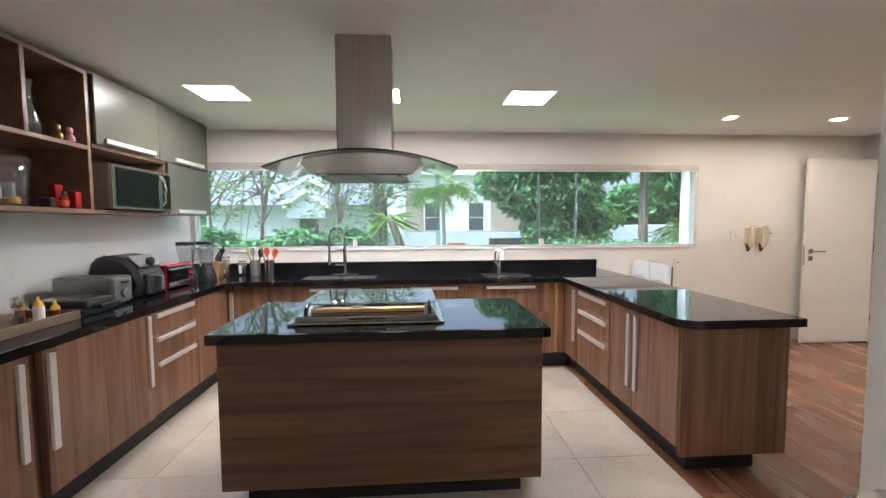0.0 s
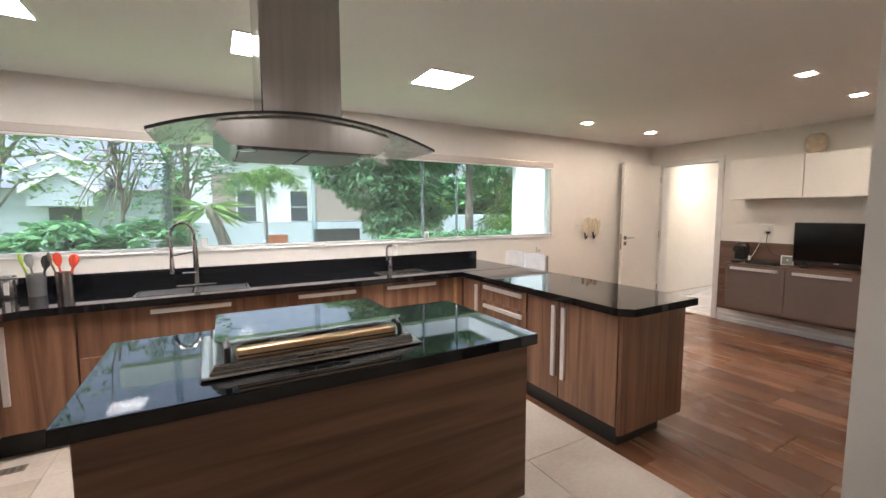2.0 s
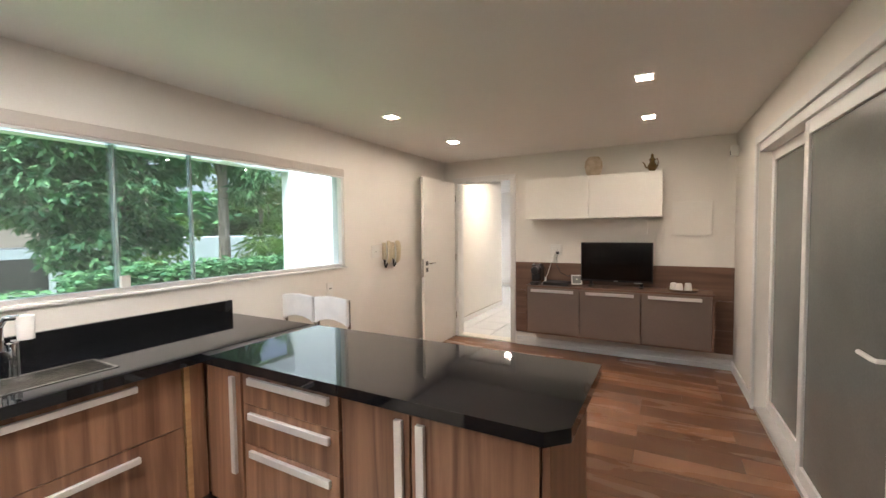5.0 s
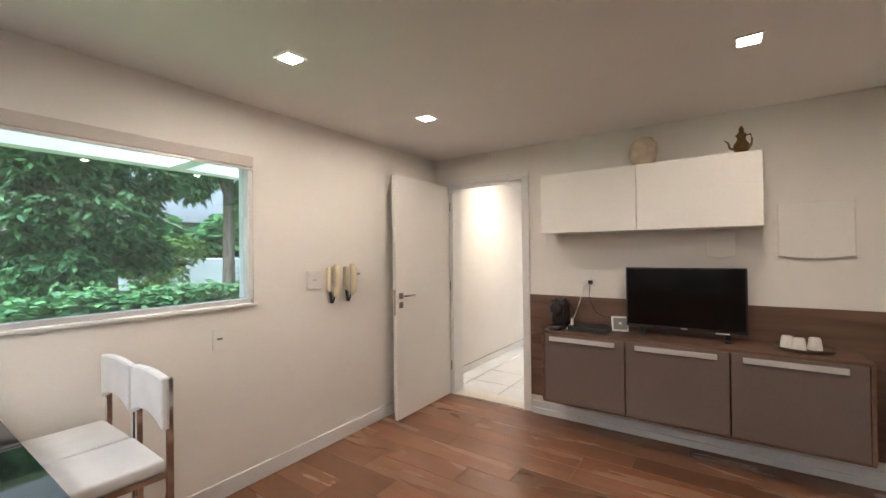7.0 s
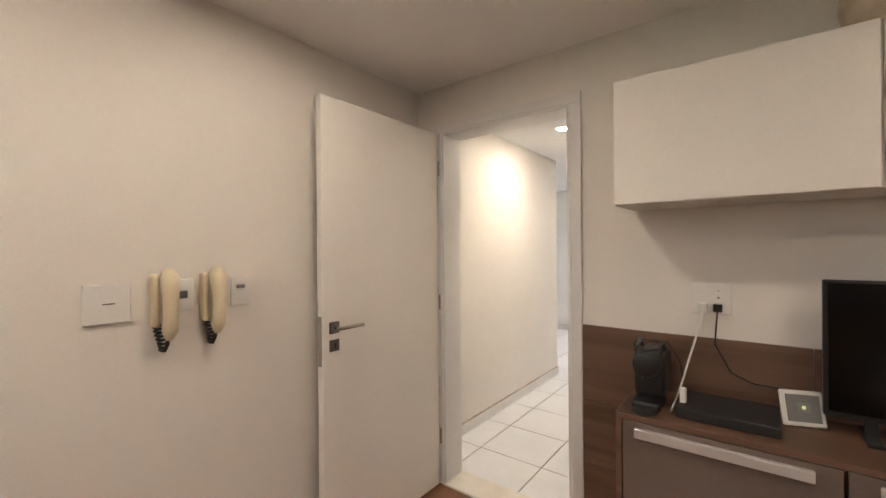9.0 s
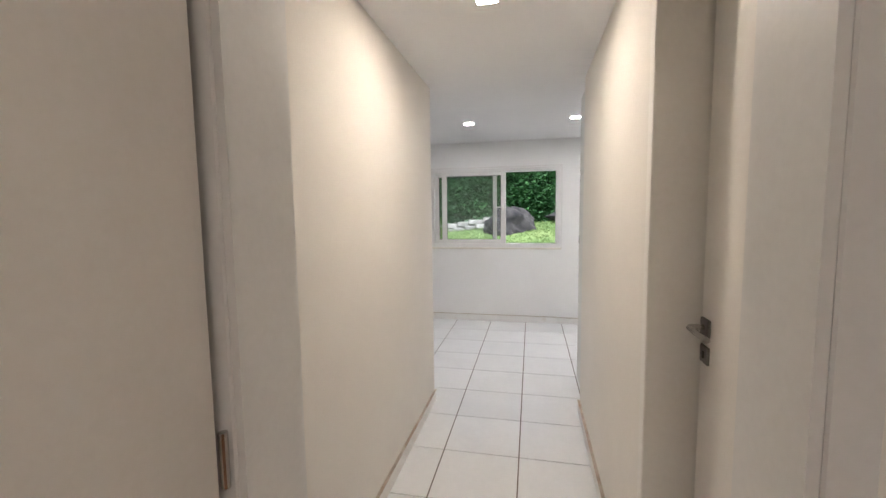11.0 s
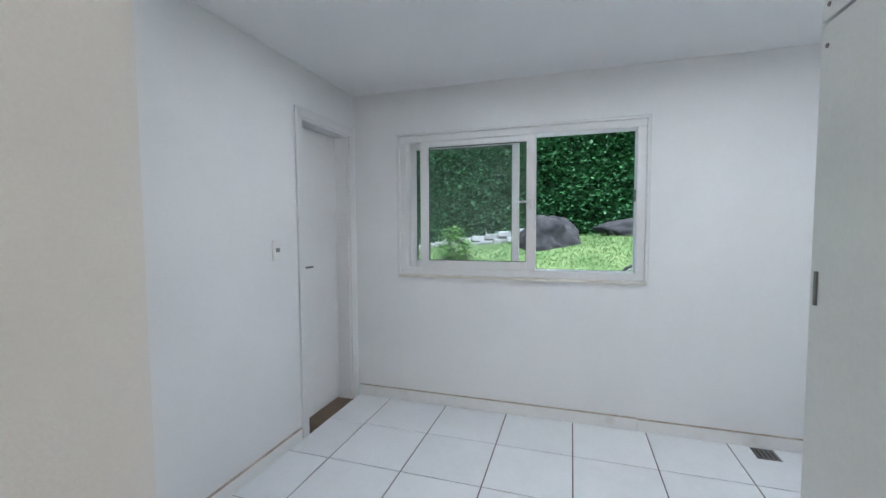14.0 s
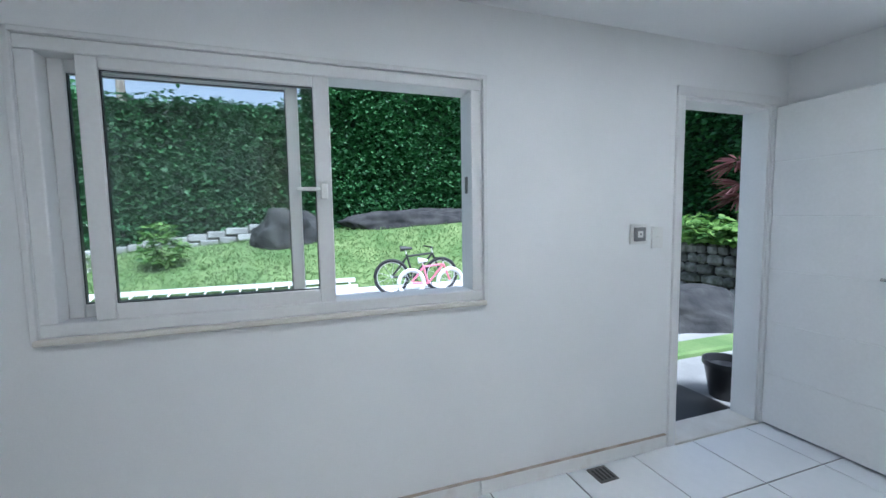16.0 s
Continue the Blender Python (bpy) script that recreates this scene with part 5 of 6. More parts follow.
part("power_cord", tube([(5.50, 3.50, zt + 0.04), (5.52, 3.55, zt + 0.09), (5.47, 3.57, zt + 0.20), (5.44, 3.55, zt + 0.23), (5.44, 3.44, zt + 0.23), (5.45, 3.40, zt + 0.16), (5.45, 3.39, zt + 0.10)], 0.004, 6), BLACK, t, smooth=True)
solo("set_top_box", box(5.27, 5.50, 3.10, 3.39, zt, zt + 0.035, 0.004), MATTB, "flat black set-top box on the cabinet", "set-top box")
al = thing("alarm_panel", (5.45, 3.04, zt), "white tilted alarm panel with a green mark", "alarm panel")
bm = box(-0.008, 0.008, -0.06, 0.06, 0, 0.115, 0.006, seg=2)
sc_ = box(-0.0105, -0.008, -0.047, 0.047, 0.014, 0.101, 0.001)
mk = box(-0.0125, -0.0105, -0.018, 0.018, 0.045, 0.075, 0.001)
ring = cyl((-0.0138, 0, 0.06), 0.006, 0.0015, 16, axis="x")
for name, b, m in (("case", bm, WHITEP), ("face", sc_, GREYP), ("button", mk, GREYM), ("green_mark", ring, GREENLED)):
    bmesh.ops.transform(b, matrix=Matrix.Translation((5.43, 3.035, zt + 0.003)) @ Matrix.Rotation(radians(20), 4, "Z") @ Matrix.Rotation(radians(18), 4, "Y"), verts=b.verts)
    part(name, b, m, al)
part("stand", box(5.44, 5.50, 3.0, 3.06, zt, zt + 0.006, 0.002), WHITEP, al)
so = plate("socket", XW, (3.305, 1.21), 0.135, 0.125, "white multiple socket with two plugs", axis="x", bars=(
    (-0.045, -0.005, 0.02, 0.04, WHITEP, "module", 0.003), (0.005, 0.045, 0.02, 0.04, WHITEP, "module", 0.003), (0.005, 0.045, -0.012, 0.012, WHITEP, "module", 0.003), (0.01, 0.04, -0.05, -0.02, WHITEP, "plug", 0.03), (-0.04, -0.01, -0.05, -0.02, BLACK, "plug", 0.035),
    (-0.03, -0.022, 0.028, 0.033, BLACK, "hole", 0.004), (-0.03, -0.022, 0.0, 0.006, BLACK, "hole", 0.004)))
solo("power_cable", tube([(5.535, 3.33, 1.175), (5.52, 3.335, 1.12), (5.51, 3.36, 1.02), (5.47, 3.385, 0.92), (5.40, 3.40, 0.85), (5.31, 3.41, 0.815)], 0.004, 6), WHITEP, "white power cable hanging from the socket", "cable", smooth=True)
solo("power_cable", tube([(5.53, 3.28, 1.175), (5.52, 3.285, 1.10), (5.53, 3.29, 1.03), (5.54, 3.24, 0.93), (5.54, 3.17, 0.90), (5.53, 3.09, 0.90), (5.47, 3.05, 0.87)], 0.0035, 6), BLACK, "black power cable hanging from the socket", "cable", smooth=True)
solo("charger_plug", box(5.33, 5.35, 3.365, 3.385, zt + 0.036, zt + 0.09, 0.003), WHITEP, "white loose charger plug", "plug")
vs = solo("round_vase", lathe((5.42, 2.855, 2.0425), [(0.05, 0), (0.08, 0.04), (0.097, 0.11), (0.09, 0.17), (0.06, 0.215), (0.055, 0.217), (0.02, 0.21)], 28), WICKER, "round pale ochre ceramic vase on the wall cabinet", "vase", smooth=True, at=(5.42, 2.855, 2.0425))
ew = thing("coffee_ewer", (5.42, 2.27, 2.0425), "old brass coffee pot with a curved spout", "coffee pot")
part("body", lathe((5.42, 2.27, 2.0425), [(0.04, 0), (0.042, 0.008), (0.028, 0.02), (0.048, 0.05), (0.046, 0.075), (0.026, 0.105), (0.024, 0.125), (0.034, 0.14), (0.02, 0.152), (0.012, 0.17), (0.016, 0.178), (0.004, 0.20)], 22), GOLD, ew, smooth=True)
part("spout", tube([(5.42, 2.315, 2.095), (5.42, 2.333, 2.105), (5.42, 2.342, 2.14), (5.42, 2.362, 2.16)], 0.009, 8, taper=0.5), GOLD, ew, smooth=True)
part("handle", tube([(5.42, 2.25, 2.175), (5.42, 2.222, 2.185), (5.42, 2.213, 2.15), (5.42, 2.22, 2.11), (5.42, 2.23, 2.095)], 0.006), GOLD, ew, smooth=True)
tr = thing("round_tray", (5.42, 1.98, zt), "round wooden tray with white coffee cups", "tray")
part("dish", lathe((5.41, 1.98, zt), [(0.135, 0), (0.15, 0.02), (0.145, 0.022), (0.13, 0.006)], 32), BROWNS, tr, smooth=True)
for x, y in ((5.40, 2.06), (5.35, 2.01), (5.41, 1.93)):
    c = thing("coffee_cup", (x, y, zt + 0.0065), "white coffee cup upside down on the tray", "cup", "cups on the tray")
    part("bowl", lathe((x, y, zt + 0.0065), [(0.036, 0), (0.035, 0.02), (0.029, 0.066), (0.024, 0.074), (0.018, 0.075)], 20), WHITEL, c, smooth=True)
    part("handle", tube([(x - 0.03, y + 0.005, zt + 0.045), (x - 0.05, y + 0.008, zt + 0.04), (x - 0.05, y + 0.008, zt + 0.022), (x - 0.03, y + 0.005, zt + 0.016)], 0.004, 6), WHITEL, c, smooth=True)


def curved_cover(y0, y1, z0, z1, label):
    t = thing("cover_box", (XW, (y0 + y1) / 2, z0), label, "cover box")
    n = 8
    low = [(y0 + (y1 - y0) * i / n, z0 - 0.018 * math.sin(math.pi * i / n)) for i in range(n + 1)]
    part("cover", prism(low + [(y1, z1), (y0, z1)], XW - 0.03, XW - 0.0005, "x", bev=0.002), WHITEL, t)


curved_cover(1.72, 2.08, 1.385, 1.73, "large white fuse box cover on the wall")
curved_cover(2.31, 2.48, 1.39, 1.55, "small white cover box on the wall")
t = thing("motion_detector", (5.36, 1.55, 2.2), "small white alarm sensor high on the wall", "sensor")
part("case", box(5.33, 5.39, 1.535, 1.60, 2.13, 2.24, 0.012, seg=2), WHITEP, t)
part("bracket", box(5.35, 5.37, 1.52, 1.536, 2.17, 2.20), WHITEP, t)
part("lens", box(5.34, 5.38, 1.60, 1.603, 2.15, 2.19, 0.001), GREYP, t)


# ---- chairs at the peninsula ----
def chair(c):
    x, y = c
    t = thing("bar_chair", (x, y, 0), "white leather bar chair with chrome legs at the peninsula", "bar chair", "chairs at the peninsula")
    hw = 0.165
    part("seat", box(x - 0.39, x - 0.015, y - hw, y + hw, 0.622, 0.672, 0.012, seg=3), LEATHER, t, smooth=True)
    back = [(y - hw + 2 * hw * i / 8, 0.775 + 0.045 * math.sin(math.pi * i / 8) ** 0.7) for i in range(9)]
    part("backrest", prism(back + [(y + hw - 2 * hw * i / 8, 0.975 + 0.012 * math.sin(math.pi * i / 8)) for i in range(9)], x - 0.028, x + 0.004, "x", bev=0.006), LEATHER, t)
    for s in (-1, 1):
        yy = y + s * (hw - 0.008)
        part("back_leg", box(x - 0.012, x + 0.014, yy - 0.008, yy + 0.008, 0, 0.97, 0.003), CHROME, t, "flat chrome leg")
        part("front_leg", box(x - 0.39, x - 0.364, yy - 0.008, yy + 0.008, 0, 0.6215, 0.003), CHROME, t, "flat chrome leg")
        part("seat_rail", box(x - 0.364, x - 0.012, yy - 0.007, yy + 0.007, 0.599, 0.6215), CHROME, t)
        part("foot_rail", box(x - 0.364, x - 0.012, yy - 0.006, yy + 0.006, 0.18, 0.2), CHROME, t)
    part("foot_bar", box(x - 0.385, x - 0.37, y - hw + 0.016, y + hw - 0.016, 0.18, 0.2), CHROME, t)
    return t


c1 = chair((2.79, 4.63))
c2 = copy_thing(c1, pose(2.79, 4.285, 0, 0, 0, -1.5))

# ---- laundry ----
cb = thing("tall_cupboard", (8.34, 3.5, 0), "tall white built-in cupboard with worn door edges", "cupboard")
part("body", box(8.055, 8.60, 3.225, 3.785, 0.05, 2.384), WHITEL, cb)
part("plinth", box(8.06, 8.59, 3.23, 3.76, 0, 0.05), TRIM, cb)
part("lower_door", box(8.07, 8.598, 3.786, 3.804, 0.055, 1.765, 0.001), CUPB, cb)
part("upper_door", box(8.07, 8.598, 3.786, 3.804, 1.772, 2.382, 0.001), CUPB, cb)
for x in (8.085, 8.575):
    for z in (1.72, 1.80):
        part("screw", cyl((x, 3.804, z), 0.005, 0.002, 8, axis="y"), NICKEL, cb, "rusty screw")
    part("hinge", box(x - 0.004, x + 0.004, 3.804, 3.808, 1.20, 1.27), NICKEL, cb, "dark hinge")
plate("switch", 5.93, (9.52, 1.23), 0.075, 0.12, "white switch plate beside the door", bars=((-0.016, 0.016, -0.012, 0.012, GREYP, "button", 0.003),))
LE = 10.4495
plate("thermostat", LE, (2.88, 1.293), 0.115, 0.11, "grey square control unit on the wall", axis="x", bars=((-0.04, 0.04, -0.038, 0.038, GREYM, "face", 0.01), (-0.018, 0.018, -0.018, 0.018, WHITEP, "button", 0.014), (-0.006, 0.006, -0.006, 0.006, GREYP, "mark", 0.0155)))
plate("switch", LE, (2.745, 1.27), 0.08, 0.12, "white switch plate beside the outer door", axis="x", bars=((-0.02, 0.02, -0.008, 0.008, WHITEP, "button", 0.004),))
dr = thing("floor_drain", (10.36, 3.17, 0), "square steel floor drain in the tiles", "drain")
part("plate", box(10.30, 10.42, 3.11, 3.23, 0.0005, 0.004), NICKEL, dr)
for i in range(4):
    part("slot", box(10.315, 10.405, 3.125 + i * 0.025, 3.137 + i * 0.025, 0.004, 0.0048), BLACK, dr)
dr = thing("floor_drain", (-1.33, 4.02, 0), "dark rectangular floor vent in the tiles", "drain")
part("plate", box(-1.39, -1.25, 3.985, 4.055, 0.0005, 0.004), BROWNS, dr)
for i in range(4):
    part("slot", box(-1.38 + i * 0.033, -1.36 + i * 0.033, 3.995, 4.045, 0.004, 0.0048), BLACK, dr)

# bin beside the return wall
bn = thing("waste_bin", (1.45, 1.16, 0), "steel waste bin with a black rim beside the wall", "waste bin")
part("body", cyl((1.45, 1.16, 0.02), 0.14, 0.66, 28, bev=0.004), STEELB, bn, smooth=True)
part("base_ring", cyl((1.45, 1.16, 0), 0.143, 0.02, 28), BLACK, bn, "black base ring")
part("rim", cyl((1.45, 1.16, 0.68), 0.145, 0.035, 28, bev=0.006), BLACK, bn, "black plastic rim", True)
part("lid", lathe((1.45, 1.16, 0.715), [(0.135, 0), (0.12, 0.02), (0.06, 0.035), (0.01, 0.04)], 28), STEELB, bn, smooth=True)

# ---- gardens and what stands in them ----
def leaves(name, spots, per, size, width, material, parent, droop=0.5, seed=1, normal=None, flat=0.0):
    """Clusters of leaves at spots: each cluster is a spray of folded leaves."""
    rng = np.random.default_rng(seed)
    P = np.repeat(np.asarray(spots, float), per, axis=0)
    n = len(P)
    a = rng.uniform(0, 2 * math.pi, n)
    d = np.stack([np.cos(a), np.sin(a), rng.uniform(-droop, 0.45, n) - droop * 0.3], 1)
    if normal is not None:
        d = d * (1 - flat) + flat * np.asarray(normal, float) * 0.6 + rng.normal(0, 0.25, (n, 3))
    d /= np.linalg.norm(d, axis=1)[:, None]
    side = np.cross(d, rng.normal(0, 0.4, (n, 3)) + np.array([0, 0, 1.0]))
    side /= np.linalg.norm(side, axis=1)[:, None] + 1e-9
    up = np.cross(side, d)
    L = size * rng.uniform(0.6, 1.25, n)[:, None]
    W = L * width
    base = P + d * L * 0.15
    v = np.stack([base, base + d * L * 0.45 + side * W - up * W * 0.3, base + d * L - up * L * 0.18, base + d * L * 0.45 - side * W - up * W * 0.3], 1).reshape(-1, 3)
    o = np.array(ORIGIN[parent.name]) if parent is not None else np.zeros(3)
    idx = np.arange(n)[:, None] * 4
    f = np.concatenate([idx + np.array([[0, 1, 2]]), idx + np.array([[0, 2, 3]])]).tolist()
    me = bpy.data.meshes.new(name)
    me.from_pydata((v - o).tolist(), [], f)
    me.materials.append(material)
    ob = new(name, me)
    if parent is not None:
        ob.parent = parent
        ORIGIN[ob.name] = Vector(o)
    return tagged(ob, kind="stuff")


def blob_spots(balls, n, seed):
    """Points near the surfaces of several balls (x, y, z, r)."""
    rng = np.random.default_rng(seed)
    B = np.asarray(balls, float)
    k = rng.choice(len(B), n, p=B[:, 3] ** 2 / (B[:, 3] ** 2).sum())
    d = rng.normal(0, 1, (n, 3))
    d /= np.linalg.norm(d, axis=1)[:, None]
    r = B[k, 3] * rng.uniform(0.45, 1.0, n) ** 0.5
    return B[k, :3] + d * r[:, None] * np.array([1, 1, 0.8])


def tree(label, x, y, z0, trunk, top, balls, n, per, size, width, material, seed, droop=0.5, limbs=6):
    t = thing("tree", (x, y, z0), label, "tree")
    rng = random.Random(seed)
    mid = (x + rng.uniform(-0.15, 0.15), y, (z0 + top) / 2)
    part("trunk", tube([(x, y, z0 - 0.2), (x + 0.03, y, z0 + 0.3), mid, (x + rng.uniform(-0.3, 0.3), y, top)], trunk, 10, taper=0.45), BARK, t, smooth=True)
    for i in range(limbs):
        b = balls[i % len(balls)]
        s = Vector(mid).lerp(Vector((x, y, top)), rng.uniform(-0.2, 0.9))
        e = Vector(b[:3])
        if i >= len(balls):
            e += Vector((rng.uniform(-1, 1), rng.uniform(-1, 1), rng.uniform(-0.6, 1))) * b[3]
        part("limb", tube([s, s.lerp(e, 0.5) + Vector((rng.uniform(-0.3, 0.3), rng.uniform(-0.3, 0.3), 0.25)), e], trunk * 0.4, 6, taper=0.3), BARK, t, smooth=True)
    leaves("crown", blob_spots(balls, n, seed), per, size, width, material, t, droop, seed)
    return t


def ground_sheet():
    """One sheet to the horizon; it falls away behind the kitchen and rises to the hedge behind the laundry."""
    bm = bmesh.new()
    xs = [-600, -120, -40, -20, -10, -5, 0, 3, 6, 8, 10.7, 11.6, 12.5, 13.5, 14.5, 15.5, 16.2, 17.2, 17.9, 18.7, 19.5, 20.5, 21.5, 24, 40, 120, 600]
    ys = [-600, -120, -30, -14, -8, -6, -4, -3, -2, -1, 0, 1, 2, 3, 4, 5, 6, 7, 8, 9, 10, 11, 12.5, 14, 17, 20, 24, 30, 40, 80, 200, 600]
    def z(x, y):
        north = -0.35 - 0.9 * min(1, max(0, (y - 7) / 16))
        if x < 10.7:
            return north if y > 3 else -0.35
        f = min(1, max(0, (x - 17.1) / 3.6))
        e = -0.22 + 1.4 * f * (1.0 - 0.055 * max(-2, min(8, y - 2)))
        return e if y < 10 else min(e, north + 0.3)
    grid = [[bm.verts.new((x, y, z(x, y) + 0.04 * noise.noise(Vector((x * 0.7, y * 0.7, 0))) * (17.2 < x < 24))) for y in ys] for x in xs]
    for i in range(len(xs) - 1):
        for j in range(len(ys) - 1):
            bm.faces.new((grid[i][j], grid[i + 1][j], grid[i + 1][j + 1], grid[i][j + 1]))
    return bm


solo("ground", ground_sheet(), LAWN, "uneven green lawn around the house", "ground", kind="structure", smooth=True, auto=False)
solo("pavement", box(10.62, 17.25, -2.2, 12.0, -0.5, -0.12), CONC, "pale concrete yard beside the laundry", "pavement", kind="structure")
solo("pavement_edge", box(16.9, 17.32, 0.8, 12.0, -0.3, -0.08, 0.01), RENDERW, "white kerb strip along the lawn", "kerb", kind="structure")

# porch wall and beam outside the kitchen window
solo("porch_wall", box(5.58, 5.76, 5.09, 8.15, -0.6, 3.0), RENDERW, "white rendered outer wall beside the window", "wall", kind="structure")
pb = thing("porch_roof", (3, 8, 2.5), "white porch beams above the terrace", "porch roof", kind="structure")
part("beam", box(-1.5, 5.579, 7.95, 8.15, 2.52, 2.80), RENDERW, pb)
part("cross_beam", box(4.3, 4.48, 5.02, 7.949, 2.52, 2.80), RENDERW, pb)

# trees north
tree("large tree with dense dark drooping leaves", 5.0, 12.2, -0.7, 0.15, 4.2, [(2.75, 12, 2.65, 0.7), (3.6, 12, 2.3, 0.95), (4.6, 11.8, 2.3, 1.0), (4.0, 11.7, 3.4, 1.1), (5.2, 11.9, 3.1, 0.9), (4.1, 11.8, 1.25, 0.75), (3.4, 11.8, 4.5, 1.1), (5.0, 12, 4.3, 1.1), (5.5, 12.2, 1.5, 0.5)], 6200, 7, 0.19, 0.18, LEAF, 3, 0.8, 14)
tree("tall trunk with hanging ferns and climbers", 7.9, 13.5, -0.7, 0.21, 7.0, [(7.9, 13.4, 4.6, 0.9), (8.6, 13.2, 3.3, 0.6), (8.45, 13.2, 2.7, 0.4), (7.2, 13.5, 4.1, 0.8), (7.0, 13.7, 3.3, 0.5)], 900, 7, 0.30, 0.1, LEAF, 5, 1.5)
tree("light green garden tree behind the hedge", 10.6, 15.5, -0.7, 0.12, 4.0, [(10.2, 15.5, 3.2, 1.2), (11.6, 15.2, 3.6, 1.4), (9.6, 16, 4.4, 1.2), (10.8, 15.2, 1.3, 0.8), (13, 16, 2.5, 1.6)], 1900, 6, 0.22, 0.16, LEAFL, 6, 0.5)
tree("small light green tree between the trunks", 6.6, 14.6, -0.7, 0.07, 2.6, [(6.6, 14.6, 1.0, 0.7), (7.2, 14.4, 1.6, 0.5), (5.9, 14.8, 1.5, 0.6)], 420, 6, 0.2, 0.18, LEAFL, 7, 0.6)
for i, (x, y, m) in enumerate(((-4.2, 12.5, LEAFL), (-6.2, 14, LEAFL), (-2.6, 15.5, LEAFL), (-7.8, 12, LEAFL), (-1.0, 16.5, LEAF))):
    tree("slender light tree with thin bare branches", x, y, -0.7, 0.075, 4.6, [(x + 0.3, y, 3.4, 1.2), (x - 0.9, y, 2.2, 0.9), (x + 1.0, y, 2.6, 0.9), (x, y, 4.6, 1.3), (x - 0.4, y - 0.3, 1.0, 0.8)], 330 if i < 4 else 700, 5, 0.15, 0.22, m, 20 + i, 0.4, 30)
for i, (x, y) in enumerate(((-3.2, 10.8), (-2.0, 11.5), (-5.4, 11.2))):
    b = thing("shrub", (x, y, -0.6), "leafy garden shrub below the window", "shrub")
    leaves("foliage", blob_spots([(x, y, 0.2, 0.8), (x + 0.5, y, 0.8, 0.7), (x - 0.5, y, 0.6, 0.6)], 700, 40 + i), 6, 0.2, 0.25, LEAF, b, 0.5, 50 + i)
tk = thing("tree_stump", (0.02, 11.0, -0.7), "leaning dead tree trunk with moss", "tree stump")
part("trunk", tube([(0.03, 11.0, -0.8), (0.02, 11.0, 0.4), (-0.05, 11.02, 0.75), (-0.16, 11.0, 1.1), (-0.25, 11.0, 1.35), (-0.34, 11.0, 1.62)], 0.16, 10, taper=0.5), BARK, tk, smooth=True)
leaves("fronds", [(-0.34, 11.0, 1.6), (-0.3, 11.0, 1.5)], 26, 0.75, 0.07, LEAFL, tk, 0.4, 71)


def palm(x, y, z0, top, seed, label):
    t = thing("palm", (x, y, z0), label, "palm")
    part("trunk", tube([(x, y, z0 - 0.2), (x + 0.05, y, (z0 + top) / 2), (x, y, top)], 0.11, 10, taper=0.7), CONC, t, smooth=True)
    rng = random.Random(seed)
    for k in range(10):
        a, rise = k * 2 * math.pi / 10 + rng.uniform(-0.2, 0.2), rng.uniform(0.2, 1.1)
        pts = [Vector((x + 1.7 * s * math.cos(a), y + 1.7 * s * math.sin(a), top + rise * math.sin(s * 2.2) - 0.9 * s * s)) for s in [i / 7 for i in range(8)]]
        fr = part("frond_stem", tube(pts, 0.014, 5, taper=0.4), LEAFL, t)
        sp = [p.lerp(q, f) for p, q in zip(pts[1:], pts[2:]) for f in (0, 0.2, 0.4, 0.6, 0.8)]
        leaves("frond", [tuple(s) for s in sp], 5, 0.42, 0.05, LEAFL, fr, 0.9, seed + k)


palm(1.66, 20.0, -0.9, 2.75, 3, "slim garden palm with feathery fronds")
palm(9.6, 12.6, -0.6, 0.9, 9, "small feathery palm beside the porch")
hg = thing("low_hedge", (3, 13, -0.8), "low clipped hedge at the foot of the garden", "hedge")
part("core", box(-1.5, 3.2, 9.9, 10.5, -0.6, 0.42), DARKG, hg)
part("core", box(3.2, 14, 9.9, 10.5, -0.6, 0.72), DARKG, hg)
rg = np.random.default_rng(8)
hx = rg.uniform(-1.6, 14, 6000)
ht = np.where(hx < 3.2, 0.42, 0.72)
leaves("foliage", np.stack([hx, rg.uniform(9.75, 10.6, 6000), ht + rg.normal(0, 0.09, 6000)], 1), 5, 0.13, 0.3, LEAF, hg, 0.3, 8)
leaves("side_foliage", np.stack([hx, rg.uniform(9.7, 9.95, 6000), -0.4 + (ht + 0.45) * rg.uniform(0, 1, 6000)], 1), 4, 0.13, 0.3, LEAF, hg, 0.3, 9)
far = thing("tree_row", (0, 42, -1), "row of tall trees closing the view", "tree row")
fb = [(x + rg.uniform(-1, 1), 40 + rg.uniform(-2, 2), rg.uniform(0.5, 4.5), rg.uniform(1.6, 2.8)) for x in range(-46, 60, 2)]
leaves("foliage", blob_spots(fb, 9000, 12), 3, 0.9, 0.45, LEAF, far, 0.5, 12)
part("core", box(-48, 62, 43, 44, -2, 4.5), DARKG, far)


# white neighbouring house
hs = thing("white_house", (3, 27, -1), "white modern house with a garage across the garden", "house")
FY = 26.0
part("wall", box(-1.4, 9.8, FY, FY + 8, 0.9, 4.4), RENDERW, hs)
part("roof_slab", box(-1.7, 10.1, FY - 0.35, FY + 8.3, 4.4, 4.75, 0.02), RENDERW, hs)
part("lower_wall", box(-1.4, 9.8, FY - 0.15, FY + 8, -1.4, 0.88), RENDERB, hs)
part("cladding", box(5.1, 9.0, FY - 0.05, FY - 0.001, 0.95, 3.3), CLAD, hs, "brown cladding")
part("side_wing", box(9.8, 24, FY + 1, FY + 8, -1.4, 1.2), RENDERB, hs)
part("pier", box(-0.25, 0.85, FY - 0.06, FY - 0.001, -1.2, 3.6), CLAD, hs, "grey brown pier")
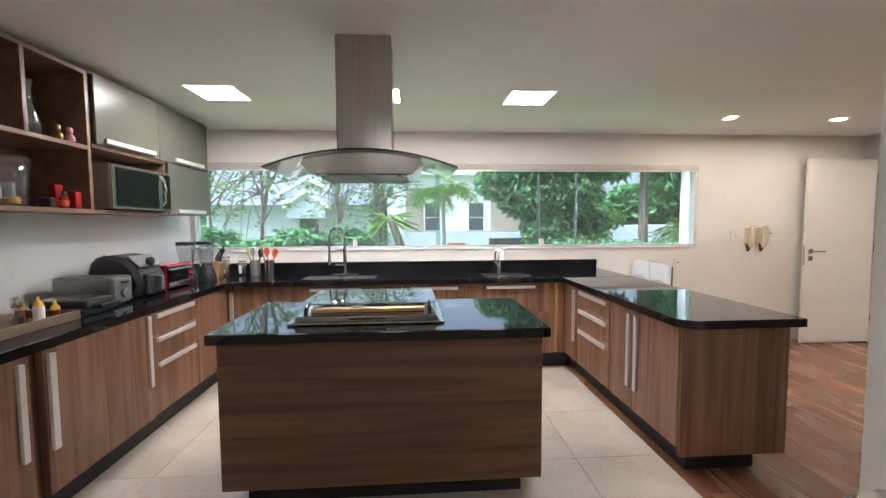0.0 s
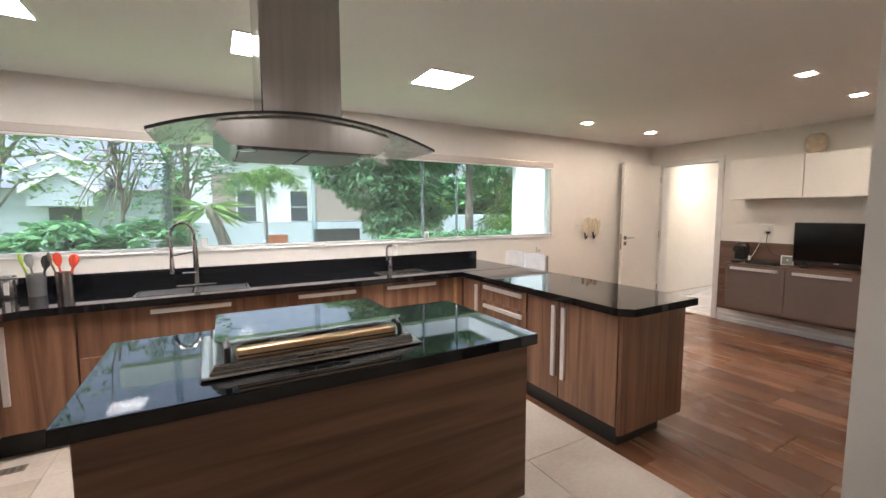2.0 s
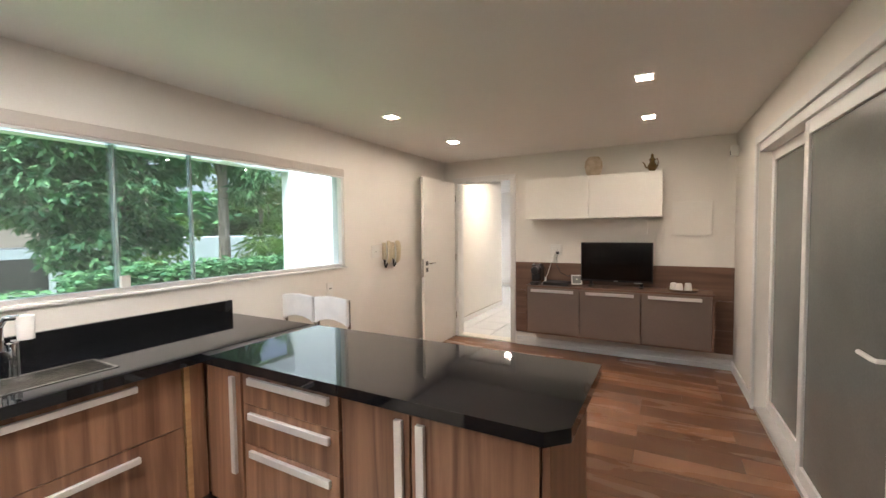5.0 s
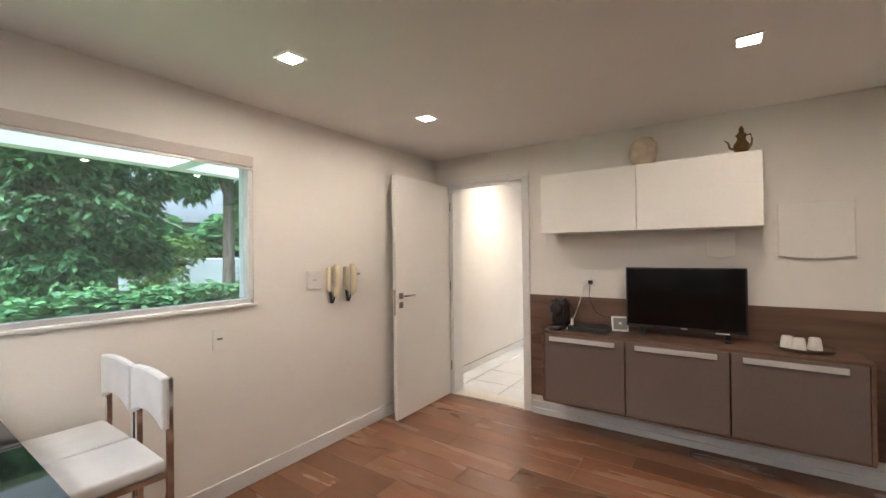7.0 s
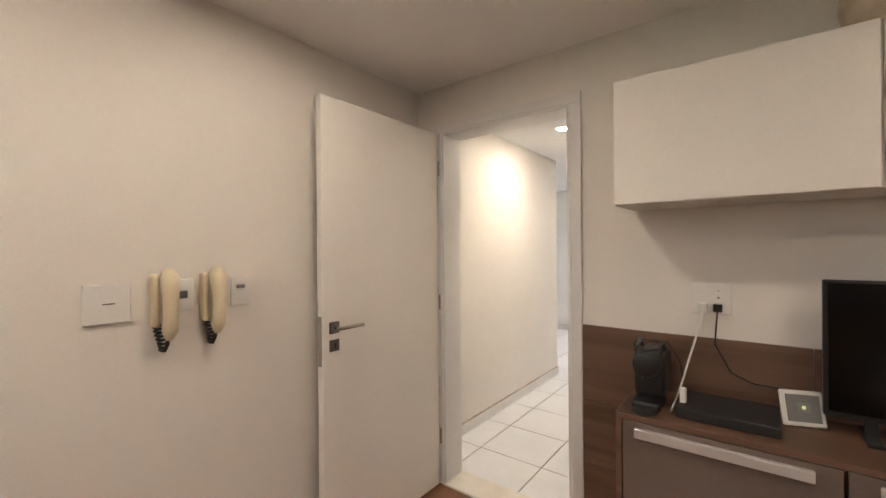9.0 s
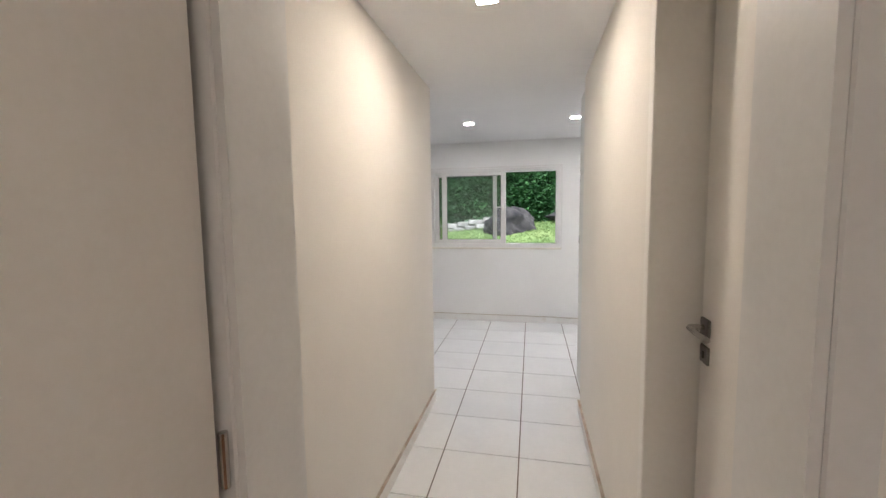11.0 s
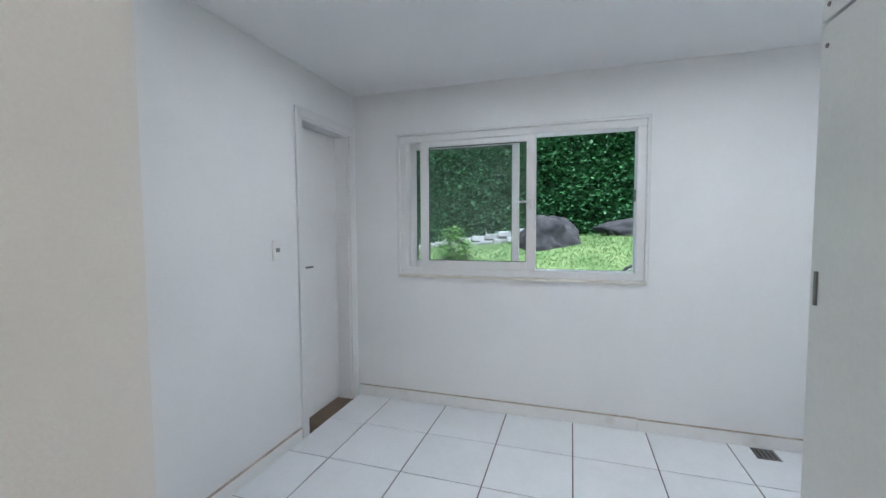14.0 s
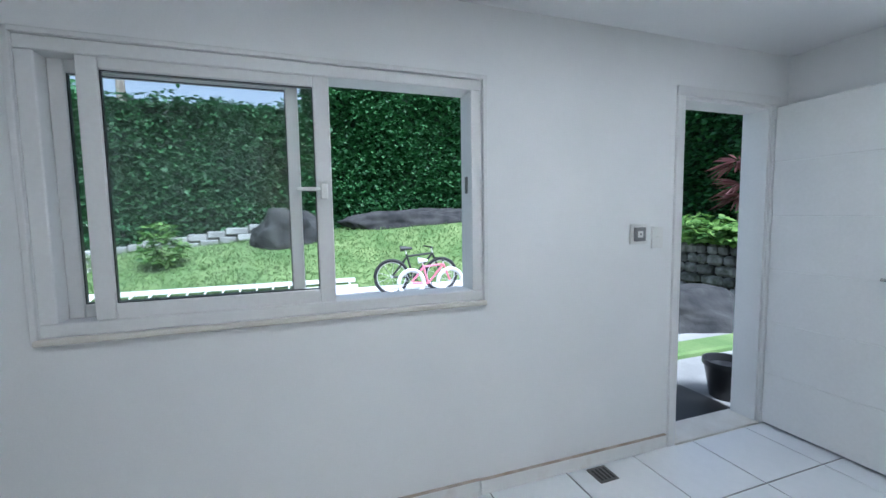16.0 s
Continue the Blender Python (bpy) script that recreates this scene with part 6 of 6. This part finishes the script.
for x0, x1 in ((0.95, 1.86), (3.7, 4.65)):
    wd = part("window", box(x0, x1, FY - 0.04, FY - 0.002, 0.97, 2.68), DARKW, hs, "dark window")
    for b in ((x0 - 0.06, x0, 0.95, 2.7), (x1, x1 + 0.06, 0.95, 2.7), (x0, x1, 2.68, 2.74), (x0, x1, 1.75, 1.79)):
        part("window_frame", box(b[0], b[1], FY - 0.06, FY - 0.003, b[2], b[3]), TRIM, wd)
# the opening is a flat black sheet, its inner shade put into colour
part("garage_opening", box(4.96, 7.75, FY - 0.17, FY - 0.151, -1.0, 0.46), MATTB, hs, "black sheet painting the shaded garage opening")
part("garage_door", box(2.36, 3.45, FY - 0.19, FY - 0.151, -1.2, 0.19), DOORO, hs, "orange wooden door")
# grey gabled house
gh = thing("gabled_house", (-6, 25, -1), "pale grey house with two gables behind trees", "house")
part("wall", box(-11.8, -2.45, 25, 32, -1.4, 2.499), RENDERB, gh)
part("roof", prism([(24.5, 2.5), (30, 6.4), (33, 4.4), (33, 2.5)], -12.0, -2.3, "x"), SLATE, gh)
for x0, x1, zt_, y, zf in ((-7.5, -4.1, 4.05, 24.2, 3.1), (-7.0, -4.5, 3.25, 23.6, 2.35)):
    xm = (x0 + x1) / 2
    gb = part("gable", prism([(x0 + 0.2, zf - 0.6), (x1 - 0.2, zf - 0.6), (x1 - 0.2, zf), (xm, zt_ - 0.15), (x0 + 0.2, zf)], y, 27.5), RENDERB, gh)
    part("verge", prism([(x0, zf - 0.1), (xm, zt_ - 0.12), (x1, zf - 0.1), (x1, zf + 0.06), (xm, zt_ + 0.06), (x0, zf + 0.06)], y - 0.12, 27.6), TRIM, gb, "white verge board")
part("window", box(-6.5, -5.4, 24.96, 24.999, 0.3, 1.7), DARKW, gh, "dark window")

# ---- east garden ----
hd2 = thing("tall_hedge", (21.5, 3, 0), "tall dense clipped green hedge along the boundary", "hedge")
HX = 21.3
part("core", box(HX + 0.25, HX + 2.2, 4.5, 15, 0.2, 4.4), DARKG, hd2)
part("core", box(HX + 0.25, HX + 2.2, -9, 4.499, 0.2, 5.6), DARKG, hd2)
rg = np.random.default_rng(21)
N = 38000
hy = rg.uniform(-9, 15, N)
hz = 0.5 + rg.uniform(0, 1, N) * np.where(hy > 4.5, 4.0, 5.2)
hx = HX + 0.12 + 0.12 * np.sin(hy * 1.7 + np.sin(hz * 2.1)) + rg.normal(0, 0.07, N)
leaves("foliage", np.stack([hx, hy, hz], 1), 3, 0.14, 0.33, LEAFH, hd2, 0.5, 22, normal=(-1, 0, 0.2), flat=0.5)
leaves("top_foliage", np.stack([rg.uniform(HX, HX + 2.2, 2500), rg.uniform(4.5, 15, 2500), 4.4 + np.abs(rg.normal(0, 0.15, 2500))], 1), 4, 0.2, 0.25, LEAFH, hd2, 0.1, 23)
tree("leafy trees above the hedge", 25, 10, 0.5, 0.25, 7, [(25, 12.6, 5.4, 1.3), (25.5, 15, 5.8, 1.6), (26, 5, 4.6, 0.9), (25, 8.2, 4.6, 0.6)], 1800, 6, 0.4, 0.25, LEAF, 31)


def rock(name, c, r, label, seed, material=ROCK, rough=0.3, tilt=0.0):
    """A weathered rock: a ball cut by several flat faces, then roughened; tilt leans it about the x axis, in degrees."""
    rng = random.Random(seed)
    cuts_ = [(Vector((rng.gauss(0, 1), rng.gauss(0, 1), rng.gauss(0.3, 0.8))).normalized(), rng.uniform(0.62, 0.88)) for _ in range(9)]
    bm = bmesh.new()
    bmesh.ops.create_icosphere(bm, subdivisions=5, radius=1.0)
    for v in bm.verts:
        n = v.co.copy()
        k = min([1.0] + [d / max(0.05, n.dot(u)) for u, d in cuts_ if n.dot(u) > d])
        k += rough * (0.5 * noise.noise(n * 1.6 + Vector((seed, 0, 0))) + 0.25 * noise.noise(n * 4 + Vector((0, seed, 0))) + 0.14 * noise.noise(n * 10 + Vector((0, 0, seed))))
        v.co = Vector((n.x * r[0] * k, n.y * r[1] * k, n.z * r[2] * k))
    bmesh.ops.rotate(bm, verts=bm.verts, cent=(0, 0, 0), matrix=Matrix.Rotation(radians(tilt), 3, "X"))
    bmesh.ops.translate(bm, verts=bm.verts, vec=c)
    return solo(name, bm, material, label, "rock", smooth=True, at=c, auto=False)


rock("boulder", (20.2, 5.12, 0.72), (0.6, 1.16, 1.0), "large dark weathered boulder on the lawn", 2)
rock("boulder", (20.8, 1.3, 1.15), (0.5, 2.6, 0.62), "long low grey rock below the hedge", 5, tilt=-4)
rock("boulder", (20.8, -2.0, 1.35), (0.6, 1.7, 0.8), "grey rock below the hedge", 7)
sw = thing("stone_wall", (20.6, 8, 0.5), "low dry stone wall below the hedge", "stone wall")
part("core", prism([(4.9, 0.1), (13.0, -0.6), (13.0, 0.10), (4.9, 1.30)], 20.75, 21.0, "x"), CONC, sw)
stones, rs = {}, random.Random(6)
for row in range(4):
    y = 4.9 + rs.uniform(0, 0.2)
    while y < 12.6:
        L = rs.choice((0.32, 0.44, 0.55))
        if L not in stones:
            stones[L] = mesh_of("stone", box(-0.12, 0.1, 0.01, L - 0.01, 0, 0.185, 0.025), STONE)
        ob = new("stone", stones[L])
        ob.parent, ob.location = sw, (0.12 + rs.uniform(-0.03, 0.03), y - 8, -0.5 - 0.04 + 0.15 * (9 - y) + row * 0.195)
        y += L
pl = thing("young_shrub", (19.2, 7.6, 0.4), "small young shrub on the lawn", "shrub")
part("stem", tube([(19.2, 7.6, 0.1), (19.22, 7.62, 0.7), (19.15, 7.6, 1.15)], 0.02, 6, taper=0.4), BARK, pl)
leaves("foliage", blob_spots([(19.2, 7.6, 0.75, 0.45), (19.15, 7.65, 1.15, 0.3)], 130, 61), 6, 0.15, 0.25, LEAFL, pl, 0.3, 61)
rg = np.random.default_rng(77)
gx, gy = rg.uniform(17.3, 21, 16000), rg.uniform(-3, 12, 16000)
gf = np.clip((gx - 17.1) / 3.6, 0, 1)
gz = -0.22 + 1.4 * gf * (1.0 - 0.055 * np.clip(gy - 2, -2, 8))
gr = leaves("grass", np.stack([gx, gy, gz + 0.0], 1), 3, 0.07, 0.12, LEAFG, None, 0.1, 78, normal=(0, 0, 1), flat=0.7)
tagged(gr, "short green lawn grass", "grass")

# ladder lying on the yard
ld = thing("ladder", (17.4, 6.0, -0.08), "white ladder lying along the lawn edge", "ladder")
for x, z in ((17.2, -0.079), (17.62, 0.0)):
    part("rail", box(x - 0.025, x + 0.025, 3.6, 8.4, z, z + 0.09, 0.004), WHITEL, ld)
for i in range(16):
    part("rung", tube([(17.2, 3.75 + i * 0.3, -0.03), (17.62, 3.75 + i * 0.3, 0.05)], 0.018, 8), WHITEL, ld)


def bicycle(o, heading, wheel, frame_mat, tyre_mat, label, seat_mat, basket=False):
    m = pose(*o, 0, 0, heading)
    t = thing("bicycle", o, label, "bicycle", "parked bicycles")
    r, base = wheel, wheel * 3.1
    def P(a, z, s=0.0):
        return m @ Vector((a, s, z))
    for a in (0, base):
        pts = [P(a + r * math.cos(k * math.pi / 14), r + r * math.sin(k * math.pi / 14)) for k in range(29)]
        wl = part("wheel", tube(pts, 0.032, 8), tyre_mat, t, "round tyre", True)
        part("rim", tube([P(a + (r - 0.04) * math.cos(k * math.pi / 14), r + (r - 0.04) * math.sin(k * math.pi / 14)) for k in range(29)], 0.01, 6), ALU, wl, smooth=True)
        part("hub", tube([P(a, r, -0.04), P(a, r, 0.04)], 0.025, 8), ALU, wl)
        for k in range(9):
            an = k * 2 * math.pi / 9
            part("spoke", tube([P(a, r), P(a + (r - 0.04) * math.cos(an), r + (r - 0.04) * math.sin(an))], 0.003, 4), ALU, wl)
    bb, st, ht = P(base * 0.43, r * 0.9), P(base * 0.30, r * 2.35), P(base * 0.83, r * 2.35)
    for a, b in ((bb, st), (bb, ht), (st.lerp(bb, 0.1), ht), (bb, P(0, r)), (st.lerp(bb, 0.12), P(0, r)), (ht, P(base, r))):
        part("frame_tube", tube([a, b], 0.02, 8), frame_mat, t)
    part("seat_post", tube([st, P(base * 0.28, r * 2.6)], 0.014, 8), ALU, t)
    part("saddle", tube([P(base * 0.18, r * 2.68), P(base * 0.30, r * 2.7), P(base * 0.42, r * 2.68)], 0.06, 8, taper=0.35), seat_mat, t, "padded saddle", True)
    part("stem", tube([ht, P(base * 0.80, r * 2.75)], 0.014, 8), ALU, t)
    part("handlebar", tube([P(base * 0.72, r * 2.75, -0.28), P(base * 0.80, r * 2.72, -0.15), P(base * 0.80, r * 2.75), P(base * 0.80, r * 2.72, 0.15), P(base * 0.72, r * 2.75, 0.28)], 0.014, 8), MATTB, t, smooth=True)
    part("chainwheel", tube([P(base * 0.43 + 0.08 * math.cos(k * 0.449), r * 0.9 + 0.08 * math.sin(k * 0.449), 0.04) for k in range(15)], 0.008, 6), MATTB, t)
    part("pedal", tube([P(base * 0.43, r * 0.9, 0.05), P(base * 0.43 + 0.12, r * 0.9 - 0.1, 0.06), P(base * 0.43 + 0.12, r * 0.9 - 0.1, 0.14)], 0.012, 6), MATTB, t)


bicycle((16.6, 3.0, -0.12), -93, 0.33, MATTB, RUBBER, "dark mountain bicycle standing on the yard", BLACK)
bicycle((16.2, 2.7, -0.12), -95, 0.25, BPINK, BWHITE, "small pink and white child's bicycle", BWHITE)

# beyond the outer door
mt = solo("doormat", box(10.68, 11.27, 1.56, 2.4, -0.1195, -0.105, 0.004), PLINTH, "dark rubber doormat outside the door", "doormat")
pt = thing("plant_pot", (10.98, 1.38, -0.12), "black plastic pot outside the door", "pot")
part("pot", lathe((10.98, 1.38, -0.12), [(0.12, 0), (0.165, 0.27), (0.18, 0.27), (0.18, 0.31), (0.16, 0.31), (0.15, 0.25)], 24), BLACK, pt, smooth=True)
rock("rock_slab", (12.95, -0.6, -0.2), (0.95, 1.9, 0.62), "mossy sloping rock slab in the garden", 11, rough=0.18, tilt=13)
gs = solo("grass_strip", box(11.75, 12.08, -1.2, 1.4, -0.15, -0.06, 0.02), LAWN, "narrow strip of grass by the rocks", "grass", kind="structure")
rw = thing("rubble_wall", (14.2, -2.6, 0), "mossy rubble retaining wall", "stone wall")
part("core", box(12.6, 17.0, -3.4, -2.75, -0.3, 0.75), ROCK, rw)
for row in range(5):
    x = 12.6
    while x < 16.8:
        L = rs.choice((0.22, 0.32, 0.44))
        k = ("r", L)
        if k not in stones:
            stones[k] = mesh_of("stone", box(0.012, L - 0.012, -0.1, 0.12, 0, 0.19, 0.05), STONED)
        ob = new("stone", stones[k])
        ob.parent, ob.location = rw, (x - 14.2, -0.17 + rs.uniform(-0.04, 0.04), -0.2 + row * 0.2)
        x += L
gc = thing("ground_cover", (14.2, -3, 0.8), "bright green ground cover on the retaining wall", "plants")
leaves("foliage", np.stack([rg.uniform(12.4, 17, 2600), rg.uniform(-3.9, -2.5, 2600), 0.85 + np.abs(rg.normal(0, 0.16, 2600))], 1), 5, 0.17, 0.36, LEAFL, gc, 0.3, 91)
cd = thing("red_plant", (14.9, -4.4, 0.9), "spiky red-leaved garden plant", "plant")
part("stem", tube([(14.9, -4.4, 0.3), (14.95, -4.4, 1.3), (14.9, -4.4, 2.0)], 0.04, 6), BARK, cd)
leaves("foliage", [(14.9, -4.4, 2.0)] * 1 + [(14.85, -4.35, 1.75)] + [(15.0, -4.4, 2.5)], 60, 0.6, 0.04, LEAFR, cd, 0.4, 95)
sh = thing("side_hedge", (15, -7, 0), "tall dark hedge beyond the retaining wall", "hedge")
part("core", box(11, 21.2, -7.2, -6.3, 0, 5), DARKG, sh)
leaves("foliage", np.stack([rg.uniform(11, 21, 7000), -6.2 + rg.normal(0, 0.08, 7000), rg.uniform(0, 5, 7000)], 1), 3, 0.18, 0.33, LEAFH, sh, 0.5, 97, normal=(0, 1, 0.2), flat=0.5)


# ---- floor pieces ----
def piece(name, me, parent, at):
    ob = new(name, me)
    ob.parent, ob.location = parent, at
    return ob


def floor_tile(parent, cache, material, x0, x1, y0, y1, g, name="tile"):
    key = (round(x1 - x0, 3), round(y1 - y0, 3), material.name)
    if key not in cache:
        w_, d = x1 - x0, y1 - y0
        cache[key] = mesh_of("tile", box(g / 2, w_ - g / 2, g / 2, d - g / 2, -0.0055, 0.0, 0.0009), material)
    piece(name, cache[key], parent, (x0, y0, 0))


def cuts(lo, hi, first, step):
    a = first - step * math.floor((first - lo) / step)
    out = [lo]
    while a < hi - 1e-4:
        if a > lo + 1e-3:
            out.append(a)
        a += step
    return out + [hi]


cache = {}
cx, cy = cuts(-2.05, 1.77, 1.26, 0.6), cuts(-1.6, 4.845, 2.66, 0.6)
for a, b in zip(cx, cx[1:]):
    for c, d in zip(cy, cy[1:]):
        floor_tile(floor_k, cache, TILEK, a, b, c, d, 0.003)
lx, ly = cuts(5.735, 10.45, 10.444, 0.4368), cuts(1.68, 5.93, 4.262, 0.459)
for a, b in zip(lx, lx[1:]):
    for c, d in zip(ly, ly[1:]):
        if b < 8.1 and (d < 3.7 or c > 4.94):
            continue
        if a < 8.05 < b and (d < 3.8 or c > 4.95):
            continue
        floor_tile(floor_l, cache, TILEW, a, b, c, d, 0.007)
rnd = random.Random(4)
x, pw = 1.772, 0.19
lens = (0.9, 1.2, 1.5)
while x < 5.55:
    y = 1.30 - rnd.choice((0.2, 0.5, 0.8))
    w_ = min(pw, 5.565 - x)
    while y < 4.84:
        L = rnd.choice(lens)
        y0, y1 = max(y, 1.29), min(y + L, 4.84)
        if y1 - y0 > 0.02:
            floor_tile(floor_k, cache, PLANK, x, x + w_, round(y0, 3), round(y1, 3), 0.0016, "plank")
        y += L
    x += pw
